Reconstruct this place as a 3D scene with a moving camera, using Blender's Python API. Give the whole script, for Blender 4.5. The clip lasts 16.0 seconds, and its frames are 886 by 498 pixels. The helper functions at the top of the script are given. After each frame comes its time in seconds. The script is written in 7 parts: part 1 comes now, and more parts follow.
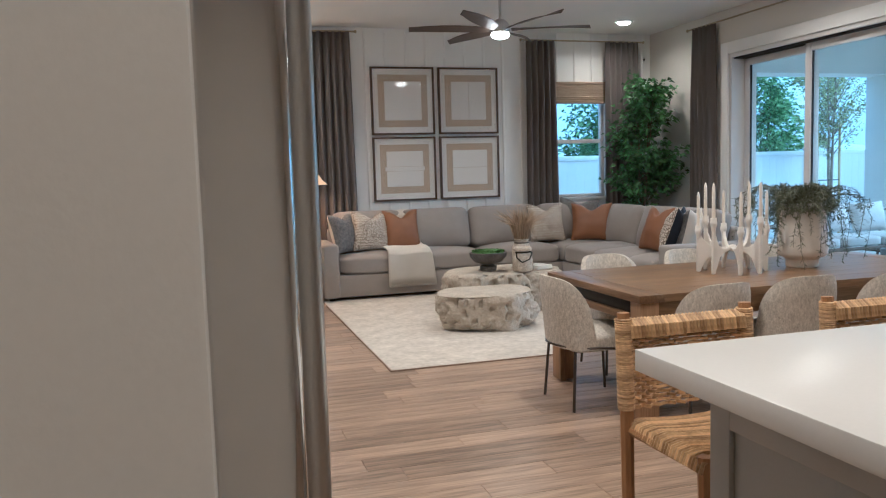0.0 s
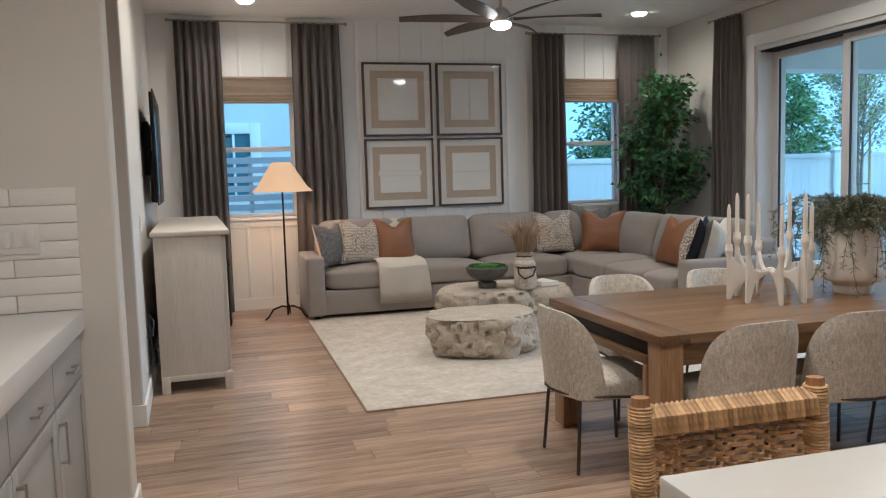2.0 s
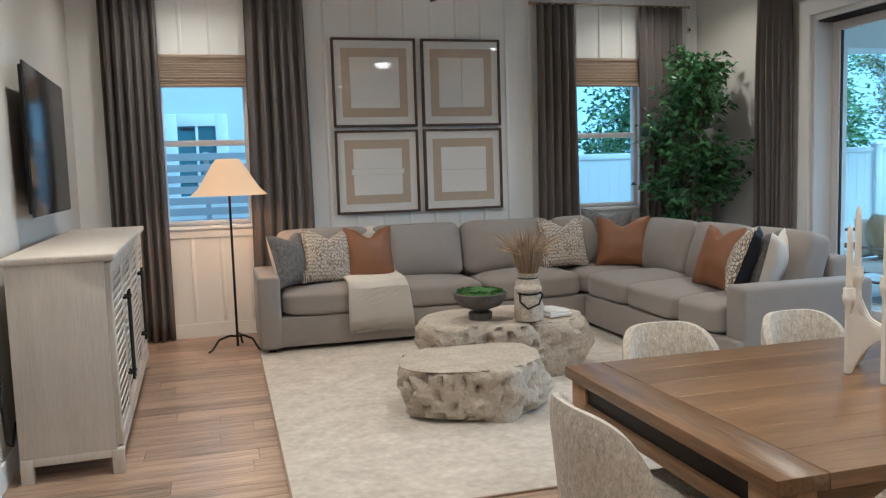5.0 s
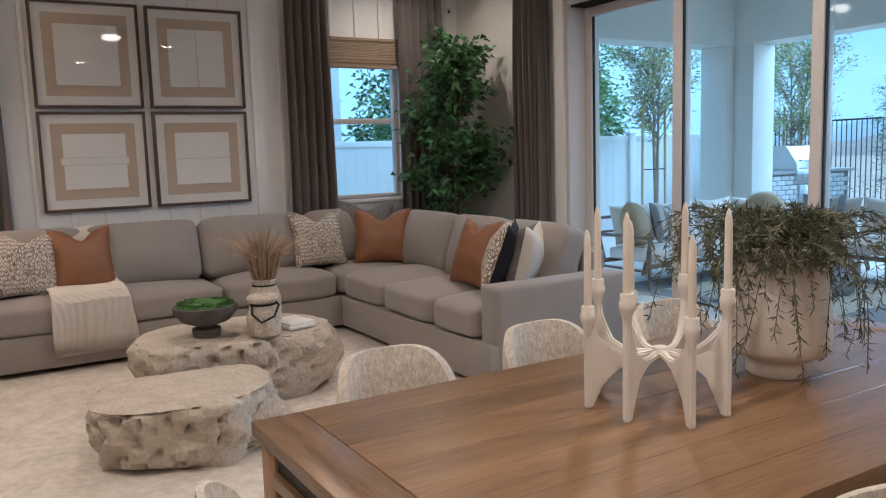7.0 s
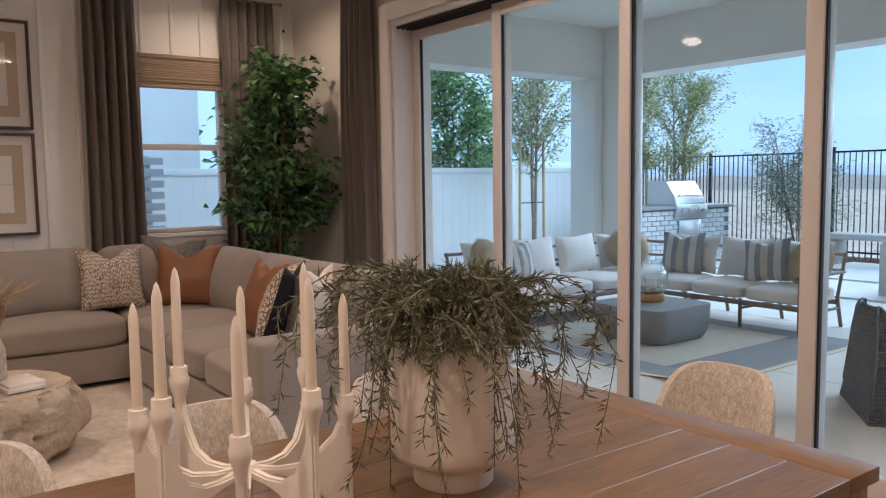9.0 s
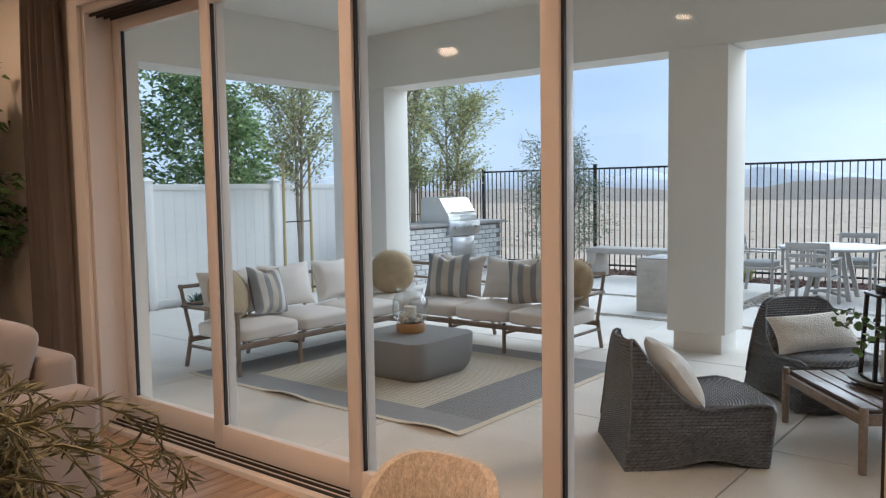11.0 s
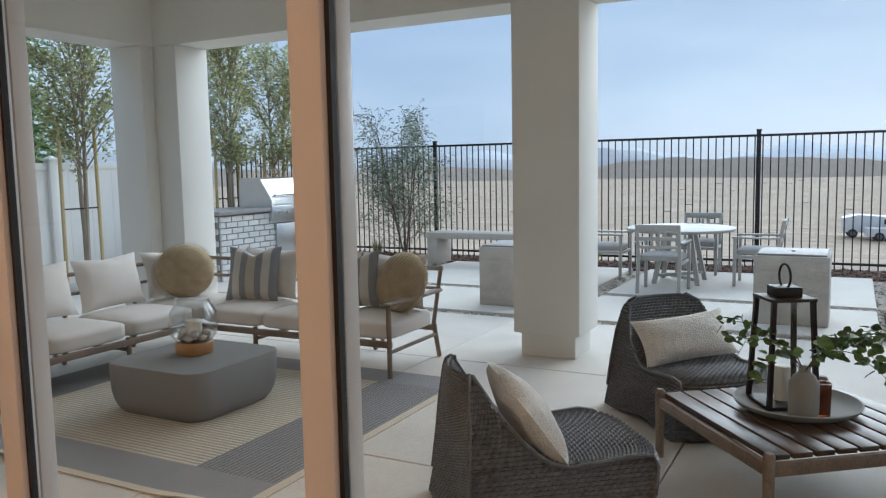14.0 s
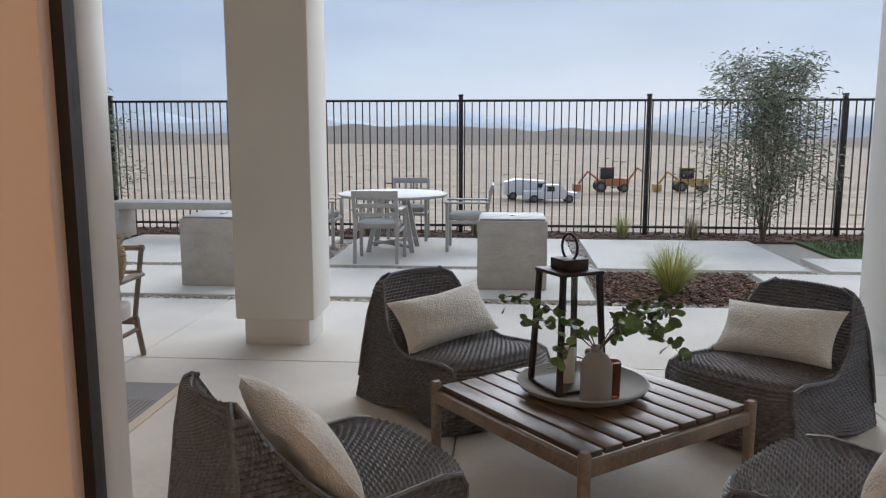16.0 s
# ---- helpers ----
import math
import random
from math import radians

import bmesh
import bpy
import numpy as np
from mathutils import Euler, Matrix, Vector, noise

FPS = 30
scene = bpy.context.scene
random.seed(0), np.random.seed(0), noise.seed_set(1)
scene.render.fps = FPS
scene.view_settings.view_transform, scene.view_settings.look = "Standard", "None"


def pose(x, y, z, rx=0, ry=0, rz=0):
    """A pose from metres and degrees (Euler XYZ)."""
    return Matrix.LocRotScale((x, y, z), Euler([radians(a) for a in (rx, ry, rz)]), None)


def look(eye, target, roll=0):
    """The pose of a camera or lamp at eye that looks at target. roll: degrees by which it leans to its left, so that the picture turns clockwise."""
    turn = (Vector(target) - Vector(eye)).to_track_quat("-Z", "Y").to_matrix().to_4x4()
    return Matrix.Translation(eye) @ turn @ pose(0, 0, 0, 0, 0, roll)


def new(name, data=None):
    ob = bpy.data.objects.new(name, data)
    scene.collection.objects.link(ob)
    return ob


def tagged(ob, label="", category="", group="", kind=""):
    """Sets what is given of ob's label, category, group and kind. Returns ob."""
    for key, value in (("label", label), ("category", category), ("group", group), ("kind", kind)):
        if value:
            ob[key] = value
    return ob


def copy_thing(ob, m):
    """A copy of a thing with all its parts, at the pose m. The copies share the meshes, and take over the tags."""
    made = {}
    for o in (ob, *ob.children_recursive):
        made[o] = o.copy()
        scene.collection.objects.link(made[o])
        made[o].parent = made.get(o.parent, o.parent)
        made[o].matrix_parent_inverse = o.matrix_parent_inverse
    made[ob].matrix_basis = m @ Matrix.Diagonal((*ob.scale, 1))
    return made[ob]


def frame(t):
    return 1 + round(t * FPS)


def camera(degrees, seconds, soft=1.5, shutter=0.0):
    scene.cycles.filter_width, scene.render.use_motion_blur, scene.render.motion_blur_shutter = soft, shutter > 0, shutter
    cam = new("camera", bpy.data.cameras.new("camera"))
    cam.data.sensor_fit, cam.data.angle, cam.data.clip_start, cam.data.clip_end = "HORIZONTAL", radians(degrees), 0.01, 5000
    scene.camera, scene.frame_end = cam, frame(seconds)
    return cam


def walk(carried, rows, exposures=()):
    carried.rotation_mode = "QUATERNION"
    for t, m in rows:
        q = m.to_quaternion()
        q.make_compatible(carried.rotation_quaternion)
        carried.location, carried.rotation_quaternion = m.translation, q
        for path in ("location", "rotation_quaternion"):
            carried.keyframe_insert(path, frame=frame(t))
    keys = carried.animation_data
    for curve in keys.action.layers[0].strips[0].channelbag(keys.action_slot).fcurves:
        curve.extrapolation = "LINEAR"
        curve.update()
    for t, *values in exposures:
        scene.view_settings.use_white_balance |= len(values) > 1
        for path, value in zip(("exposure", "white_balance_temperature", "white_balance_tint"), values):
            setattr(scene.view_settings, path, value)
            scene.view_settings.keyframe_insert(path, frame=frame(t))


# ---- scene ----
cam = camera(59.0, 16.0, soft=1.2)
PATH = [
    (0, (0.038, 0.063, 1.473), (0.611, 1.97, 1.285), -1.7),
    (0.5, (0.188, 0.138, 1.494), (0.824, 2.024, 1.289), -1.3),
    (1, (0.362, 0.275, 1.494), (0.979, 2.166, 1.284), -1.2),
    (1.5, (0.437, 0.526, 1.493), (1.02, 2.428, 1.29), -1.3),
    (2, (0.47, 0.83, 1.509), (1.01, 2.747, 1.326), -1.7),
    (2.5, (0.596, 1.103, 1.511), (1.079, 3.038, 1.352), -2.0),
    (3, (0.687, 1.37, 1.517), (1.11, 3.32, 1.385), -2.1),
    (3.2, (0.716, 1.469, 1.513), (1.119, 3.423, 1.382), -1.9),
    (5.3, (1.127, 2.488, 1.543), (1.734, 4.382, 1.333), -1.8),
    (5.5, (1.152, 2.569, 1.54), (1.825, 4.44, 1.321), -1.9),
    (6, (1.231, 2.747, 1.544), (2.055, 4.554, 1.305), -2.1),
    (6.5, (1.401, 2.858, 1.549), (2.347, 4.602, 1.298), -2.1),
    (7, (1.696, 2.901, 1.55), (2.709, 4.608, 1.306), -1.8),
    (7.5, (1.918, 2.922, 1.552), (2.952, 4.619, 1.318), -1.6),
    (8, (2.178, 2.949, 1.568), (3.225, 4.64, 1.354), -1.3),
    (8.5, (2.492, 2.957, 1.568), (3.578, 4.625, 1.37), -1.1),
    (9, (2.817, 2.95, 1.563), (3.992, 4.558, 1.386), -0.8),
    (9.5, (3.045, 2.99, 1.582), (4.34, 4.505, 1.417), -0.8),
    (10, (3.275, 3.078, 1.612), (4.685, 4.488, 1.458), -0.8),
    (12.3, (4.237, 3.577, 1.604), (5.879, 4.707, 1.433), -1.0),
    (12.5, (4.318, 3.607, 1.599), (5.969, 4.722, 1.425), -1.0),
    (13, (4.603, 3.67, 1.601), (6.28, 4.745, 1.422), -1.0),
    (13.5, (4.832, 3.732, 1.596), (6.544, 4.749, 1.407), -1.1),
    (14, (5.043, 3.879, 1.59), (6.804, 4.805, 1.383), -1.1),
    (14.5, (5.23, 4.025, 1.569), (7.05, 4.82, 1.332), -1.0),
    (15, (5.381, 4.143, 1.539), (7.261, 4.767, 1.268), -0.8),
    (15.5, (5.58, 4.305, 1.544), (7.516, 4.711, 1.249), -0.5),
    (16, (5.712, 4.453, 1.544), (7.683, 4.615, 1.243), -0.0),
]
EXPOSURES = [
    (0.0, 1.4, 3680, -8), (0.8, 1.27, 3730, -8), (2.0, 1.17, 3760, -9), (3.0, 1.18, 3730, -9), (5.5, 1.27, 3700, -11), (6.5, 1.15, 3840, -6), (8.0, 1.06, 4300, 0),
    (9.0, 1.02, 4600, 5), (10.0, 0.95, 5150, 12), (12.3, 0.75, 5500, 9), (13.5, 0.66, 5500, 10), (15.0, 0.46, 5500, 12), (16.0, 0.44, 5850, 17),
]
walk(cam, [(t, look(eye, target, roll)) for t, eye, target, roll in PATH], EXPOSURES)

# ---- world, sun, lamps ----
world = bpy.data.worlds.new("world")
scene.world = world
world.use_nodes = True
wn, wl = world.node_tree.nodes, world.node_tree.links
sky = wn.new("ShaderNodeTexSky")
sky.sky_type, sky.sun_disc = "NISHITA", False
sky.sun_elevation, sky.sun_rotation = radians(25), radians(100)
wco = wn.new("ShaderNodeTexCoord")
wmap = wn.new("ShaderNodeMapping")
wmap.inputs["Scale"].default_value = (1.0, 1.0, 4.5)
wnoise = wn.new("ShaderNodeTexNoise")
wnoise.inputs["Scale"].default_value, wnoise.inputs["Detail"].default_value = 1.6, 6
wramp = wn.new("ShaderNodeValToRGB")
wramp.color_ramp.elements[0].position, wramp.color_ramp.elements[0].color = 0.32, (3.45, 4.05, 5.0, 1)
wramp.color_ramp.elements[1].position, wramp.color_ramp.elements[1].color = 0.68, (5.0, 5.5, 6.2, 1)
wmix = wn.new("ShaderNodeMixRGB")
wmix.inputs["Fac"].default_value = 0.94
wl.new(wco.outputs["Generated"], wmap.inputs["Vector"])
wl.new(wmap.outputs["Vector"], wnoise.inputs["Vector"])
wl.new(wnoise.outputs["Fac"], wramp.inputs["Fac"])
wl.new(sky.outputs["Color"], wmix.inputs["Color1"])
wl.new(wramp.outputs["Color"], wmix.inputs["Color2"])
background = wn["Background"]
wl.new(wmix.outputs["Color"], background.inputs["Color"])
background.inputs["Strength"].default_value = 0.095

sun = new("sun", bpy.data.lights.new("sun", "SUN"))
sun.data.energy, sun.data.angle, sun.data.color = 2.75, radians(70), (1.0, 0.95, 0.88)
sun.matrix_world = pose(0, 0, 10, 0, 65, -14)

WARM = (1.0, 0.58, 0.31)


def down_lamp(x, y, z, watts, size=0.12, colour=WARM, spread=150):
    lamp = new("lamp", bpy.data.lights.new("lamp", "AREA"))
    lamp.data.shape, lamp.data.size, lamp.data.energy, lamp.data.color = "DISK", size, watts, colour
    lamp.data.spread = radians(spread)
    lamp.matrix_world = pose(x, y, z)
    return lamp


CEIL = 3.42
CANS = [(0.83, 9.5), (5.48, 9.52), (0.85, 6.6), (5.25, 6.6), (2.4, 4.2), (4.6, 4.2), (2.2, 1.6), (3.6, 1.6), (0.6, 2.4), (0.6, -0.4)]
for cx, cy in CANS:
    down_lamp(cx, cy, CEIL - 0.02, 7 if cy > 9 else 14 if 4 < cy < 5 else 14 if cx > 5 else 6 if cy == 1.6 else 20 if (cx, cy) == (0.85, 6.6) else 10 if cy < 0 else 15 if cx == 0.6 else 15)
down_lamp(3.16, 8.08, 2.885, 8, 0.2)


# ---- helpers of this scene ----
def thing(name, label, category, group="", kind="", at=None):
    ob = new(name)
    ob.empty_display_size = 0.1
    if at is not None:
        ob.matrix_world = at
    return tagged(ob, label, category, group, kind)


def mesh_of(bm, name, material, smooth=False):
    me = bpy.data.meshes.new(name)
    bm.normal_update()
    bm.to_mesh(me)
    bm.free()
    if material is not None:
        for m in (material if isinstance(material, (list, tuple)) else (material,)):
            me.materials.append(m)
    if smooth:
        for p in me.polygons:
            p.use_smooth = True
        me.set_sharp_from_angle(angle=radians(42))
    return me


def part(name, bm, material, parent=None, label="", smooth=True, at=None):
    ob = new(name, mesh_of(bm, name, material, smooth))
    if parent is not None:
        ob.parent = parent
    if at is not None:
        ob.matrix_basis = at
    if label:
        ob["label"] = label
    return ob


def structure(name, bm, material, label, category="", smooth=False):
    return tagged(part(name, bm, material, smooth=smooth), label, category or name.split("_")[0], kind="structure")


def solid(bm, x0, y0, z0, x1, y1, z1, bevel=0.0, seg=2, m=None):
    made = bmesh.ops.create_cube(bm, size=1)["verts"]
    for v in made:
        v.co = Vector((x0 + (v.co.x + 0.5) * (x1 - x0), y0 + (v.co.y + 0.5) * (y1 - y0), z0 + (v.co.z + 0.5) * (z1 - z0)))
    if bevel:
        edges = list({e for v in made for e in v.link_edges})
        made = bmesh.ops.bevel(bm, geom=edges, offset=bevel, segments=seg, affect="EDGES", profile=0.5)["verts"]
    if m is not None:
        bmesh.ops.transform(bm, matrix=m, verts=list(made))
    return bm


def brick_of(bm, x0, y0, z0, x1, y1, z1, m=None):
    """A plain block added vertex by vertex, quick in a large mesh."""
    v = [bm.verts.new(m @ Vector((x, y, z)) if m else (x, y, z)) for z in (z0, z1) for y in (y0, y1) for x in (x0, x1)]
    for a, b, c, d in ((0, 2, 3, 1), (4, 5, 7, 6), (0, 1, 5, 4), (2, 6, 7, 3), (0, 4, 6, 2), (1, 3, 7, 5)):
        bm.faces.new((v[a], v[b], v[c], v[d]))


def lump(bm, centre, sx, sy, sz, turn, n=7):
    """A rounded pebble or bush, added vertex by vertex."""
    c, s = math.cos(turn), math.sin(turn)
    low = None
    for z, r in ((-0.7, 0.6), (-0.1, 1.0), (0.55, 0.75)):
        ring = []
        for k in range(n):
            a = 6.2832 * k / n
            j = 1 + 0.16 * noise.noise((centre[0] * 9 + k, centre[1] * 9, z * 3))
            x, y = sx * r * j * math.cos(a), sy * r * j * math.sin(a)
            ring.append(bm.verts.new((centre[0] + c * x - s * y, centre[1] + s * x + c * y, centre[2] + sz * z)))
        if low:
            for k in range(n):
                bm.faces.new((low[k], low[(k + 1) % n], ring[(k + 1) % n], ring[k]))
        low = ring
    tip = bm.verts.new((centre[0], centre[1], centre[2] + sz * 0.95))
    for k in range(n):
        bm.faces.new((low[k], low[(k + 1) % n], tip))


def box(x0, y0, z0, x1, y1, z1, bevel=0.004, seg=2, m=None):
    return solid(bmesh.new(), x0, y0, z0, x1, y1, z1, bevel, seg, m)


def lathe(profile, n=32, bm=None, centre=(0, 0, 0)):
    bm = bm or bmesh.new()
    rings = []
    for r, z in profile:
        rings.append([bm.verts.new((centre[0] + r * math.cos(2 * math.pi * k / n), centre[1] + r * math.sin(2 * math.pi * k / n), centre[2] + z)) for k in range(n)])
    for a, b in zip(rings, rings[1:]):
        for k in range(n):
            bm.faces.new((a[k], a[(k + 1) % n], b[(k + 1) % n], b[k]))
    for ring, flip in ((rings[0], True), (rings[-1], False)):
        if (ring[0].co - ring[n // 2].co).length > 1e-4:
            bm.faces.new(ring[::-1] if flip else ring)
    return bm


def tube(points, radius, n=8, bm=None, close=False):
    bm = bm or bmesh.new()
    pts = [Vector(p) for p in points]
    rad = radius if isinstance(radius, (list, tuple)) else [radius] * len(pts)
    rings, side = [], None
    for k, p in enumerate(pts):
        a = pts[(k - 1) % len(pts)] if close or k else p
        b = pts[(k + 1) % len(pts)] if close or k < len(pts) - 1 else p
        d = (b - a).normalized()
        if side is None:
            side = d.orthogonal().normalized()
        side = (side - d * side.dot(d)).normalized()
        up = d.cross(side)
        rings.append([bm.verts.new(p + rad[k] * (side * math.cos(2 * math.pi * j / n) + up * math.sin(2 * math.pi * j / n))) for j in range(n)])
    pairs = list(zip(rings, rings[1:])) + ([(rings[-1], rings[0])] if close else [])
    for a, b in pairs:
        for j in range(n):
            bm.faces.new((a[j], a[(j + 1) % n], b[(j + 1) % n], b[j]))
    if not close:
        bm.faces.new(rings[0][::-1])
        bm.faces.new(rings[-1])
    return bm


def arc(cx, cy, cz, r, a0, a1, n, axis="z"):
    out = []
    for k in range(n + 1):
        a = radians(a0 + (a1 - a0) * k / n)
        c, s = r * math.cos(a), r * math.sin(a)
        out.append({"z": (cx + c, cy + s, cz), "y": (cx + c, cy, cz + s), "x": (cx, cy + c, cz + s)}[axis])
    return out


def prism(outline, z0, z1, bevel=0.0, seg=2):
    bm = bmesh.new()
    low = bm.faces.new([bm.verts.new((x, y, z0)) for x, y in outline])
    up = bmesh.ops.extrude_face_region(bm, geom=[low])["geom"]
    for v in up:
        if isinstance(v, bmesh.types.BMVert):
            v.co.z = z1
    bmesh.ops.recalc_face_normals(bm, faces=bm.faces)
    if bevel:
        edges = [e for e in bm.edges if e.calc_face_angle(0) > 0.9]
        bmesh.ops.bevel(bm, geom=edges, offset=bevel, segments=seg, affect="EDGES", profile=0.5)
    return bm


def rounded(w, d, r, n=6):
    out = []
    for cx, cy, a in ((w / 2 - r, d / 2 - r, 0), (-w / 2 + r, d / 2 - r, 90), (-w / 2 + r, -d / 2 + r, 180), (w / 2 - r, -d / 2 + r, 270)):
        out += [(cx + r * math.cos(radians(a + 90 * k / n)), cy + r * math.sin(radians(a + 90 * k / n))) for k in range(n + 1)]
    return out


def puffed(w, d, h, n=10, bulge=0.25, round_=0.16, wob=0.0, seed=0):
    """A soft upholstered block, centred in x and y, from z 0 to h."""
    bm = bmesh.new()
    bmesh.ops.create_cube(bm, size=2)
    bmesh.ops.subdivide_edges(bm, edges=bm.edges[:], cuts=n, use_grid_fill=True)
    for v in bm.verts:
        x, y, z = v.co
        e = 8
        k = (abs(x) ** e + abs(y) ** e + abs(z) ** e) ** (1 / e)
        x, y, z = x / k, y / k, z / k
        top = bulge * (1 - x ** 2) * (1 - y ** 2) if z > 0 else 0
        nz = noise.noise((x * 1.3 + seed, y * 1.3, z)) * wob
        v.co = Vector((x * w / 2, y * d / 2, h / 2 + z * h / 2 * (1 - round_ * max(x * x, y * y) ** 3 * (z > 0)) + top * h + nz))
    return bm


def pillow(w, h, d, n=14, chop=0.0, seed=0):
    """A throw pillow standing in the xz plane, its base on z 0, with pointed corners."""
    bm = bmesh.new()
    rows = {}
    for side in (1, -1):
        for i in range(n + 1):
            for j in range(n + 1):
                u, v = 2 * i / n - 1, 2 * j / n - 1
                edge = i in (0, n) or j in (0, n)
                if edge and side == -1:
                    rows[(side, i, j)] = rows[(1, i, j)]
                    continue
                p = ((1 - u ** 2) * (1 - v ** 2)) ** 0.42
                inx = 1 - 0.09 * (1 - v ** 2)
                inz = 1 - 0.09 * (1 - u ** 2)
                dent = chop * max(0, v) ** 2 * math.exp(-(u / 0.33) ** 2)
                wr = 0.012 * noise.noise((u * 2.2 + seed, v * 2.2, side * 3.0)) * (0 if edge else 1)
                rows[(side, i, j)] = bm.verts.new((u * inx * w / 2, side * p * d / 2 + wr, h / 2 + (v * inz - dent) * h / 2))
        for i in range(n):
            for j in range(n):
                q = [rows[(side, i, j)], rows[(side, i + 1, j)], rows[(side, i + 1, j + 1)], rows[(side, i, j + 1)]]
                bm.faces.new(q if side == -1 else q[::-1])
    return bm


def leaves(bm, points, length, width, rng, droop=0.3, fold=0.12, rounded_=False):
    for p, d in points:
        d = Vector(d).normalized()
        s = d.cross(Vector((rng.uniform(-1, 1), rng.uniform(-1, 1), rng.uniform(-0.3, 1)))).normalized()
        nrm = s.cross(d)
        ln, w = length * rng.uniform(0.7, 1.25), width * rng.uniform(0.7, 1.2)
        p = Vector(p)
        a = bm.verts.new(p)
        if rounded_:
            rim = [bm.verts.new(p + d * ln * u + q * s * w / 2 * h - Vector((0, 0, droop * ln * u * u)) + nrm * fold * w * h) for u, h, q in ((0.22, 0.75, 1), (0.55, 1.0, 1), (0.85, 0.6, 1), (1.0, 0.0, 1), (0.85, 0.6, -1), (0.55, 1.0, -1), (0.22, 0.75, -1))]
            mid = bm.verts.new(p + d * ln * 0.55 - Vector((0, 0, droop * ln * 0.3)))
            ring = [a] + rim
            for k in range(len(ring)):
                bm.faces.new((ring[k], ring[(k + 1) % len(ring)], mid))
            continue
        b = bm.verts.new(p + d * ln * 0.45 + s * w / 2 + nrm * fold * w)
        c = bm.verts.new(p + d * ln - Vector((0, 0, droop * ln)))
        e = bm.verts.new(p + d * ln * 0.45 - s * w / 2 + nrm * fold * w)
        f = bm.verts.new(p + d * ln * 0.5 - Vector((0, 0, droop * ln * 0.35)))
        bm.faces.new((a, b, f))
        bm.faces.new((b, c, f))
        bm.faces.new((c, e, f))
        bm.faces.new((e, a, f))
    return bm


# ---- materials ----
def mat(name, colour, rough=0.6, metal=0.0, vary=0.12, scale=6.0, fine=60.0, bump=0.15, stretch=(1, 1, 1), spec=0.5, island=0.0, per_object=0.0, tint=None, coat=0.0, dist=0.002, sheen=0.0):
    m = bpy.data.materials.new(name)
    m.use_nodes = True
    nt = m.node_tree
    b = nt.nodes["Principled BSDF"]
    co = nt.nodes.new("ShaderNodeTexCoord")
    mp = nt.nodes.new("ShaderNodeMapping")
    mp.inputs["Scale"].default_value = stretch
    nt.links.new(co.outputs["Object"], mp.inputs["Vector"])
    big, small = nt.nodes.new("ShaderNodeTexNoise"), nt.nodes.new("ShaderNodeTexNoise")
    for n, sc, dt in ((big, scale, 4), (small, fine, 3)):
        n.inputs["Scale"].default_value, n.inputs["Detail"].default_value = sc, dt
        nt.links.new(mp.outputs["Vector"], n.inputs["Vector"])
    add = nt.nodes.new("ShaderNodeMath")
    add.operation = "ADD"
    nt.links.new(big.outputs["Fac"], add.inputs[0])
    nt.links.new(small.outputs["Fac"], add.inputs[1])
    value = add.outputs[0]
    if island or per_object:
        info = nt.nodes.new("ShaderNodeNewGeometry" if island else "ShaderNodeObjectInfo")
        sc = nt.nodes.new("ShaderNodeMath")
        sc.operation = "MULTIPLY_ADD"
        sc.inputs[1].default_value = 2 * (island or per_object)
        nt.links.new(info.outputs["Random Per Island" if island else "Random"], sc.inputs[0])
        nt.links.new(value, sc.inputs[2])
        shift = nt.nodes.new("ShaderNodeMath")
        shift.operation = "SUBTRACT"
        shift.inputs[1].default_value = island or per_object
        nt.links.new(sc.outputs[0], shift.inputs[0])
        value = shift.outputs[0]
    ramp = nt.nodes.new("ShaderNodeMapRange")
    ramp.inputs["From Min"].default_value, ramp.inputs["From Max"].default_value = 0.55, 1.45
    nt.links.new(value, ramp.inputs["Value"])
    mix = nt.nodes.new("ShaderNodeMixRGB")
    nt.links.new(ramp.outputs["Result"], mix.inputs["Fac"])
    lo = [c * (1 - vary) for c in colour]
    hi = [min(1, c * (1 + vary)) for c in (tint or colour)]
    mix.inputs["Color1"].default_value, mix.inputs["Color2"].default_value = (*lo, 1), (*hi, 1)
    nt.links.new(mix.outputs["Color"], b.inputs["Base Color"])
    b.inputs["Roughness"].default_value, b.inputs["Metallic"].default_value = rough, metal
    b.inputs["Specular IOR Level"].default_value = spec
    b.inputs["Coat Weight"].default_value = coat
    b.inputs["Sheen Weight"].default_value = sheen
    if bump:
        bp = nt.nodes.new("ShaderNodeBump")
        bp.inputs["Strength"].default_value, bp.inputs["Distance"].default_value = bump, dist
        nt.links.new(add.outputs[0], bp.inputs["Height"])
        nt.links.new(bp.outputs["Normal"], b.inputs["Normal"])
    return m


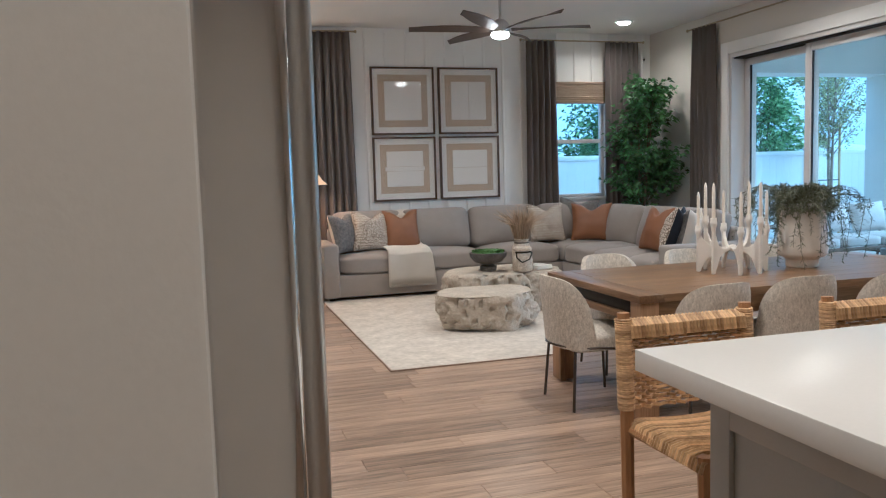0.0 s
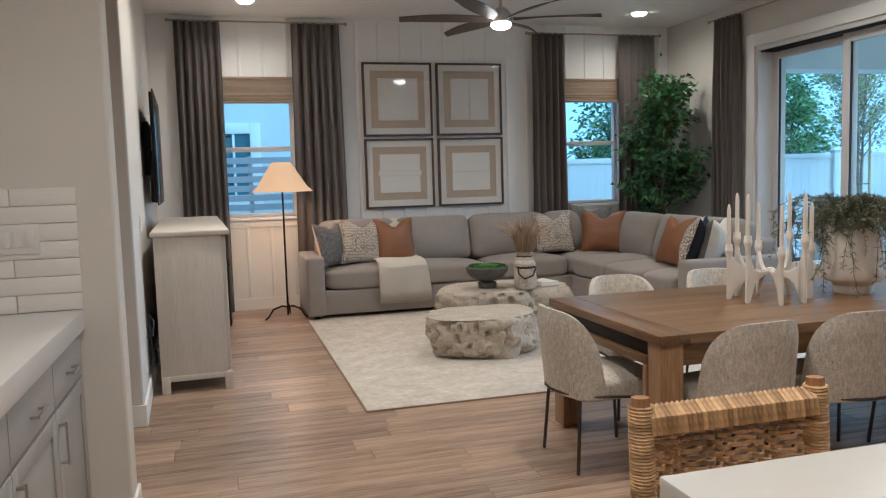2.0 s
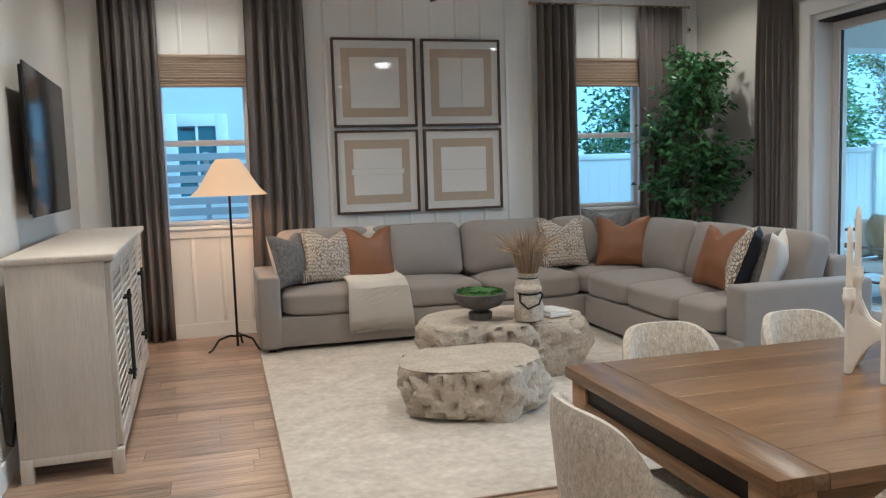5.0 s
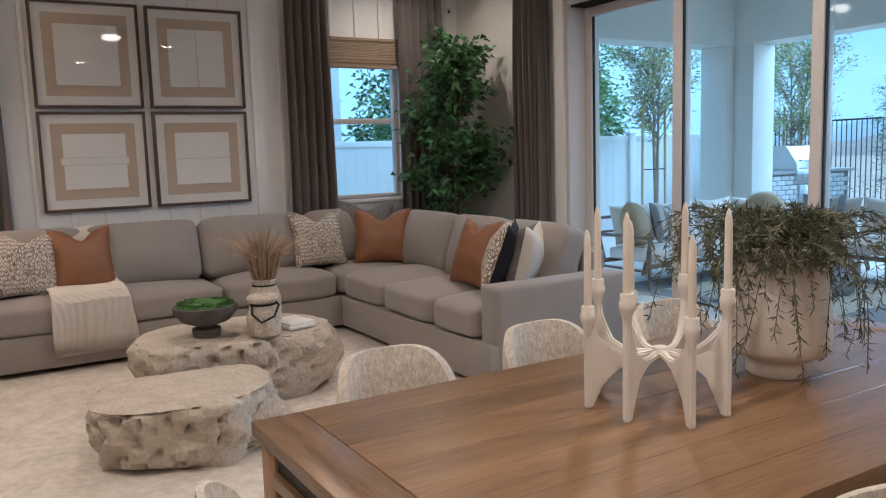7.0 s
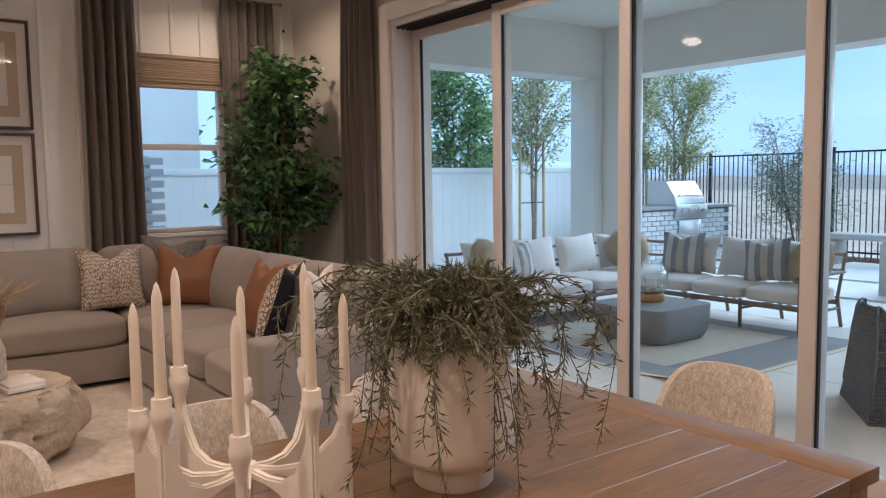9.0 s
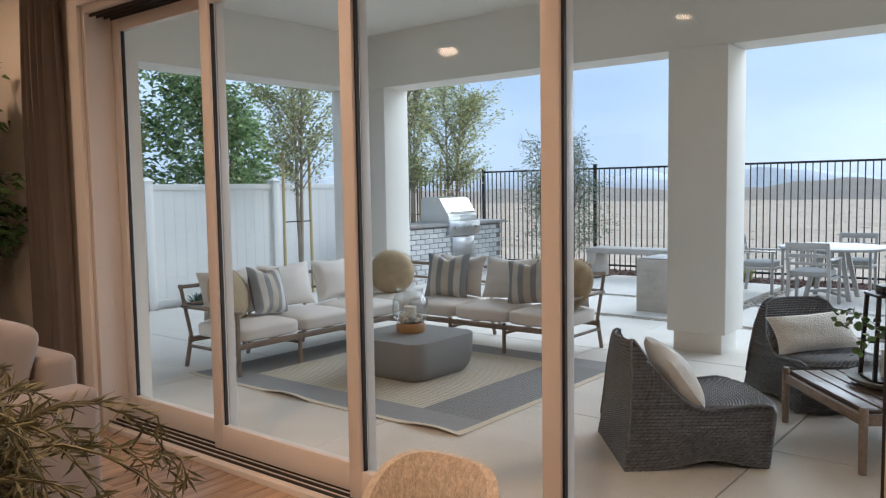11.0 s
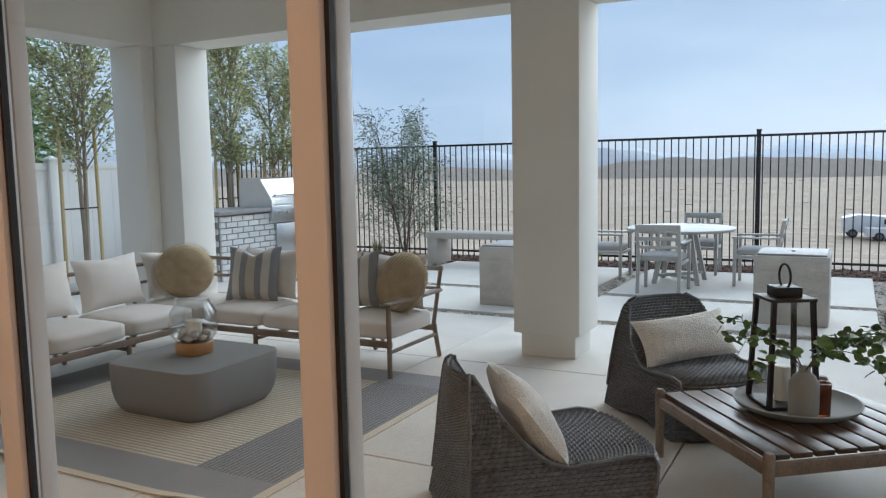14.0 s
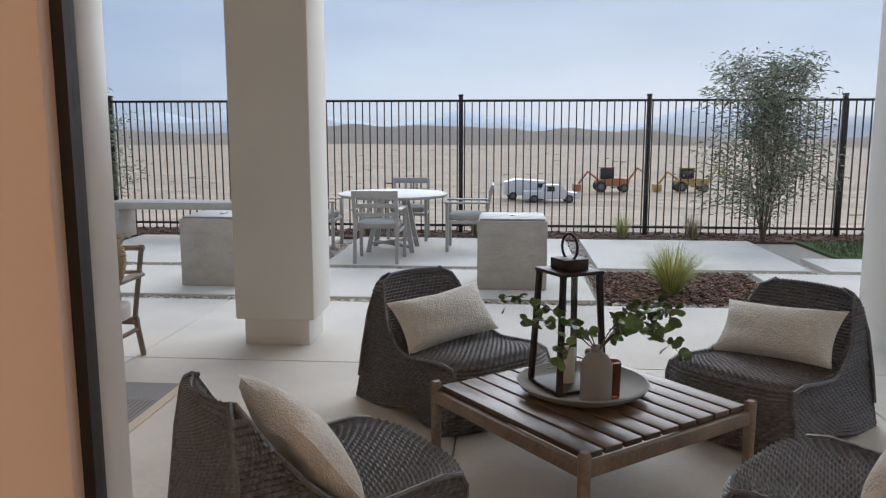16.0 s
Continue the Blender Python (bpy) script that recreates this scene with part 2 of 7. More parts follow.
def weave(m, scale, strength=0.5, dist=0.002, colour=None, amount=0.3, axes=("x", "y", "z")):
    """Crossed threads over a material: relief, and a darker colour in the gaps."""
    nt = m.node_tree
    b = nt.nodes["Principled BSDF"]
    co = nt.nodes.new("ShaderNodeTexCoord")
    total = None
    for axis in axes:
        w = nt.nodes.new("ShaderNodeTexWave")
        w.bands_direction = axis.upper()
        w.inputs["Scale"].default_value, w.inputs["Distortion"].default_value = scale, 1.2
        w.inputs["Detail"].default_value, w.inputs["Detail Scale"].default_value = 1.0, 2.0
        nt.links.new(co.outputs["Object"], w.inputs["Vector"])
        if total is None:
            total = w.outputs["Fac"]
        else:
            mm = nt.nodes.new("ShaderNodeMath")
            mm.operation = "MULTIPLY"
            nt.links.new(total, mm.inputs[0])
            nt.links.new(w.outputs["Fac"], mm.inputs[1])
            total = mm.outputs[0]
    bp = nt.nodes.new("ShaderNodeBump")
    bp.inputs["Strength"].default_value, bp.inputs["Distance"].default_value = strength, dist
    nt.links.new(total, bp.inputs["Height"])
    old = b.inputs["Normal"].links
    if old:
        nt.links.new(old[0].from_socket, bp.inputs["Normal"])
    nt.links.new(bp.outputs["Normal"], b.inputs["Normal"])
    if colour:
        src = b.inputs["Base Color"].links[0].from_socket
        mx = nt.nodes.new("ShaderNodeMixRGB")
        mx.inputs["Color2"].default_value = (*colour, 1)
        am = nt.nodes.new("ShaderNodeMath")
        am.operation = "MULTIPLY"
        am.inputs[1].default_value = amount
        nt.links.new(total, am.inputs[0])
        nt.links.new(am.outputs[0], mx.inputs["Fac"])
        nt.links.new(src, mx.inputs["Color1"])
        nt.links.new(mx.outputs["Color"], b.inputs["Base Color"])
    return m


def glow(name, colour, strength):
    m = bpy.data.materials.new(name)
    m.use_nodes = True
    b = m.node_tree.nodes["Principled BSDF"]
    b.inputs["Base Color"].default_value = (0.8, 0.8, 0.8, 1)
    b.inputs["Emission Color"].default_value, b.inputs["Emission Strength"].default_value = (*colour, 1), strength
    return m


def pane(name, tint=(0.95, 0.98, 0.97), base=0.02):
    m = bpy.data.materials.new(name)
    m.use_nodes = True
    nt = m.node_tree
    nt.nodes.remove(nt.nodes["Principled BSDF"])
    out = nt.nodes["Material Output"]
    tr, gl, fr, mx = (nt.nodes.new("ShaderNode" + n) for n in ("BsdfTransparent", "BsdfGlossy", "LayerWeight", "MixShader"))
    tr.inputs["Color"].default_value = (*tint, 1)
    gl.inputs["Roughness"].default_value = 0.01
    fr.inputs["Blend"].default_value = 0.5
    pw, ml = nt.nodes.new("ShaderNodeMath"), nt.nodes.new("ShaderNodeMath")
    pw.operation, pw.inputs[1].default_value = "POWER", 5.0
    ml.operation, ml.inputs[1].default_value, ml.inputs[2].default_value = "MULTIPLY_ADD", 0.85, base
    nt.links.new(fr.outputs["Facing"], pw.inputs[0])
    nt.links.new(pw.outputs[0], ml.inputs[0])
    nt.links.new(ml.outputs[0], mx.inputs[0])
    nt.links.new(tr.outputs[0], mx.inputs[1])
    nt.links.new(gl.outputs[0], mx.inputs[2])
    nt.links.new(mx.outputs[0], out.inputs["Surface"])
    return m


WALL = mat("wall_paint", (0.66, 0.63, 0.57), 0.75, vary=0.03, scale=1.5, fine=180, bump=0.08)
WHITE = mat("white_paint", (0.83, 0.82, 0.79), 0.5, vary=0.03, scale=2, fine=120, bump=0.04)
CEILING = mat("ceiling_paint", (0.83, 0.82, 0.80), 0.8, vary=0.03, scale=2, fine=200, bump=0.1)
VINYL = mat("white_vinyl", (0.72, 0.70, 0.68), 0.35, vary=0.02, scale=3, fine=90, bump=0.02)
GASKET = mat("black_rubber", (0.02, 0.02, 0.022), 0.6, vary=0.2, bump=0.05)
PLANK = mat("plank_wood", (0.205, 0.135, 0.085), 0.34, vary=0.58, scale=2.2, fine=11, stretch=(0.45, 7.5, 7.5), bump=0.16, per_object=0.17, tint=(0.375, 0.272, 0.186))
PLANKS = mat("plank_wood_joined", (0.205, 0.135, 0.085), 0.34, vary=0.58, scale=2.2, fine=11, stretch=(0.45, 7.5, 7.5), bump=0.16, island=0.17, tint=(0.375, 0.272, 0.186))
STUCCO = mat("stucco", (0.78, 0.75, 0.69), 0.9, vary=0.04, scale=2, fine=260, bump=0.35, dist=0.003)
CONCRETE = mat("patio_concrete", (0.64, 0.595, 0.53), 0.75, vary=0.16, scale=2.2, fine=40, bump=0.2, per_object=0.08)
GLASS = pane("door_glass")
CLEAR = pane("clear_glass", (0.97, 0.98, 0.98), 0.05)

# ---- structure: living room, kitchen, hall ----
WX, EX, NY, SY = -0.06, 6.38, 10.35, -2.4  # faces of the left, right, picture and back walls
KX = -0.82  # kitchen's left wall behind the counters
D0, D1, DTOP = 3.60, 8.52, 2.87  # sliding door opening
PFAR, PNORTH, PLOW = 11.14, 10.52, 2.92  # patio's far wall face, side wall face, beam underside
PCEIL = 3.60

bm = box(KX - 0.2, SY - 0.2, CEIL, EX + 0.25, NY + 0.2, CEIL + 0.2, 0)
structure("ceiling", bm, CEILING, "smooth white painted living room ceiling")
bm = box(KX - 3.2, SY - 0.2, -0.30, EX + 0.12, NY + 0.2, -0.03, 0)
floor = structure("floor", bm, mat("underlay", (0.08, 0.055, 0.04), 0.7), "brown wood-look plank floor")

# picture wall with two windows
W1, W2 = (0.52, 1.36), (4.83, 5.64)
WZ0, WZ1 = 1.10, 2.62
bm = bmesh.new()
for x0, x1 in ((WX - 0.5, W1[0]), (W1[1], W2[0]), (W2[1], EX + 0.25)):
    solid(bm, x0, NY, -0.3, x1, NY + 0.2, CEIL)
for x0, x1 in (W1, W2):
    solid(bm, x0, NY, -0.3, x1, NY + 0.2, WZ0)
    solid(bm, x0, NY, WZ1, x1, NY + 0.2, CEIL)
wall_north = structure("wall_north", bm, WHITE, "white board-and-batten wall with two windows")
for k in range(24):
    x = 0.21 + k * 0.275
    if x > EX - 0.1:
        break
    spans = [(0.16, CEIL - 0.02)]
    for w in (W1, W2):
        if w[0] - 0.06 < x < w[1] + 0.06:
            spans = [(0.16, WZ0 - 0.09), (WZ1 + 0.02, CEIL - 0.02)]
    for z0, z1 in spans:
        part("batten", box(x - 0.018, NY - 0.014, z0, x + 0.018, NY, z1, 0.003), WHITE, wall_north)

# right wall with the sliding door
bm = bmesh.new()
solid(bm, EX, D1, -0.3, EX + 0.25, NY, CEIL)
solid(bm, EX, SY, -0.3, EX + 0.25, D0, CEIL)
solid(bm, EX, D0, DTOP, EX + 0.25, D1, CEIL)
structure("wall_east", bm, WALL, "warm greige painted wall around the sliding door")
bm = bmesh.new()
solid(bm, KX - 3.2, SY - 0.2, -0.3, EX + 0.25, SY, CEIL)
structure("wall_south", bm, WALL, "warm greige painted kitchen end wall")
bm = bmesh.new()
solid(bm, KX - 0.2, SY, -0.3, KX, 4.45, CEIL)
structure("wall_kitchen", bm, WALL, "greige kitchen wall behind the counter")
bm = bmesh.new()
solid(bm, KX - 0.2, 4.45, -0.3, 0.03, 4.62, CEIL, 0.012)
structure("wall_pier", bm, WALL, "greige painted wall end beside the counter")
bm = bmesh.new()
WEST = pose(WX, 6.0, 0, 0, 0, 2.2)  # the television wall stands a little out of square
solid(bm, -0.2, 0.05, -0.3, 0.0, 4.36, CEIL, 0.0, m=WEST)
solid(bm, -0.18, 0.0, -0.3, 0.001, 0.06, CEIL, 0.012, m=WEST)
structure("wall_west", bm, WALL, "greige painted wall behind the television")
bm = bmesh.new()
solid(bm, WX - 0.22, 4.62, 2.75, WX - 0.02, 6.02, CEIL)
solid(bm, -3.2, 4.40, -0.3, KX - 0.2, 4.5, CEIL)
solid(bm, -3.2, 6.06, -0.3, WX - 0.2, 6.16, CEIL)
solid(bm, -3.3, 4.4, -0.3, -3.2, 6.16, CEIL)
solid(bm, -3.3, 4.4, CEIL, KX - 0.2, 6.2, CEIL + 0.1)
structure("wall_hall", bm, WALL, "greige painted walls of the side hall")

# baseboards
BB = [(WX - 0.2, NY - 0.016, EX, NY, "n"), (EX - 0.016, D1 + 0.2, EX, NY - 0.016, "e"), (EX - 0.016, SY, EX, D0 - 0.12, "s"),
      (-0.139, 4.434, 0.046, 4.45, "p"), (0.03, 4.45, 0.046, 4.62, "q")]
for x0, y0, x1, y1, _ in BB:
    structure("baseboard", box(x0, y0, -0.02, x1, y1, 0.135, 0.004), WHITE, "white painted baseboard", "baseboard")
for x0, y0, x1, y1 in ((0.0, 0.0, 0.016, 4.34), (-0.18, -0.016, 0.016, 0.0)):
    structure("baseboard", box(x0, y0, -0.02, x1, y1, 0.135, 0.004, m=WEST), WHITE, "white painted baseboard", "baseboard")
# cap and chair rail under the windows, window boards
for w in (W1, W2):
    structure("trim", box(w[0] - 0.08, NY - 0.05, WZ0 - 0.035, w[1] + 0.08, NY + 0.1, WZ0, 0.004), WHITE, "white painted window sill", "trim")
    structure("trim", box(w[0] - 0.08, NY - 0.02, WZ0 - 0.12, w[1] + 0.08, NY, WZ0 - 0.036, 0.004), WHITE, "white painted apron under the sill", "trim")


def window(name, x0, x1, label):
    w = thing(name, label, "window", kind="structure")
    y = NY + 0.09
    for a, b, c, d in ((x0, WZ0, x0 + 0.045, WZ1), (x1 - 0.045, WZ0, x1, WZ1), (x0 + 0.045, WZ0, x1 - 0.045, WZ0 + 0.045), (x0 + 0.045, WZ1 - 0.045, x1 - 0.045, WZ1)):
        part("window_frame", box(a, y - 0.03, b, c, y + 0.04, d, 0.004), VINYL, w)
    zr = 1.90
    part("meeting_rail", box(x0 + 0.045, y - 0.02, zr - 0.028, x1 - 0.045, y + 0.03, zr + 0.028, 0.004), VINYL, w)
    for z0, z1, dy in ((WZ0 + 0.045, zr - 0.03, 0.0), (zr + 0.03, WZ1 - 0.045, 0.015)):
        p = part("pane", box(x0 + 0.045, y + dy, z0, x1 - 0.045, y + dy + 0.004, z1, 0), GLASS, w)
        p.visible_shadow = False
    return w


window("window_1", W1[0], W1[1], "white vinyl single-hung window behind a woven shade")
window("window_2", W2[0], W2[1], "white vinyl single-hung window beside the ficus")

# sliding door: casing, header with track, four panels
CAS = 0.14
structure("trim", box(EX - 0.03, D1, -0.02, EX - 0.001, D1 + CAS, DTOP + CAS, 0.004), WHITE, "white casing beside the sliding door", "trim")
structure("trim", box(EX - 0.03, D0 - CAS, -0.02, EX - 0.001, D0, DTOP + CAS, 0.004), WHITE, "white casing beside the sliding door", "trim")
structure("trim", box(EX - 0.03, D0, DTOP, EX - 0.001, D1, DTOP + CAS, 0.004), WHITE, "white casing above the sliding door", "trim")
door = thing("door_1", "large four-panel white vinyl sliding glass door, closed", "sliding door", kind="structure")
for y0, y1 in ((D0, D0 + 0.04), (D1 - 0.04, D1)):
    part("jamb", box(EX, y0, 0.0, EX + 0.25, y1, DTOP, 0.003), VINYL, door)
part("head", box(EX, D0 + 0.04, DTOP - 0.05, EX + 0.25, D1 - 0.04, DTOP, 0.003), VINYL, door)
for k in range(4):
    part("track", box(EX + 0.035 + k * 0.05, D0 + 0.04, DTOP - 0.07, EX + 0.045 + k * 0.05, D1 - 0.04, DTOP - 0.048, 0), GASKET, door)
part("sill", box(EX - 0.01, D0 + 0.04, -0.03, EX + 0.25, D1 - 0.04, 0.035, 0.003), VINYL, door)
for k in range(4):
    part("rail", box(EX + 0.04 + k * 0.05, D0 + 0.04, 0.033, EX + 0.05 + k * 0.05, D1 - 0.04, 0.05, 0), GASKET, door)
SW = 0.085
STILES = [(8.395, D1 - 0.04), (7.29, 7.375), (6.05, 6.135), (4.865, 4.95), (D0 + 0.04, 3.76)]
for k in range(4):
    x = EX + 0.01 + (3 - k) * 0.06
    ya, yb = STILES[k][1], STILES[k + 1][0]
    pan = part("door_panel", box(x, yb, 0.05, x + 0.056, yb + SW, DTOP - 0.06, 0.004), VINYL, door)
    part("stile", box(x, ya - SW, 0.05, x + 0.056, ya, DTOP - 0.06, 0.004), VINYL, pan)
    part("bottom_rail", box(x + 0.001, yb + SW, 0.05, x + 0.055, ya - SW, 0.20, 0.004), VINYL, pan)
    part("top_rail", box(x + 0.001, yb + SW, DTOP - 0.15, x + 0.055, ya - SW, DTOP - 0.06, 0.004), VINYL, pan)
    for y in (yb + SW, ya - SW - 0.012):
        part("gasket", box(x + 0.018, y, 0.20, x + 0.038, y + 0.012, DTOP - 0.15, 0), GASKET, pan)
    p = part("pane", box(x + 0.025, yb + SW + 0.012, 0.20, x + 0.03, ya - SW - 0.012, DTOP - 0.15, 0), GLASS, pan)
    p.visible_shadow = False

# ---- structure: patio ----
bm = bmesh.new()
PX0 = EX + 0.25
solid(bm, PX0, -4, PCEIL, PFAR + 0.46, PNORTH + 0.46, PCEIL + 0.3)
structure("patio_ceiling", bm, STUCCO, "pale stucco ceiling of the covered patio", "ceiling")
bm = bmesh.new()
solid(bm, PFAR, -4, PLOW, PFAR + 0.46, PNORTH + 0.46, PCEIL)
structure("patio_beam", bm, STUCCO, "pale stucco beam along the open patio front", "beam")
bm = bmesh.new()
solid(bm, PX0, PNORTH, PLOW, PFAR, PNORTH + 0.46, PCEIL)
structure("patio_side_beam", bm, STUCCO, "pale stucco beam along the patio side", "beam")
bm = bmesh.new()
solid(bm, EX + 0.25, D1, -0.3, EX + 0.40, NY + 0.2, PCEIL)
solid(bm, EX + 0.25, -4, -0.3, EX + 0.40, D0, PCEIL)
solid(bm, EX + 0.25, D0, DTOP, EX + 0.40, D1, PCEIL)
structure("wall_outside", bm, STUCCO, "pale stucco house wall on the patio side", "wall")


def column(name, x0, y0, x1, y1, label):
    c = thing(name, label, "column", "patio columns", kind="structure")
    part("shaft", box(x0 - 0.05, y0 - 0.05, 0.19, x1 + 0.05, y1 + 0.05, PLOW, 0.015), STUCCO, c)
    part("plinth", box(x0, y0, -0.03, x1, y1, 0.20, 0.01), STUCCO, c)
    return c


column("patio_column", PFAR, 5.87, PFAR + 0.42, 6.35, "square pale stucco patio column on a plinth")
column("patio_column", PFAR, 1.33, PFAR + 0.42, 1.81, "square pale stucco patio column on a plinth")
c = thing("patio_corner_pier", "pale stucco corner pier of the patio", "column", kind="structure")
part("pier_front", box(PFAR, 10.20, -0.03, PFAR + 0.46, PNORTH + 0.46, PLOW, 0.012), STUCCO, c)
part("pier_side", box(10.97, PNORTH, -0.03, PFAR, PNORTH + 0.46, PLOW, 0.012), STUCCO, c)

# ground and slabs
ground_mat = mat("desert_ground", (0.31, 0.225, 0.150), 0.95, vary=0.55, scale=0.2, fine=1.3, bump=0.5, dist=0.05, stretch=(2.5, 0.6, 1), tint=(0.44, 0.345, 0.25))
bm = bmesh.new()
N = 60
grid = []
for i in range(N + 1):
    row = []
    for j in range(N + 1):
        u, v = 2 * i / N - 1, 2 * j / N - 1
        x, y = 8 + 1500 * u ** 3 * abs(u), 6 + 1500 * v ** 3 * abs(v)
        d = max(0, max(x - 19, -x - 8, y - 20, -y - 12))
        z = -0.12 - min(5.6, d * 0.09) + 0.9 * min(1, d / 60) * noise.noise((x / 45, y / 45, 0.3)) + 3.0 * min(1, d / 600) * noise.noise((x / 200, y / 200, 5))
        row.append(bm.verts.new((x, y, z)))
    grid.append(row)
for i in range(N):
    for j in range(N):
        bm.faces.new((grid[i][j], grid[i + 1][j], grid[i + 1][j + 1], grid[i][j + 1]))
structure("ground", bm, ground_mat, "dry tan desert ground reaching the hills", smooth=True)
GRAVEL = mat("gravel_bed", (0.36, 0.31, 0.25), 0.9, vary=0.5, scale=40, fine=160, bump=0.8, dist=0.012, tint=(0.48, 0.43, 0.37))
bm = box(EX + 0.40, -6, -0.35, 18.4, 14.2, -0.06, 0)
structure("pavement", bm, GRAVEL, "pebble bed between concrete slabs", "pavement")
slab_floor = thing("patio_floor", "pale concrete patio slabs with saw-cut joints", "patio floor", kind="structure")


def slab(x0, y0, x1, y1):
    part("slab", box(x0 + 0.004, y0 + 0.004, -0.16, x1 - 0.004, y1 - 0.004, -0.005 if x0 < 12 else -0.012, 0.006, 1), CONCRETE, slab_floor, smooth=False)


xs = [EX + 0.40, 8.6, 10.75, 12.62]
ys = [-4.5, -2.2, 0.1, 2.4, 4.7, 7.0, 9.3, 11.6, 13.2]
for a, b in zip(xs, xs[1:]):
    for c, d in zip(ys, ys[1:]):
        slab(a, c, b, d)
for a, b in ((12.86, 14.40), (14.60, 17.0)):
    for c, d in ((3.62, 6.60), (6.86, 9.9), (10.1, 12.9), (-0.2, 1.78) if a < 14 else (1.05, 3.42), (-3.4, -0.4) if a < 14 else (-1.6, 0.86)):
        slab(a, c, 15.5 if d == 0.86 else b, d)

# ---- materials of the things ----
SOFA = weave(mat("sofa_linen", (0.275, 0.246, 0.222), 0.9, vary=0.08, scale=9, fine=240, bump=0.2, sheen=0.2), 190, 0.25, 0.001)
RUST = mat("rust_leather", (0.20, 0.088, 0.030), 0.5, vary=0.14, scale=8, fine=200, bump=0.12)
CREAM = weave(mat("cream_cotton", (0.66, 0.60, 0.51), 0.9, vary=0.05, scale=8, fine=200, bump=0.15, sheen=0.2), 120, 0.3, 0.001)
THROW = weave(mat("throw_knit", (0.74, 0.69, 0.60), 0.95, vary=0.05, scale=6, fine=160, bump=0.2), 42, 0.9, 0.006, (0.5, 0.45, 0.38), 0.35, axes=("z",))
DARK_KNIT = weave(mat("dark_knit", (0.085, 0.085, 0.088), 0.95, vary=0.4, scale=30, fine=140, bump=0.5, tint=(0.2, 0.19, 0.18)), 36, 0.8, 0.004, (0.35, 0.33, 0.30), 0.22, axes=("x", "z"))
BLACK_CLOTH = mat("black_cotton", (0.012, 0.013, 0.02), 0.9, vary=0.2, scale=8, fine=180, bump=0.15)
CURTAIN = weave(mat("curtain_linen", (0.155, 0.135, 0.122), 0.92, vary=0.12, scale=5, fine=160, bump=0.2), 210, 0.3, 0.001)
BRASS = mat("rod_brass", (0.42, 0.36, 0.24), 0.4, metal=0.9, vary=0.1)
BLACK = mat("black_iron", (0.018, 0.016, 0.015), 0.5, metal=0.6, vary=0.25, scale=20, fine=120, bump=0.2)
BRONZE = mat("bronze_steel", (0.10, 0.085, 0.075), 0.42, metal=0.8, vary=0.2, scale=14, fine=90, bump=0.1)
BOUCLE = mat("boucle", (0.49, 0.435, 0.355), 0.95, vary=0.30, scale=70, fine=190, bump=0.9, stretch=(1, 1, 0.45), dist=0.004, tint=(0.64, 0.59, 0.505), sheen=0.2)
TABLE = mat("table_wood", (0.14, 0.078, 0.029), 0.32, vary=0.35, scale=2.5, fine=18, stretch=(0.5, 6, 6), bump=0.10, per_object=0.16, tint=(0.20, 0.12, 0.052))
TABLE_Y = mat("table_wood_cross", (0.13, 0.072, 0.028), 0.32, vary=0.35, scale=2.5, fine=18, stretch=(6, 0.5, 6), bump=0.12, per_object=0.16, tint=(0.215, 0.13, 0.06))
TABLE_Z = mat("table_wood_leg", (0.22, 0.125, 0.052), 0.45, vary=0.40, scale=2.5, fine=18, stretch=(6, 6, 0.5), bump=0.15, per_object=0.2, tint=(0.33, 0.205, 0.10))
WASHED = mat("whitewashed_wood", (0.55, 0.49, 0.40), 0.6, vary=0.12, scale=2.5, fine=20, stretch=(5, 5, 0.4), bump=0.12, per_object=0.05, tint=(0.57, 0.52, 0.45))
ROCK = mat("travertine_rock", (0.43, 0.37, 0.285), 0.85, vary=0.17, scale=6, fine=40, bump=1.0, dist=0.012, tint=(0.50, 0.445, 0.36))
RUG = mat("pale_rug", (0.50, 0.45, 0.38), 0.98, vary=0.14, scale=6, fine=22, bump=0.3, tint=(0.63, 0.58, 0.505), dist=0.004)
RUG_EDGE = mat("rug_binding", (0.30, 0.22, 0.16), 0.9, vary=0.1)
CERAMIC = mat("white_ceramic", (0.74, 0.69, 0.62), 0.75, vary=0.05, scale=6, fine=60, bump=0.12)
PLASTER = mat("white_plaster", (0.78, 0.74, 0.68), 0.7, vary=0.04, scale=10, fine=80, bump=0.15)
WAX = mat("candle_wax", (0.80, 0.74, 0.64), 0.45, vary=0.02, bump=0.0)
QUARTZ = mat("white_quartz", (0.66, 0.635, 0.595), 0.3, vary=0.025, scale=3, fine=70, bump=0.0)
CABINET = mat("grey_cabinet", (0.37, 0.355, 0.325), 0.45, vary=0.03, scale=3, fine=100, bump=0.03)
CHROME = mat("brushed_nickel", (0.55, 0.54, 0.52), 0.28, metal=1.0, vary=0.05, fine=200)
STEEL = mat("fridge_steel", (0.66, 0.645, 0.62), 0.09, metal=1.0, vary=0.04, scale=2, fine=60, bump=0.02, stretch=(1, 30, 1))
RATTAN = mat("rattan", (0.44, 0.262, 0.10), 0.5, vary=0.35, scale=10, fine=60, bump=0.3, island=0.35, tint=(0.60, 0.41, 0.19))
CANE = mat("rattan_strip", (0.44, 0.262, 0.10), 0.5, vary=0.35, scale=10, fine=60, bump=0.3, per_object=0.35, tint=(0.60, 0.41, 0.19))
HONEY = mat("honey_wood", (0.38, 0.20, 0.07), 0.4, vary=0.25, scale=3, fine=25, stretch=(6, 6, 0.6), bump=0.1)
FRAME = mat("walnut_frame", (0.085, 0.052, 0.035), 0.45, vary=0.3, scale=4, fine=30, bump=0.1)
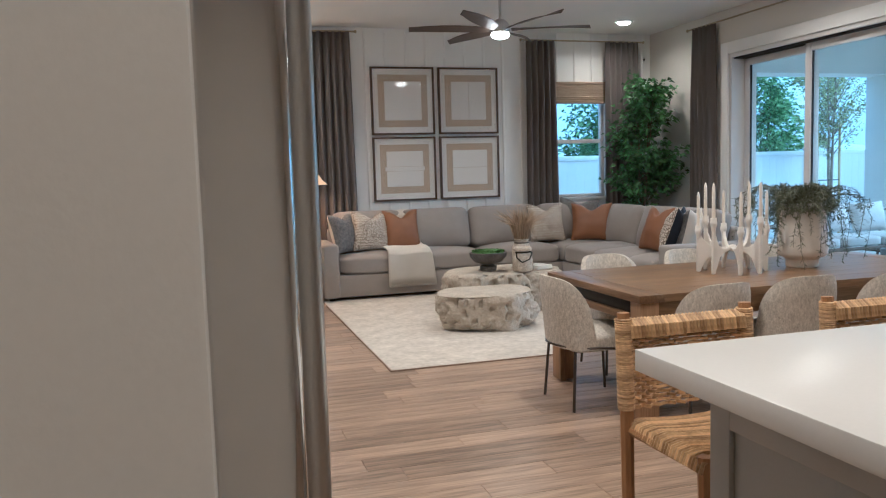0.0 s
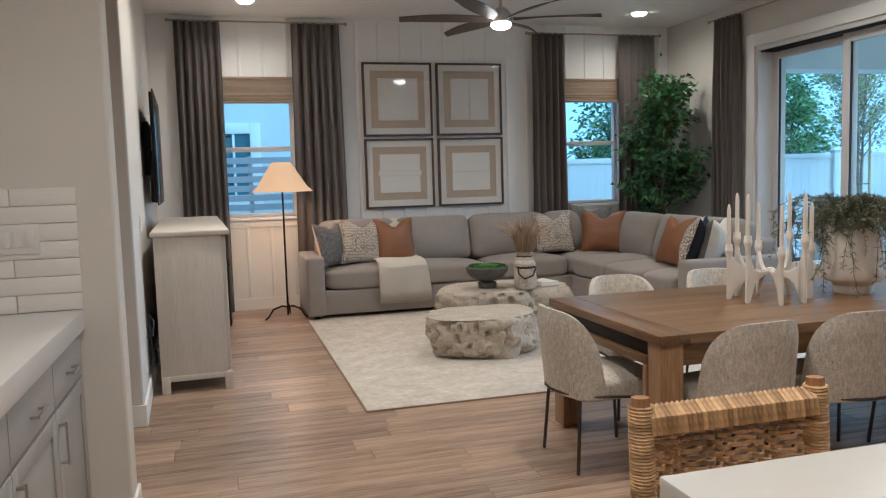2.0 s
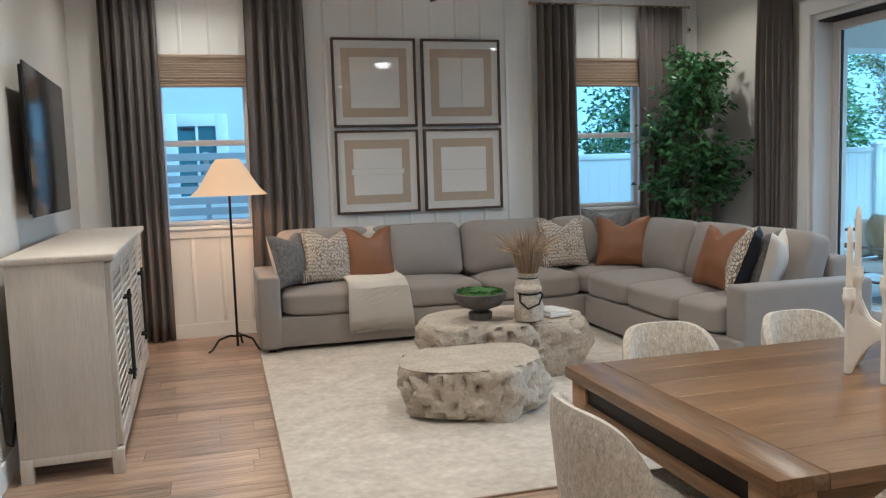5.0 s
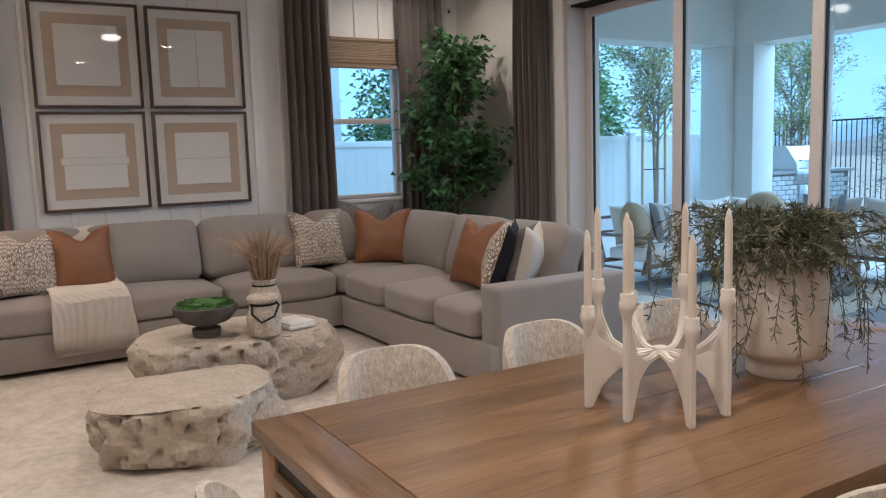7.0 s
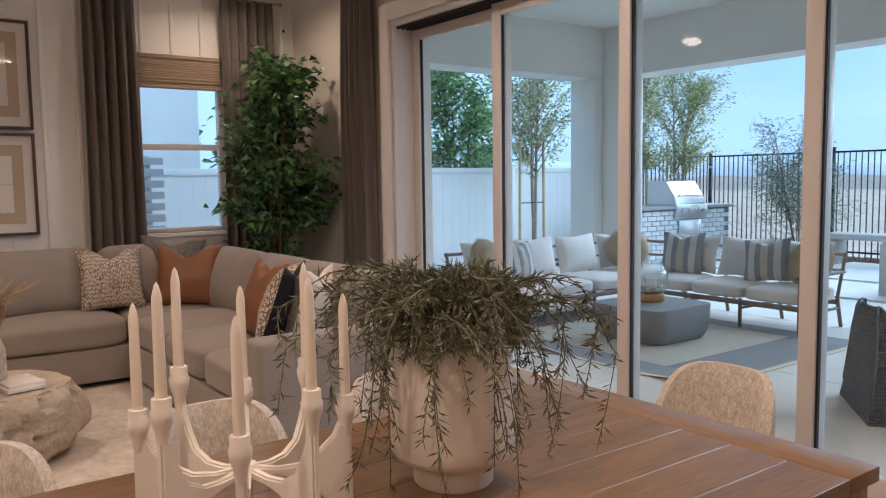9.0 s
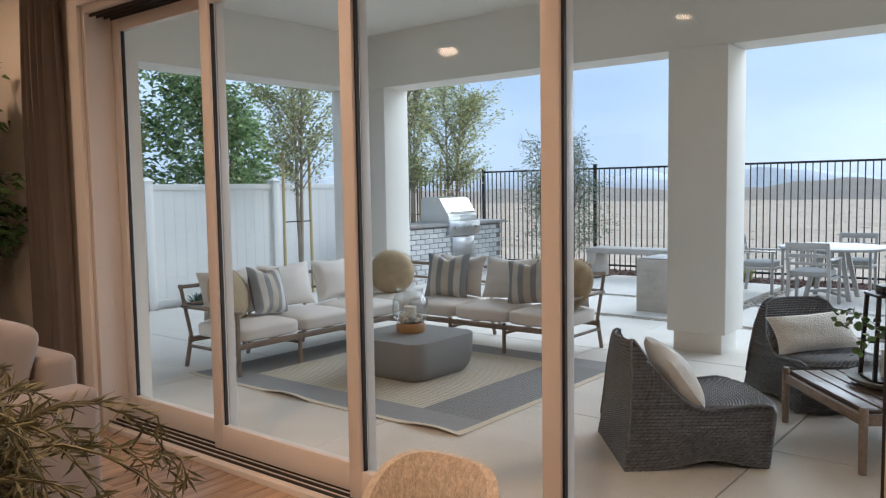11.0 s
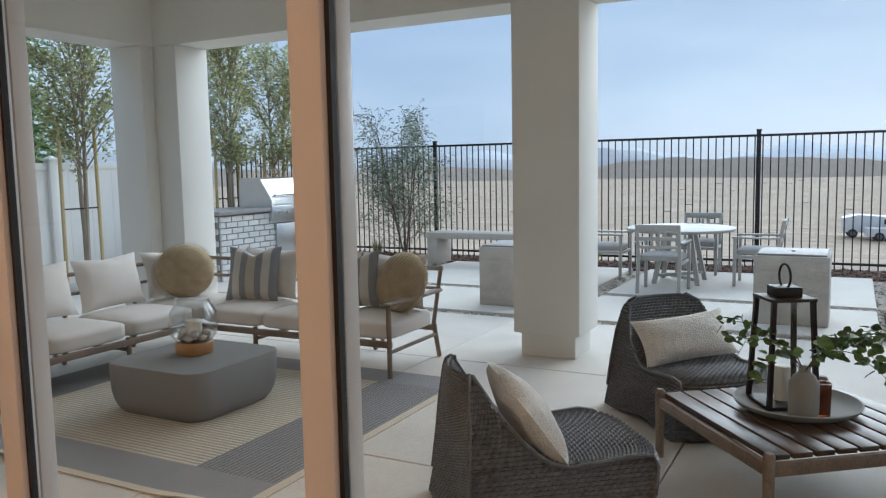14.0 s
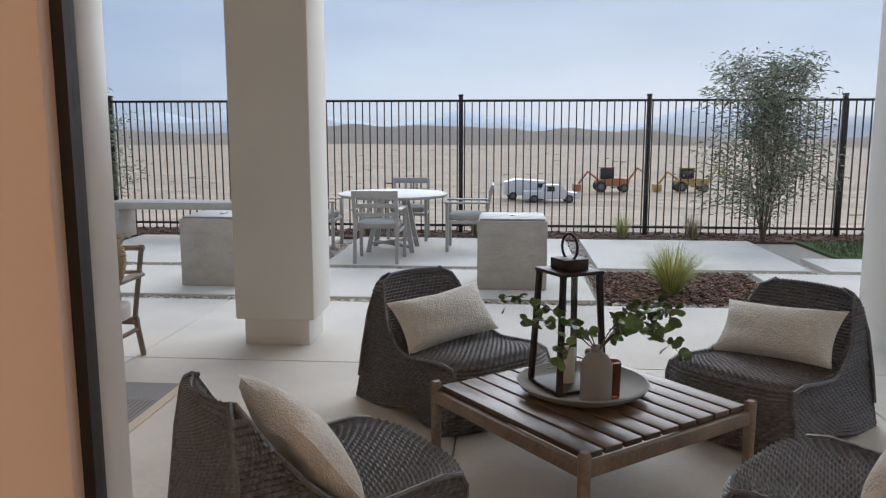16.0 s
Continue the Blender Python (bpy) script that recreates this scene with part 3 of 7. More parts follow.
PAPER = mat("mat_paper", (0.80, 0.78, 0.74), 0.9, vary=0.02, bump=0.05)
TAN = mat("tan_linen", (0.52, 0.43, 0.325), 0.95, vary=0.06, scale=8, fine=160, bump=0.15)
SCREEN = mat("tv_black", (0.006, 0.006, 0.007), 0.2, vary=0.1, bump=0.0)
LEAF = mat("ficus_leaf", (0.036, 0.090, 0.024), 0.38, vary=0.5, scale=4, fine=20, bump=0.05, island=0.45, tint=(0.09, 0.19, 0.055))
BARK = mat("bark", (0.13, 0.09, 0.06), 0.9, vary=0.35, scale=14, fine=60, bump=0.6, stretch=(1, 1, 0.3), dist=0.006)
VINE = mat("vine_leaf", (0.070, 0.078, 0.042), 0.6, vary=0.4, scale=5, fine=30, bump=0.05, island=0.4, tint=(0.135, 0.138, 0.076))
MOSS = mat("moss", (0.03, 0.075, 0.010), 0.95, vary=0.5, scale=25, fine=120, bump=1.0, dist=0.01, tint=(0.08, 0.16, 0.03))
BOWL = mat("dark_bowl", (0.045, 0.04, 0.035), 0.6, vary=0.4, scale=12, fine=80, bump=0.35, tint=(0.11, 0.10, 0.09))
JAR = mat("aged_jar", (0.36, 0.30, 0.22), 0.75, vary=0.35, scale=9, fine=60, bump=0.5, tint=(0.56, 0.50, 0.41), dist=0.004)
STRAW = mat("dry_grass", (0.26, 0.18, 0.105), 0.9, vary=0.3, scale=8, fine=60, island=0.4, tint=(0.42, 0.32, 0.21))
SHADE = mat("woven_shade", (0.30, 0.225, 0.15), 0.9, vary=0.3, scale=3, fine=40, stretch=(0.3, 6, 14), bump=0.6, island=0.25, tint=(0.42, 0.335, 0.245))
BLADE = mat("fan_blade", (0.10, 0.075, 0.06), 0.45, vary=0.2, scale=4, fine=40, bump=0.08)
LAMPSHADE = mat("lamp_shade", (0.66, 0.50, 0.32), 0.9, vary=0.03, bump=0.1)
LAMPSHADE.node_tree.nodes["Principled BSDF"].inputs["Emission Color"].default_value = (1.0, 0.38, 0.11, 1)
LAMPSHADE.node_tree.nodes["Principled BSDF"].inputs["Emission Strength"].default_value = 0.20
LIT = glow("lit_diffuser", (1.0, 0.62, 0.36), 12.0)

# geometric line pattern on cream cotton
PATTERN = mat("patterned_cotton", (0.66, 0.60, 0.51), 0.9, vary=0.05, scale=8, fine=180, bump=0.15)
nt = PATTERN.node_tree
pco, pwv, prm, pmx = nt.nodes.new("ShaderNodeTexCoord"), nt.nodes.new("ShaderNodeTexVoronoi"), nt.nodes.new("ShaderNodeValToRGB"), nt.nodes.new("ShaderNodeMixRGB")
pmp = nt.nodes.new("ShaderNodeMapping")
pmp.inputs["Scale"].default_value = (22, 2, 6)
pwv.feature = "DISTANCE_TO_EDGE"
pwv.inputs["Randomness"].default_value = 0.8
prm.color_ramp.elements[0].color, prm.color_ramp.elements[1].color = (1, 1, 1, 1), (0, 0, 0, 1)
prm.color_ramp.elements[0].position, prm.color_ramp.elements[1].position = 0.05, 0.20
nt.links.new(pco.outputs["Object"], pmp.inputs["Vector"])
nt.links.new(pmp.outputs["Vector"], pwv.inputs["Vector"])
nt.links.new(pwv.outputs["Distance"], prm.inputs["Fac"])
nt.links.new(prm.outputs["Color"], pmx.inputs["Fac"])
bs = nt.nodes["Principled BSDF"]
nt.links.new(bs.inputs["Base Color"].links[0].from_socket, pmx.inputs["Color1"])
pmx.inputs["Color2"].default_value = (0.15, 0.115, 0.085, 1)
nt.links.new(pmx.outputs["Color"], bs.inputs["Base Color"])

# ---- curtains, rods, shades ----


def curtain(label, x0, x1, y, z0, z1, folds, seed, along="x", flare=0.0, gather=0.0):
    rng = random.Random(seed)
    bm = bmesh.new()
    nu, nv = folds * 8, 14
    ph = [rng.uniform(-0.5, 0.5) for _ in range(folds + 2)]
    rows = []
    for j in range(nv + 1):
        v = j / nv
        z = z1 + (z0 - z1) * v
        line = []
        for i in range(nu + 1):
            u = i / nu
            k = u * folds
            p = ph[int(k)] * (1 - k % 1) + ph[int(k) + 1] * (k % 1)
            amp = (0.032 + 0.022 * min(1, v * 4)) * (0.8 + 0.4 * rng.random() * 0.2)
            off = amp * math.sin(2 * math.pi * k + p * (0.4 + v)) + 0.012 * math.sin(5 * k + 3 * v + seed)
            w = x0 + (x1 - x0) * (u + flare * v * (u - 0.5)) + gather * math.sin(math.pi * v) * (0.5 - u)
            line.append(bm.verts.new((w, y + off, z) if along == "x" else (y + off, w, z)))
        rows.append(line)
    for a, b in zip(rows, rows[1:]):
        for i in range(nu):
            bm.faces.new((a[i], a[i + 1], b[i + 1], b[i]))
    ob = tagged(part("curtain", bm, CURTAIN), label, "curtain", "grey window curtains")
    s = ob.modifiers.new("thick", "SOLIDIFY")
    s.thickness = 0.004
    return ob


CY = NY - 0.11
curtain("long taupe-grey linen curtain beside the slatted-fence window", 0.06, 0.56, CY, 0.01, 3.34, 6, 1)
curtain("long taupe-grey linen curtain hanging behind the floor lamp", 1.36, 1.92, CY, 0.01, 3.34, 6, 2, flare=0.12)
curtain("long taupe-grey linen curtain between pictures and window", 4.37, 4.80, CY, 0.01, 3.29, 5, 3, flare=0.15)
curtain("long taupe-grey linen curtain behind the ficus tree", 5.58, 6.12, CY, 0.01, 3.29, 6, 4)
curtain("long taupe-grey linen curtain beside the sliding door", 8.70, 9.16, EX - 0.09, 0.01, 3.28, 6, 5, along="y")


def rod(label, a, b):
    t = thing("curtain_rod", label, "curtain rod", "curtain rods")
    part("pole", tube([a, b], 0.011, 10), BRASS, t)
    d = (Vector(b) - Vector(a)).normalized()
    for p in (Vector(a), Vector(b)):
        part("finial", lathe([(0.0, -0.022), (0.016, -0.014), (0.021, 0), (0.016, 0.014), (0.0, 0.022)], 12, centre=p), BRASS, t)
    for f in (0.04, 0.96):
        p = Vector(a).lerp(Vector(b), f)
        q = Vector((p.x, NY, p.z)) if abs(d.x) > 0.5 else Vector((EX, p.y, p.z))
        part("bracket", tube([p, q], 0.008, 8), BRASS, t)


rod("slim antique-brass curtain rod over the window", (0.0, CY, 3.345), (2.0, CY, 3.345))
rod("slim antique-brass curtain rod over the window", (4.30, CY, 3.29), (6.2, CY, 3.29))
rod("long slim brass curtain rod over the sliding door", (EX - 0.09, 9.28, 3.28), (EX - 0.09, 2.4, 3.28))


def shade(label, x0, x1):
    t = thing("roman_shade", label, "window shade", "woven window shades")
    part("headrail", box(x0, NY - 0.045, 2.70, x1, NY - 0.001, 2.735, 0.004), SHADE, t)
    rng = random.Random(int(x0 * 10))
    for k in range(11):
        z = 2.70 - k * 0.0155
        part("slat", box(x0, NY - 0.032 - 0.003 * (k % 2), z - 0.0145, x1, NY - 0.016, z, 0.003, 1), SHADE, t)
    for k in range(4):
        z = 2.53 - k * 0.026
        part("fold", box(x0, NY - 0.05 - 0.010 * (k % 2), z - 0.025, x1, NY - 0.012, z, 0.008, 2), SHADE, t)


shade("folded woven-wood roman shade at the window head", W1[0] - 0.03, W1[1] + 0.03)
shade("folded woven-wood roman shade at the window head", W2[0] - 0.03, W2[1] + 0.03)

# ---- framed pictures ----


def picture(x0, x1, z0, z1, crease, label):
    t = thing("framed_picture", label, "picture", "four framed pictures")
    y, f = NY - 0.02, 0.024
    for a, b, c, d in ((x0, z0, x0 + f, z1), (x1 - f, z0, x1, z1), (x0 + f, z0, x1 - f, z0 + f), (x0 + f, z1 - f, x1 - f, z1)):
        part("frame_bar", box(a, y - 0.035, b, c, y + 0.018, d, 0.003), FRAME, t)
    part("mat_board", box(x0 + f, y - 0.012, z0 + f, x1 - f, y + 0.016, z1 - f, 0), PAPER, t, "off-white mat board", smooth=False)
    part("linen_border", box(x0 + 0.095, y - 0.016, z0 + 0.10, x1 - 0.095, y - 0.0125, z1 - 0.10, 0), TAN, t, "tan linen border", smooth=False)
    xm, zm = (x0 + x1) / 2, (z0 + z1) / 2
    a, b, c, d = x0 + 0.18, z0 + 0.19, x1 - 0.18, z1 - 0.19
    if crease == "h":
        parts = ((a, b, c, zm - 0.002), (a, zm + 0.002, c, d))
    elif crease == "v":
        parts = ((a, b, xm - 0.002, d), (xm + 0.002, b, c, d))
    elif crease == "n":
        parts = ((a, b, c, d),)
    else:
        parts = ((a, b, c, zm - 0.03), (a - 0.02, zm - 0.027, c + 0.02, zm + 0.03), (a, zm + 0.033, c, d))
    for k, (p, q, r, s) in enumerate(parts):
        part("paper_sheet", box(p, y - 0.022 - 0.002 * k, q, r, y - 0.0165, s, 0.001, 1), PAPER, t, "cream handmade paper")
    g = part("picture_glass", box(x0 + f, y - 0.031, z0 + f, x1 - f, y - 0.028, z1 - f, 0), PICGLASS, t, smooth=False)
    g.visible_shadow = False


PICGLASS = pane("picture_glass", (0.99, 0.99, 0.99), 0.03)
picture(2.19, 3.055, 2.025, 2.915, "n", "walnut-framed abstract with tan border and plain paper")
picture(3.115, 3.97, 2.025, 2.915, "v", "walnut-framed abstract with vertically folded paper")
picture(2.19, 3.055, 1.145, 1.995, "b", "walnut-framed abstract with a raised paper band")
picture(3.115, 3.97, 1.145, 1.995, "h", "walnut-framed abstract with horizontally folded paper")

# ---- ceiling fan and recessed lights ----
fan = thing("ceiling_fan", "nickel ceiling fan with six dark blades and lit globe", "ceiling fan", at=pose(3.16, 8.08, 0))
part("canopy", lathe([(0.0, CEIL - 0.001), (0.07, CEIL - 0.001), (0.065, CEIL - 0.05), (0.02, CEIL - 0.07), (0.0, CEIL - 0.07)], 24), CHROME, fan)
part("downrod", tube([(0, 0, CEIL - 0.06), (0, 0, 3.075)], 0.014, 10), CHROME, fan)
part("motor", lathe([(0.0, 3.115), (0.04, 3.115), (0.085, 3.075), (0.11, 3.025), (0.11, 2.995), (0.09, 2.970), (0.0, 2.970)], 28), CHROME, fan)
part("light_globe", lathe([(0.0, 2.971), (0.095, 2.969), (0.10, 2.950), (0.085, 2.925), (0.05, 2.910), (0.0, 2.905)], 28), LIT, fan, "lit frosted light kit")
for k in range(6):
    bm = bmesh.new()
    pts = []
    n = 10
    for i in range(n + 1):
        u = i / n
        r = 0.12 + 0.86 * u
        w = 0.028 + 0.052 * math.sin(math.pi * min(1, u * 1.15)) ** 0.8
        pts.append((r, w * (1 if u < 0.97 else 0.6), 0.02 * math.sin(u * 2.2)))
    top = [bm.verts.new((r, s * w, 3.010 + z + s * 0.018)) for s in (1, -1) for r, w, z in (pts if s > 0 else pts[::-1])]
    f = bm.faces.new(top)
    ex = bmesh.ops.extrude_face_region(bm, geom=[f])["geom"]
    bmesh.ops.translate(bm, vec=(0, 0, -0.008), verts=[v for v in ex if isinstance(v, bmesh.types.BMVert)])
    bmesh.ops.recalc_face_normals(bm, faces=bm.faces)
    part("blade", bm, BLADE, fan, at=pose(0, 0, 0, 0, 0, 47 + 60 * k))


def can_light(x, y, z, label):
    t = thing("recessed_light", label, "ceiling light", "recessed ceiling lights", at=pose(x, y, z))
    part("trim_ring", lathe([(0.091, -0.004), (0.108, -0.005), (0.112, 0.0), (0.091, 0.0)], 28), VINYL, t)
    part("diffuser", lathe([(0.0, -0.003), (0.060, -0.004), (0.064, -0.026), (0.088, -0.008), (0.090, -0.001), (0.0, -0.001)], 28), LIT, t, "lit white diffuser")


for cx, cy in CANS:
    can_light(cx, cy, CEIL - 0.0005, "round white recessed ceiling light, lit")

# ---- rug, rocks ----
rug = thing("area_rug", "pale cream mottled area rug with thin dark binding", "rug")
part("rug_surface", box(1.318, 5.762, 0.001, 5.09, 9.538, 0.012, 0.004), RUG, rug)
for a, b, c, d in ((1.306, 5.75, 5.10, 5.762), (1.306, 9.538, 5.10, 9.55), (1.306, 5.762, 1.318, 9.538), (5.09, 5.762, 5.10, 9.538)):
    part("binding", box(a, b, 0.001, c, d, 0.011, 0.002), RUG_EDGE, rug)


def rock(label, outline, z1, seed, at):
    """A flat-topped boulder: lobed plan, undercut foot, pitted sides."""
    bm = bmesh.new()
    n, rows = 150, 36
    ring = []
    prev = None
    for j in range(rows + 1):
        v = j / rows
        row = []
        for i in range(n):
            a = 2 * math.pi * i / n
            k = len(outline) * i / n
            i0 = int(k) % len(outline)
            f = k % 1
            r = outline[i0] * (1 - f) + outline[(i0 + 1) % len(outline)] * f
            side = 0.80 + 0.20 * min(1, v / 0.5) ** 0.8 if v < 0.62 else 1.0 - 0.16 * ((v - 0.62) / 0.38) ** 2.4
            if v < 0.12:
                side -= 0.10 * (1 - v / 0.12) * (1 + 0.8 * math.sin(3 * a + seed))
            x, y = r * side * math.cos(a), r * side * math.sin(a)
            z = z1 * (1.08 * v if v < 0.62 else 0.67 + 0.33 * math.sin(math.pi / 2 * (v - 0.62) / 0.38))
            p = Vector((x, y, z))
            q = Vector((p.x, p.y, p.z * 0.9))
            cell = noise.voronoi(q * 5 + Vector((seed, 2, 0)))[0]
            d = 0.11 * noise.noise(p * 2.6 + Vector((seed, 0, 0))) + 0.032 * noise.noise(p * 8 + Vector((0, seed, 0))) + 0.008 * noise.noise(p * 26) + 0.014 * (cell[1] - cell[0] - 0.25) * (1 if 0.06 < v < 0.9 else 0.3)
            pit = max(0, noise.noise(q * 16 + Vector((3, seed, 1))) - 0.06) * (0.11 if 0.05 < v < 0.9 else 0.01)
            if v > 0.9:
                d *= 0.4
            nrm = Vector((math.cos(a), math.sin(a), 0))
            row.append(bm.verts.new(p + nrm * (d - pit) + Vector((0, 0, 0.12 * d if 0 < j else 0))))
        if prev:
            for i in range(n):
                bm.faces.new((prev[i], prev[(i + 1) % n], row[(i + 1) % n], row[i]))
        prev = row
    for s in (0.8, 0.55, 0.3, 0.1):
        row = [bm.verts.new((v.co.x * s, v.co.y * s, z1 + 0.004 + 0.014 * noise.noise(v.co * s * 3 + Vector((seed, 1, 2))))) for v in ring or prev]
        src = row
        for i in range(n):
            bm.faces.new((last[i], last[(i + 1) % n], row[(i + 1) % n], row[i]) if s < 0.8 else (prev[i], prev[(i + 1) % n], row[(i + 1) % n], row[i]))
        last = row
    bm.faces.new(last)
    return tagged(part("rock_table", bm, ROCK, at=at), label, "coffee table", "rock coffee tables")


rock("low flat-topped beige stone boulder used as coffee table", [0.53, 0.50, 0.42, 0.38, 0.44, 0.52, 0.55, 0.50, 0.42, 0.40, 0.42, 0.50], 0.345, 2.3, pose(2.56, 7.10, 0.012, 0, 0, 8))
rock("larger stone boulder coffee table holding bowl and jars", [0.72, 0.64, 0.50, 0.44, 0.50, 0.62, 0.68, 0.60, 0.46, 0.42, 0.46, 0.62], 0.425, 7.7, pose(3.08, 7.98, 0.012, 0, 0, -6))

RT = 0.447
bowl = thing("moss_bowl", "dark footed bowl filled with green moss", "bowl", at=pose(2.88, 7.86, RT))
part("bowl", lathe([(0.0, 0), (0.085, 0), (0.09, 0.05), (0.06, 0.062), (0.06, 0.068), (0.15, 0.10), (0.195, 0.155), (0.20, 0.195), (0.185, 0.198), (0.175, 0.16), (0.0, 0.155)], 36), BOWL, bowl)
bm = lathe([(0.178, 0.17), (0.172, 0.20), (0.12, 0.215), (0.06, 0.222), (0.0, 0.225)], 40)
for v in bm.verts:
    v.co.z += 0.02 * noise.noise(v.co * 22)
rng = random.Random(3)
leaves(bm, [((r * math.cos(a), r * math.sin(a), 0.205), (rng.uniform(-1, 1), rng.uniform(-1, 1), 1.2)) for r, a in ((0.175 * math.sqrt(rng.random()), rng.uniform(0, 6.28)) for _ in range(700))], 0.026, 0.012, rng)
part("moss", bm, MOSS, bowl, "clump of green moss")

lantern = thing("pottery_jar", "weathered beige pottery jar with black wire handle", "jar", at=pose(3.19, 7.66, RT))
part("body", lathe([(0.0, 0), (0.095, 0), (0.105, 0.02), (0.108, 0.10), (0.095, 0.155), (0.072, 0.185), (0.072, 0.205), (0.095, 0.215), (0.10, 0.235), (0.09, 0.25), (0.07, 0.24), (0.0, 0.235)], 32), JAR, lantern)
part("wire_handle", tube([(-0.08, -0.03, 0.20), (-0.095, -0.07, 0.15), (-0.05, -0.115, 0.10), (0.03, -0.12, 0.13), (0.08, -0.07, 0.19), (0.075, -0.02, 0.205)], 0.007, 8), BLACK, lantern)
part("wire_collar", tube(arc(0, 0, 0.196, 0.076, 0, 345, 24), 0.006, 8, close=True), BLACK, lantern)
vase = thing("tall_vase", "grey-beige pottery vase of dried grass plumes", "vase", at=pose(3.28, 7.90, RT))
part("body", lathe([(0.0, 0), (0.09, 0), (0.105, 0.05), (0.105, 0.20), (0.085, 0.26), (0.07, 0.28), (0.08, 0.31), (0.075, 0.315), (0.06, 0.29), (0.0, 0.28)], 32), JAR, vase)
part("collar", tube(arc(0, 0, 0.275, 0.074, 0, 345, 24), 0.006, 8, close=True), BLACK, vase)
bm, rng = bmesh.new(), random.Random(8)
for k in range(230):
    a, s = rng.uniform(0, 6.283), rng.uniform(0.05, 1.05)
    h = rng.uniform(0.30, 0.44)
    dx, dy = math.cos(a) * s, math.sin(a) * s
    p = [(dx * 0.05, dy * 0.05, 0.24), (dx * h * 0.35, dy * h * 0.35, 0.30 + h * 0.5), (dx * h * 0.8, dy * h * 0.8, 0.29 + h * 0.95 - 0.10 * s)]
    tube(p, [0.0016, 0.0035, 0.0008], 4, bm)
part("dried_grass", bm, STRAW, vase, "dried brown grass plumes")
books = thing("book_stack", "two pale hardback books stacked on the rock", "books", at=pose(3.42, 7.80, RT, 0, 0, 12))
part("book", box(-0.10, -0.14, 0.0, 0.10, 0.14, 0.022, 0.003), PAPER, books)
part("book", box(-0.09, -0.13, 0.022, 0.10, 0.12, 0.040, 0.003), PAPER, books)

# ---- sectional sofa ----
sofa = thing("sectional_sofa", "large grey linen L-shaped sectional sofa", "sofa")
SF, SI, SE = 9.27, 4.41, 6.92  # front of the long side, inner face of the return, end of the return
part("base", box(1.34, SF, 0.05, 5.54, 10.14, 0.315, 0.015, 3), SOFA, sofa)
part("base", box(SI, SE + 0.01, 0.05, 5.54, SF - 0.002, 0.315, 0.015, 3), SOFA, sofa)
part("arm", box(1.315, SF - 0.05, 0.045, 1.51, 10.14, 0.69, 0.035, 3), SOFA, sofa)
part("arm", box(SI + 0.06, SE, 0.045, 5.57, SE + 0.21, 0.69, 0.035, 3), SOFA, sofa)
part("back", box(1.51, 9.98, 0.30, 5.57, 10.17, 0.84, 0.04, 3), SOFA, sofa)
part("back", box(5.38, SE + 0.21, 0.30, 5.575, 9.979, 0.83, 0.04, 3), SOFA, sofa)
for k, (x0, x1) in enumerate(((1.52, 3.40), (3.41, 4.40))):
    part("seat_cushion", puffed(x1 - x0, 0.80, 0.225, 12, 0.16, 0.16, 0.008, k), SOFA, sofa, at=pose((x0 + x1) / 2, SF + 0.375, 0.313))
part("seat_cushion", puffed(1.02, 0.82, 0.225, 12, 0.16, 0.16, 0.008, 4), SOFA, sofa, at=pose(4.91, SF + 0.37, 0.315))
for k, (y0, y1) in enumerate(((8.50, 9.26), (7.70, 8.49), (7.13, 7.69))):
    part("seat_cushion", puffed(0.95, y1 - y0, 0.225, 12, 0.16, 0.16, 0.008, 7 + k), SOFA, sofa, at=pose(SI + 0.47, (y0 + y1) / 2, 0.313))
for k, (x0, x1) in enumerate(((1.53, 2.42), (2.43, 3.33), (3.34, 4.30), (4.32, 5.14))):
    part("back_cushion", puffed(x1 - x0, 0.54, 0.26, 12, 0.26, 0.30, 0.016, 11 + k), SOFA, sofa, at=pose((x0 + x1) / 2, 9.97, 0.740, 74, 0, 0))
for k, (y0, y1) in enumerate(((8.62, 9.46), (7.88, 8.60), (7.14, 7.86))):
    part("back_cushion", puffed(y1 - y0, 0.54, 0.26, 12, 0.26, 0.30, 0.016, 21 + k), SOFA, sofa, at=pose(5.36, (y0 + y1) / 2, 0.718, 74, 0, -90))
for x, y in ((1.42, SF + 0.06), (1.42, 10.05), (5.46, 10.05), (5.46, SE + 0.1), (SI + 0.12, SE + 0.1)):
    part("foot", box(x - 0.03, y - 0.03, 0.012, x + 0.03, y + 0.03, 0.05, 0.004), BLACK, sofa)


def throw_pillow(label, w, h, d, material, m, chop=0.32, seed=0, back=None, trim=None):
    t = thing("throw_pillow", label, "pillow", "sofa pillows", at=m)
    part("cover", pillow(w, h, d, 16, chop, seed), material, t)
    return t


def split_pillow(label, w, h, d, front, back, m, chop=0.25, seed=0):
    t = thing("throw_pillow", label, "pillow", "sofa pillows", at=m)
    bm = pillow(w, h, d, 16, chop, seed)
    for f in bm.faces:
        f.material_index = 1 if f.normal.y > 0 or f.calc_center_median().y > 0 else 0
    part("cover", bm, [front, back], t)
    return t


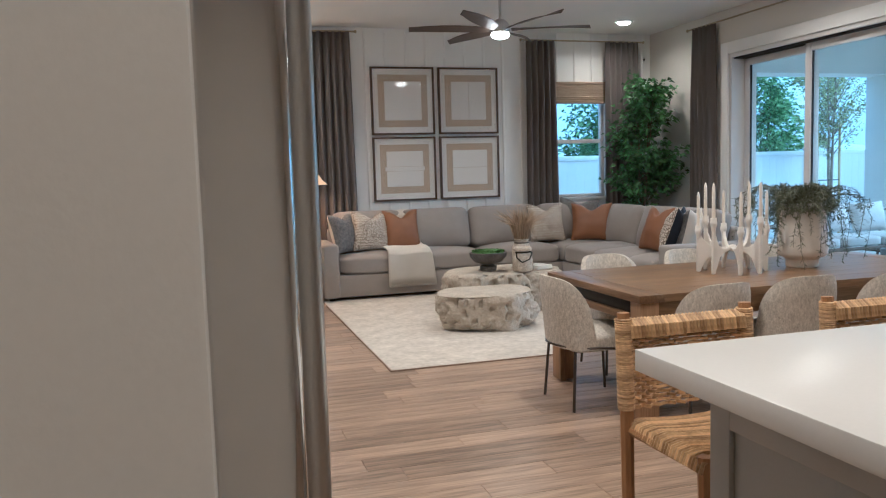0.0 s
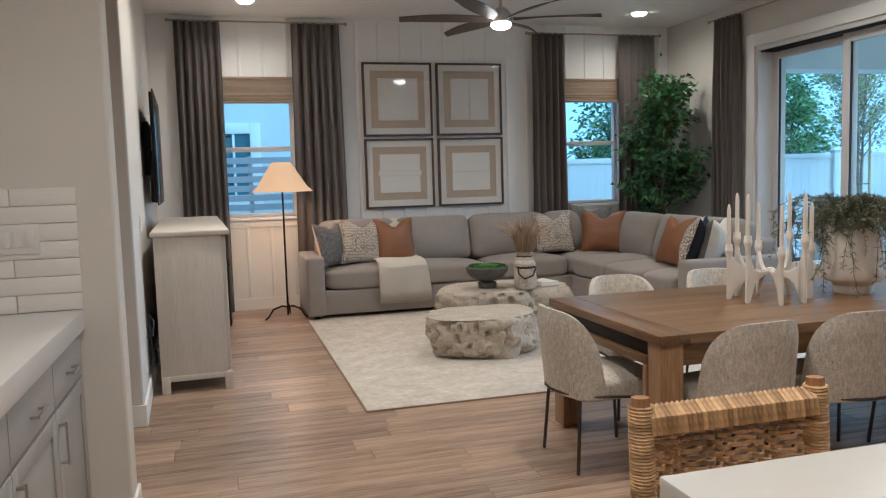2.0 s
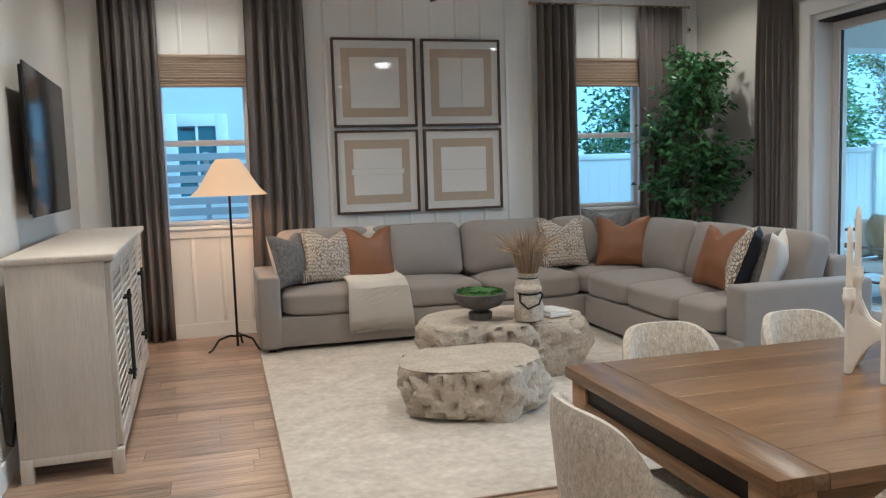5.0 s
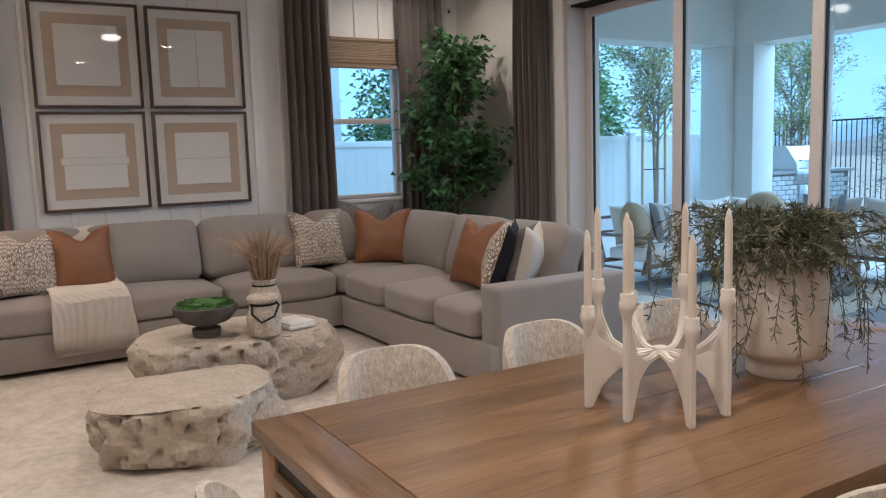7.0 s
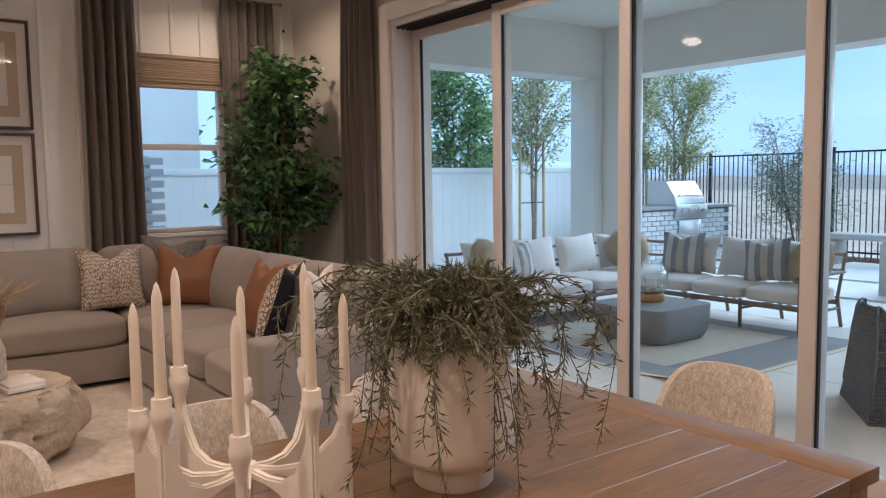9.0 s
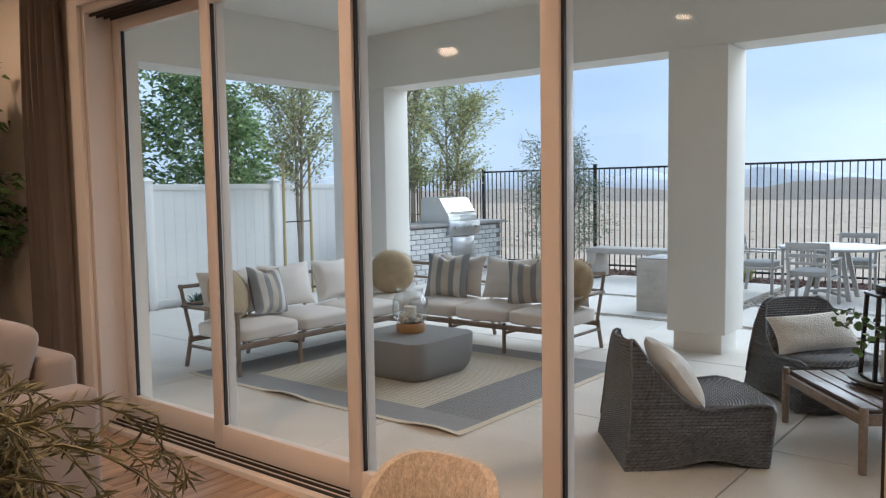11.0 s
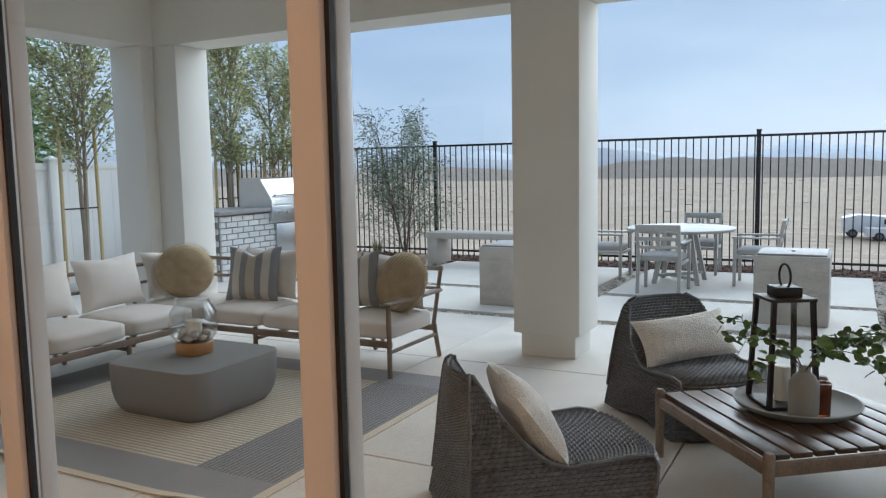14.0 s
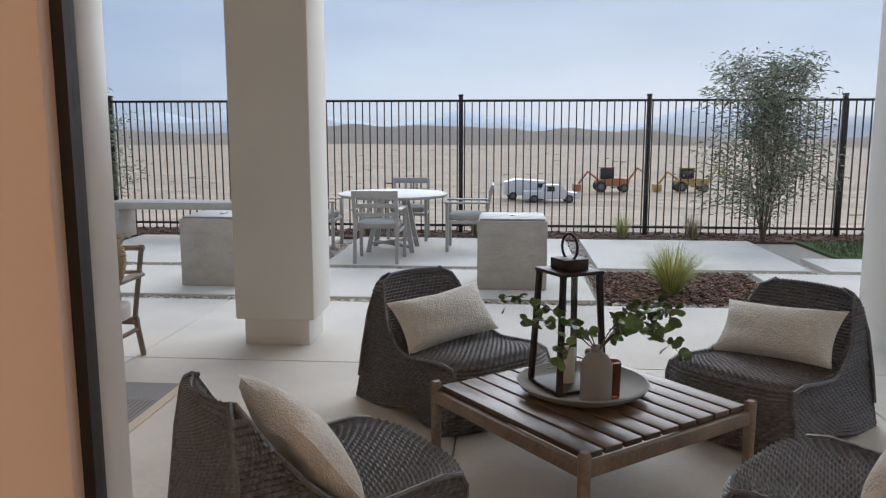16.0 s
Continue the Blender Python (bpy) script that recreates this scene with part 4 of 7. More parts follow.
ST = 0.555
split_pillow("charcoal knit pillow with cream back on the sofa arm", 0.50, 0.50, 0.22, DARK_KNIT, CREAM, pose(1.69, 9.55, ST, -16, 0, 46), 0.2, 1)
throw_pillow("cream pillow with brown line pattern", 0.50, 0.52, 0.20, PATTERN, pose(1.97, 9.55, ST, -18, 5, 10), 0.28, 2)
throw_pillow("rust leather pillow with chopped top", 0.47, 0.52, 0.20, RUST, pose(2.39, 9.58, ST, -18, 0, 4), 0.36, 3)
throw_pillow("cream pillow with brown line pattern", 0.50, 0.52, 0.19, PATTERN, pose(4.36, 9.56, ST, -18, 0, -4), 0.32, 4)
throw_pillow("charcoal knit pillow in the sofa corner", 0.54, 0.54, 0.20, DARK_KNIT, pose(4.82, 9.66, ST + 0.03, -16, 6, -22), 0.2, 5)
throw_pillow("rust leather pillow with chopped top", 0.54, 0.52, 0.20, RUST, pose(4.88, 9.36, ST, -20, 0, -30), 0.36, 6)
throw_pillow("rust leather pillow leaning on others", 0.48, 0.52, 0.18, RUST, pose(4.78, 7.78, ST, -20, 0, -90), 0.35, 7)
split_pillow("line-patterned cream pillow with black back", 0.46, 0.54, 0.22, PATTERN, BLACK_CLOTH, pose(4.76, 7.46, ST, -20, 0, -131), 0.25, 8)
split_pillow("grey knit pillow with white back by the arm", 0.44, 0.50, 0.24, DARK_KNIT, CREAM, pose(4.95, 7.36, ST, -14, 0, -140), 0.2, 9)

throw_bm = bmesh.new()
rows = []
for j, (y, z) in enumerate([(10.09, 0.88), (10.02, 1.00), (9.90, 1.03), (9.78, 0.965), (9.70, 0.78), (9.66, 0.635), (9.56, 0.60), (9.42, 0.595), (9.30, 0.575), (9.235, 0.53), (9.215, 0.42), (9.212, 0.29), (9.218, 0.16)]):
    line = []
    for i in range(25):
        u = i / 24
        line.append(throw_bm.verts.new((2.10 + (0.46 + 0.011 * j) * u + 0.006 * math.sin(9 * u + j), y - 0.012 * math.sin(11 * u + 0.7 * j) * (1 if j > 9 else 0.3), z + 0.006 * math.sin(7 * u + j))))
    rows.append(line)
for a, b in zip(rows, rows[1:]):
    for i in range(24):
        throw_bm.faces.new((a[i], a[i + 1], b[i + 1], b[i]))
throw = thing("throw_blanket", "cream waffle-knit throw draped over the sofa seat", "blanket")
ob = part("cloth", throw_bm, THROW, throw)
s = ob.modifiers.new("thick", "SOLIDIFY")
s.thickness = 0.014
bm, rng = bmesh.new(), random.Random(2)
for k in range(70):
    x = 2.105 + 0.585 * k / 69
    tube([(x, 9.212, 0.165), (x + rng.uniform(-0.004, 0.004), 9.210, 0.14)], 0.0022, 4, bm)
part("fringe", bm, THROW, throw)

# ---- floor lamp ----
lamp = thing("floor_lamp", "black iron tripod floor lamp with lit cream shade", "floor lamp", at=pose(1.13, 9.62, 0))
part("pole", tube([(0, 0, 0.03), (0, 0, 1.55)], 0.011, 10), BLACK, lamp)
for a in (200, 320, 80):
    c, s_ = math.cos(radians(a)), math.sin(radians(a))
    part("leg", tube([(0, 0, 0.12), (0.07 * c, 0.07 * s_, 0.135), (0.17 * c, 0.17 * s_, 0.11), (0.23 * c, 0.23 * s_, 0.03), (0.27 * c, 0.27 * s_, 0.008)], [0.010, 0.011, 0.010, 0.009, 0.010], 8), BLACK, lamp)
bm = bmesh.new()
prof = [(0.10, 1.72), (0.13, 1.685), (0.19, 1.585), (0.27, 1.46), (0.335, 1.40)]
lathe_rows = prof + [(r - 0.004, z) for r, z in prof[::-1]]
rings = []
for r, z in lathe_rows:
    rings.append([bm.verts.new((r * math.cos(6.2832 * k / 40), r * math.sin(6.2832 * k / 40), z)) for k in range(40)])
for a, b in zip(rings, rings[1:] + rings[:1]):
    for k in range(40):
        bm.faces.new((a[k], b[k], b[(k + 1) % 40], a[(k + 1) % 40]))
bmesh.ops.recalc_face_normals(bm, faces=bm.faces)
part("shade", bm, LAMPSHADE, lamp, "lit cream flared shade")
bulb = new("bulb", bpy.data.lights.new("bulb", "POINT"))
bulb.data.energy, bulb.data.color, bulb.data.shadow_soft_size = 8, (1.0, 0.46, 0.18), 0.05
bulb.location = (1.13, 9.62, 1.52)

# ---- television and console cabinet ----
tv = thing("television", "black flat television on a tilting wall mount", "television", at=WEST)
part("screen", box(0.105, 1.45, 1.35, 0.118, 2.94, 2.27, 0.004), SCREEN, tv)
part("back_shell", box(0.085, 1.47, 1.37, 0.104, 2.92, 2.25, 0.008), BLACK, tv)
part("electronics_box", box(0.05, 1.70, 1.37, 0.084, 2.70, 1.80, 0.010), BLACK, tv)
part("wall_mount", box(0.001, 1.95, 1.60, 0.05, 2.45, 2.05, 0.004), BLACK, tv)
plate = thing("switch_plate", "white double rocker switch plate on the wall", "switch", at=WEST)
part("plate", box(0.0005, 0.68, 1.19, 0.007, 0.80, 1.31, 0.003), VINYL, plate)
for y in (0.712, 0.768):
    part("rocker", box(0.0065, y - 0.017, 1.215, 0.011, y + 0.017, 1.285, 0.002), VINYL, plate)
outlet = thing("wall_outlet", "white wall outlet behind the console cabinet", "outlet", at=WEST)
part("plate", box(0.0005, 0.50, 0.40, 0.007, 0.58, 0.52, 0.003), VINYL, outlet)
cord = tagged(part("power_cord", tube([(0.012, 0.54, 0.46), (0.05, 0.55, 0.47), (0.06, 0.60, 0.56), (0.03, 0.66, 0.60), (0.03, 0.68, 0.40), (0.05, 0.63, 0.25), (0.06, 0.70, 0.22), (0.05, 0.85, 0.30), (0.04, 1.0, 0.28)], 0.007, 8), BLACK, at=WEST), "black power cord hanging from the wall outlet", "cable")
con = thing("console_cabinet", "whitewashed wood console cabinet with louvred doors", "cabinet", at=pose(0.24, 6.72, 0, 0, 0, 2.0) @ pose(-0.236, -6.70, 0))
C0, C1 = 6.70, 9.22
part("top", box(-0.03, C0 - 0.02, 1.14, 0.515, C1 + 0.02, 1.18, 0.012, 3), WASHED, con)
part("body", box(-0.01, C0, 0.13, 0.455, C1, 1.14, 0.004), WASHED, con)
for x0, x1 in ((-0.01, 0.05), (0.43, 0.49)):
    for y0, y1 in ((C0 - 0.005, C0 + 0.055), (C1 - 0.055, C1 + 0.005)):
        part("leg", box(x0, y0, 0.0, x1, y1, 0.13, 0.004), WASHED, con)
part("plinth", box(-0.01, C0, 0.09, 0.485, C0 + 0.03, 0.135, 0.003), WASHED, con)
part("plinth", box(0.455, C0 + 0.03, 0.09, 0.485, C1, 0.135, 0.003), WASHED, con)
for k in range(4):
    y0 = C0 + 0.02 + k * (C1 - C0 - 0.04) / 4 + 0.006
    y1 = C0 + 0.02 + (k + 1) * (C1 - C0 - 0.04) / 4 - 0.006
    d = part("door", box(0.456, y0, 0.15, 0.468, y1, 1.125, 0.002), WASHED, con)
    for a, b, c, e in ((y0, 0.15, y0 + 0.05, 1.125), (y1 - 0.05, 0.15, y1, 1.125), (y0 + 0.05, 0.15, y1 - 0.05, 0.21), (y0 + 0.05, 1.065, y1 - 0.05, 1.125)):
        part("door_frame", box(0.468, a, b, 0.486, c, e, 0.003), WASHED, d)
    for j in range(17):
        z = 0.212 + j * 0.05
        part("louvre", box(-0.004, y0 + 0.052, -0.026, 0.004, y1 - 0.052, 0.026, 0.001, 1), WASHED, d, at=pose(0.474, 0, z + 0.024, 0, 18, 0))
    yh = y1 - 0.03 if k % 2 == 0 else y0 + 0.03
    h = part("handle", tube([(0.517, yh, 0.36), (0.517, yh, 0.90)], 0.0085, 8), BLACK, d, "black iron bar handle")
    for z in (0.40, 0.86):
        part("handle_post", tube([(0.484, yh, z), (0.53, yh, z)], 0.010, 8), BLACK, d)
        part("handle_collar", tube([(0.517, yh - 0.025, z), (0.517, yh + 0.025, z)], 0.009, 8), BLACK, d)

# ---- ficus in the corner ----


def tree(name, label, category, at, height, trunks, crown, n_leaf, leaf_len, leaf_w, leaf_mat, seed, low=0.35, bark=BARK, group="", spread=1.0, droop=0.3, twigs=90, up=0.4, tuft=0.0, lean=1.0, cone=False):
    rng = random.Random(seed)
    t = thing(name, label, category, group, at=at)
    tb = bmesh.new()
    tips = []
    for k in range(trunks):
        a = rng.uniform(0, 6.283)
        s = rng.uniform(0.15, 0.5) * crown[0] * lean * (0.3 if trunks == 1 else 1)
        r0 = 0.02 * height ** 0.8 / (1 + 0.25 * trunks)
        pts, rad = [], []
        for i in range(9):
            u = i / 8
            pts.append((math.cos(a) * s * u + 0.04 * height * 0.2 * noise.noise((u * 3, k, seed)), math.sin(a) * s * u + 0.04 * height * 0.2 * noise.noise((u * 3, k + 9, seed)), height * 0.86 * u))
            rad.append(r0 * (1 - 0.8 * u))
        tube(pts, rad, 7, tb)
        for j in range(twigs // trunks):
            u = rng.uniform(low, 1.0)
            b = Vector(pts[min(7, int(u * 8))]).lerp(Vector(pts[min(8, int(u * 8) + 1)]), (u * 8) % 1)
            ang = rng.uniform(0, 6.283)
            prof = math.sin(math.pi * min(1, max(0, (u - low) / (1.02 - low))) ** 0.75) ** 0.7
            ln = crown[0] * rng.uniform(0.45, 1.0) * (0.35 + 0.65 * prof)
            if cone:
                ln = crown[0] * rng.uniform(0.4, 1.0) * (1.0 - 0.72 * u)
            d = Vector((math.cos(ang) * spread, math.sin(ang) * spread, rng.uniform(up - 0.3, up + 0.5))).normalized()
            m_ = b + d * ln * 0.5 + Vector((0, 0, 0.04 * height))
            e = b + d * ln + Vector((0, 0, 0.05 * height - droop * 0.2 * ln))
            tube([b, m_, e], [r0 * 0.28, r0 * 0.18, r0 * 0.06], 4, tb)
            tips.append((b, m_, e, d))
    part("trunk", tb, bark, t)
    cb = bmesh.new()
    pts = []
    for _ in range(n_leaf):
        b, m_, e, d = rng.choice(tips)
        f = rng.uniform(0.25, 1.05)
        p = (b.lerp(m_, f * 2) if f < 0.5 else m_.lerp(e, f * 2 - 1))
        sp = (0.035 * crown[0] + 0.4 * leaf_len) if tuft == 0 else tuft
        if tuft:
            p = e
        p = p + Vector((rng.gauss(0, sp), rng.gauss(0, sp), rng.gauss(0, sp)))
        pts.append((p, d + Vector((rng.gauss(0, 0.7), rng.gauss(0, 0.7), rng.gauss(0, 0.5)))))
    leaves(cb, pts, leaf_len, leaf_w, rng, droop)
    part("crown", cb, leaf_mat, t, smooth=False)
    return t


ficus = tree("ficus_tree", "tall green potted ficus tree in the room corner", "plant", pose(5.83, 9.70, 0.30), 2.40, 6, (0.66, 0.6), 4000, 0.10, 0.050, LEAF, 4, low=0.16, twigs=84, up=0.75, droop=0.45)
part("pot", lathe([(0.0, -0.298), (0.15, -0.298), (0.19, -0.06), (0.20, 0.04), (0.18, 0.04), (0.175, 0.0), (0.0, 0.0)], 28), CERAMIC, ficus)

# ---- dining table ----
TX0, TX1, TY0, TY1, TT = 2.355, 5.03, 3.94, 5.19, 0.757
table = thing("dining_table", "brown plank dining table with black metal end recess", "dining table")
BW = 0.16
part("breadboard", box(TX0, TY0, TT - 0.045, TX0 + BW, TY1, TT, 0.004), TABLE_Y, table)
part("breadboard", box(TX1 - BW, TY0, TT - 0.045, TX1, TY1, TT, 0.004), TABLE_Y, table)
for k in range(7):
    y0 = TY0 + k * (TY1 - TY0) / 7
    part("top_plank", box(TX0 + BW + 0.0015, y0 + 0.0004, TT - 0.045, TX1 - BW - 0.0015, y0 + (TY1 - TY0) / 7 - 0.0004, TT, 0.0015, 1), TABLE, table)
for x in (TX0 + 0.02, TX1 - 0.14):
    for y in (TY0 + 0.02, TY1 - 0.14):
        lg = part("leg", box(x, y, 0.0, x + 0.12, y + 0.12, TT - 0.046, 0.006), TABLE_Z, table)
for y in (TY0 + 0.03, TY1 - 0.06):
    part("apron", box(TX0 + 0.14, y, TT - 0.155, TX1 - 0.14, y + 0.03, TT - 0.046, 0.003), TABLE, table)
for x in (TX0, TX1):
    s_ = 1 if x == TX0 else -1
    part("metal_recess", box(min(x + s_ * 0.03, x + s_ * 0.05), TY0 + 0.14, TT - 0.12, max(x + s_ * 0.03, x + s_ * 0.05), TY1 - 0.14, TT - 0.046, 0.002), BLACK, table, "black metal end channel")
    part("end_rail", box(min(x + s_ * 0.012, x + s_ * 0.055), TY0 + 0.14, TT - 0.165, max(x + s_ * 0.012, x + s_ * 0.055), TY1 - 0.14, TT - 0.12, 0.004), TABLE_Y, table)
    for y in (TY0 + 0.141, TY1 - 0.171):
        part("end_post", box(min(x + s_ * 0.012, x + s_ * 0.055), y, 0.0, max(x + s_ * 0.012, x + s_ * 0.055), y + 0.03, TT - 0.165, 0.003), TABLE_Z, table)

# ---- dining chairs ----
chair = thing("dining_chair", "oatmeal tweed upholstered dining chair on slim metal legs", "chair", "chairs round the dining table", at=pose(2.34, 4.53, 0, 0, 0, -90))
# the seat faces +y in the chair's own axes
bm = bmesh.new()
outer, inner = [], []
NA, NZ = 30, 9
shell = {}
for side in (0, 1):
    for i in range(NA + 1):
        a = -1 + 2 * i / NA
        ang = radians(a * 78)
        rx, ry = (0.262, 0.25) if side == 0 else (0.212, 0.195)
        px, py = rx * abs(math.sin(ang)) ** 0.75 * (1 if a > 0 else -1), -ry * math.cos(ang) ** 0.8 - 0.01
        ztop = 0.50 + 0.325 * max(0.0, 1 - abs(a) ** 3.2) ** 0.55
        for j in range(NZ + 1):
            v = j / NZ
            z = 0.385 + (ztop - 0.385) * v
            lean = -0.05 * v * math.cos(ang)
            rd = 0.022 * max(0, v - 0.85) / 0.15
            shell[(side, i, j)] = bm.verts.new((px * (1 - (rd if side == 0 else -rd) * 1.2), py + lean + (rd if side == 0 else -rd) * 0.9 * math.cos(ang), z))
for side in (0, 1):
    for i in range(NA):
        for j in range(NZ):
            q = [shell[(side, i, j)], shell[(side, i + 1, j)], shell[(side, i + 1, j + 1)], shell[(side, i, j + 1)]]
            bm.faces.new(q if side == 0 else q[::-1])
for i in range(NA):
    bm.faces.new((shell[(0, i, NZ)], shell[(0, i + 1, NZ)], shell[(1, i + 1, NZ)], shell[(1, i, NZ)]))
    bm.faces.new((shell[(1, i, 0)], shell[(1, i + 1, 0)], shell[(0, i + 1, 0)], shell[(0, i, 0)]))
for i in (0, NA):
    for j in range(NZ):
        q = [shell[(0, i, j)], shell[(0, i, j + 1)], shell[(1, i, j + 1)], shell[(1, i, j)]]
        bm.faces.new(q)
bmesh.ops.recalc_face_normals(bm, faces=bm.faces)
part("backrest", bm, BOUCLE, chair)
part("seat", puffed(0.48, 0.50, 0.12, 8, 0.2, 0.3), BOUCLE, chair, at=pose(0, 0.03, 0.365))
ringp = [(0.235, 0.10, 0.375)] + [(0.275 * math.sin(radians(a)), -0.275 * math.cos(radians(a)), 0.40) for a in range(80, -81, -16)] + [(-0.235, 0.10, 0.375)]
part("metal_band", tube(ringp, 0.007, 8), BRONZE, chair, "dark bronze metal band")
for x, y in ((0.19, -0.19), (-0.19, -0.19), (0.20, 0.20), (-0.20, 0.20)):
    part("leg", tube([(x, y, 0.41 if y < 0 else 0.375), (x * 1.13, y * 1.15, 0.004)], 0.0095, 8), BRONZE, chair)
for x, y, rz in ((2.78, 4.02, 4), (3.42, 4.05, -3), (4.03, 3.98, 2), (2.96, 5.24, 178), (3.69, 5.24, 182), (4.42, 5.24, 180), (5.22, 4.70, 92)):
    copy_thing(chair, pose(x, y, 0, 0, 0, rz))

# ---- candelabra ----
cand = thing("candelabra", "white sculptural candelabra with eight taper candles", "candelabra", at=pose(3.46, 4.585, TT))
part("hub", lathe([(0.0, 0.142), (0.024, 0.147), (0.03, 0.163), (0.022, 0.182), (0.0, 0.188)], 20), PLASTER, cand)
rng = random.Random(12)
for k in range(8):
    a = radians(22 + 45 * k + rng.uniform(-5, 5))
    c, s_ = math.cos(a), math.sin(a)
    R = 0.205 + 0.02 * (k % 2)
    cup = 0.345 if k % 2 == 0 else 0.285
    bm = bmesh.new()
    # flat web: from the hub out to the foot and up to the cup
    up_pts = [(0.015, 0.175), (0.07, 0.166), (0.115, 0.168), (0.155, 0.19), (R - 0.032, 0.225), (R - 0.015, 0.265), (R - 0.011, cup - 0.03)]
    lo_pts = [(0.015, 0.153), (0.065, 0.147), (0.105, 0.135), (0.145, 0.108), (R - 0.04, 0.065), (R - 0.02, 0.02), (R - 0.013, 0.0), (R + 0.012, 0.0), (R + 0.012, 0.12), (R + 0.011, cup - 0.03)]
    outline = up_pts + lo_pts[::-1]
    f = bm.faces.new([bm.verts.new((r, -0.011, z)) for r, z in outline])
    ex = bmesh.ops.extrude_face_region(bm, geom=[f])["geom"]
    bmesh.ops.translate(bm, vec=(0, 0.022, 0), verts=[v for v in ex if isinstance(v, bmesh.types.BMVert)])
    bmesh.ops.recalc_face_normals(bm, faces=bm.faces)
    edges = [e for e in bm.edges if e.calc_face_angle(0) > 1.2]
    bmesh.ops.bevel(bm, geom=edges, offset=0.005, segments=2, affect="EDGES")
    arm = part("arm", bm, PLASTER, cand, at=pose(0, 0, 0, 0, 0, math.degrees(a)))
    part("cup", lathe([(0.0, cup - 0.06), (0.0125, cup - 0.06), (0.015, cup - 0.035), (0.022, cup - 0.012), (0.0235, cup + 0.006), (0.020, cup + 0.012), (0.0205, cup + 0.03), (0.019, cup + 0.034), (0.0, cup + 0.034)], 20, centre=(R, 0, 0)), PLASTER, arm)
    part("candle", lathe([(0.0, cup + 0.03), (0.0125, cup + 0.03), (0.0105, cup + 0.235), (0.005, cup + 0.26), (0.0, cup + 0.268)], 12, centre=(R, 0, 0)), WAX, arm, "unlit ivory taper candle")

# ---- pot with trailing plant ----
pot = thing("trailing_plant", "white stoneware pot of trailing grey-green foliage", "plant", at=pose(4.04, 4.59, TT))
part("pot", lathe([(0.0, 0.0), (0.100, 0.0), (0.107, 0.008), (0.109, 0.055), (0.118, 0.064), (0.155, 0.078), (0.166, 0.098), (0.169, 0.13), (0.163, 0.22), (0.152, 0.36), (0.146, 0.44), (0.140, 0.447), (0.132, 0.44), (0.13, 0.40), (0.0, 0.40)], 40), CERAMIC, pot)
bm, stems, rng = bmesh.new(), bmesh.new(), random.Random(21)
pts = []
for k in range(150):
    a = rng.uniform(0, 6.283)
    out = 0.06 + 0.33 * rng.random() ** 1.2
    rise = rng.uniform(0.06, 0.16)
    fall = 0.42 * rng.random() ** 2.2 if out > 0.12 else rng.uniform(0, 0.04)
    line = []
    for i in range(13):
        u = i / 12
        r = 0.05 + out * min(1, u * 1.5) ** 0.8 + 0.02 * u * math.sin(6 * u + k)
        z = 0.42 + rise * math.sin(math.pi * min(1, u * 1.15)) - fall * max(0, u - 0.25) ** 1.4 * 1.5
        w = a + 0.25 * math.sin(2.5 * u + k)
        if z < 0.44 and r < 0.18:
            r = 0.18
        line.append(Vector((r * math.cos(w), r * math.sin(w), max(0.01, z))))
    tube(line, [0.0022] * 6 + [0.0015] * 7, 4, stems)
    for i in range(2, 13):
        d = (line[i] - line[i - 1]).normalized()
        for _ in range(7):
            pts.append((line[i].lerp(line[i - 1], rng.random()), d * 0.9 + Vector((rng.gauss(0, 0.7), rng.gauss(0, 0.7), rng.gauss(0, 0.5)))))
leaves(bm, pts, 0.036, 0.0052, rng, droop=-0.05)
part("foliage", bm, VINE, pot, "thin trailing leaves", smooth=False)
part("stem", stems, VINE, pot)

# ---- kitchen island and stools ----
island = thing("kitchen_island", "pale grey shaker kitchen island base", "kitchen island")
IX0, IX1, IY0, IY1, IT = 1.225, 4.25, 1.08, 2.08, 0.945
part("body", box(IX0 + 0.092, IY0 + 0.02, 0.10, IX1 - 0.10, IY1 - 0.26, IT - 0.065, 0.003), CABINET, island)
part("toe_kick", box(IX0 + 0.15, IY0 + 0.07, 0.0, IX1 - 0.15, IY1 - 0.30, 0.10, 0), CABINET, island)
ex_ = IX0 + 0.092
for a, b, c, d in ((IY0 + 0.02, 0.10, IY0 + 0.10, IT - 0.07), (IY1 - 0.34, 0.10, IY1 - 0.26, IT - 0.07), (IY0 + 0.10, 0.10, IY1 - 0.34, 0.19), (IY0 + 0.10, IT - 0.15, IY1 - 0.34, IT - 0.07)):
    part("end_frame", box(ex_ - 0.018, a, b, ex_, c, d, 0.003), CABINET, island)
part("outlet", box(ex_ - 0.006, 1.28, 0.62, ex_ - 0.0005, 1.36, 0.74, 0.003), VINYL, island, "white electrical outlet")
top = tagged(part("island_countertop", box(IX0, IY0, IT - 0.065, IX1, IY1, IT, 0.004), QUARTZ), "thick polished white quartz island countertop", "countertop")

stool = thing("counter_stool", "honey-wood counter stool with woven rattan back and seat", "stool", "woven counter stools", at=pose(1.63, 2.40, 0))
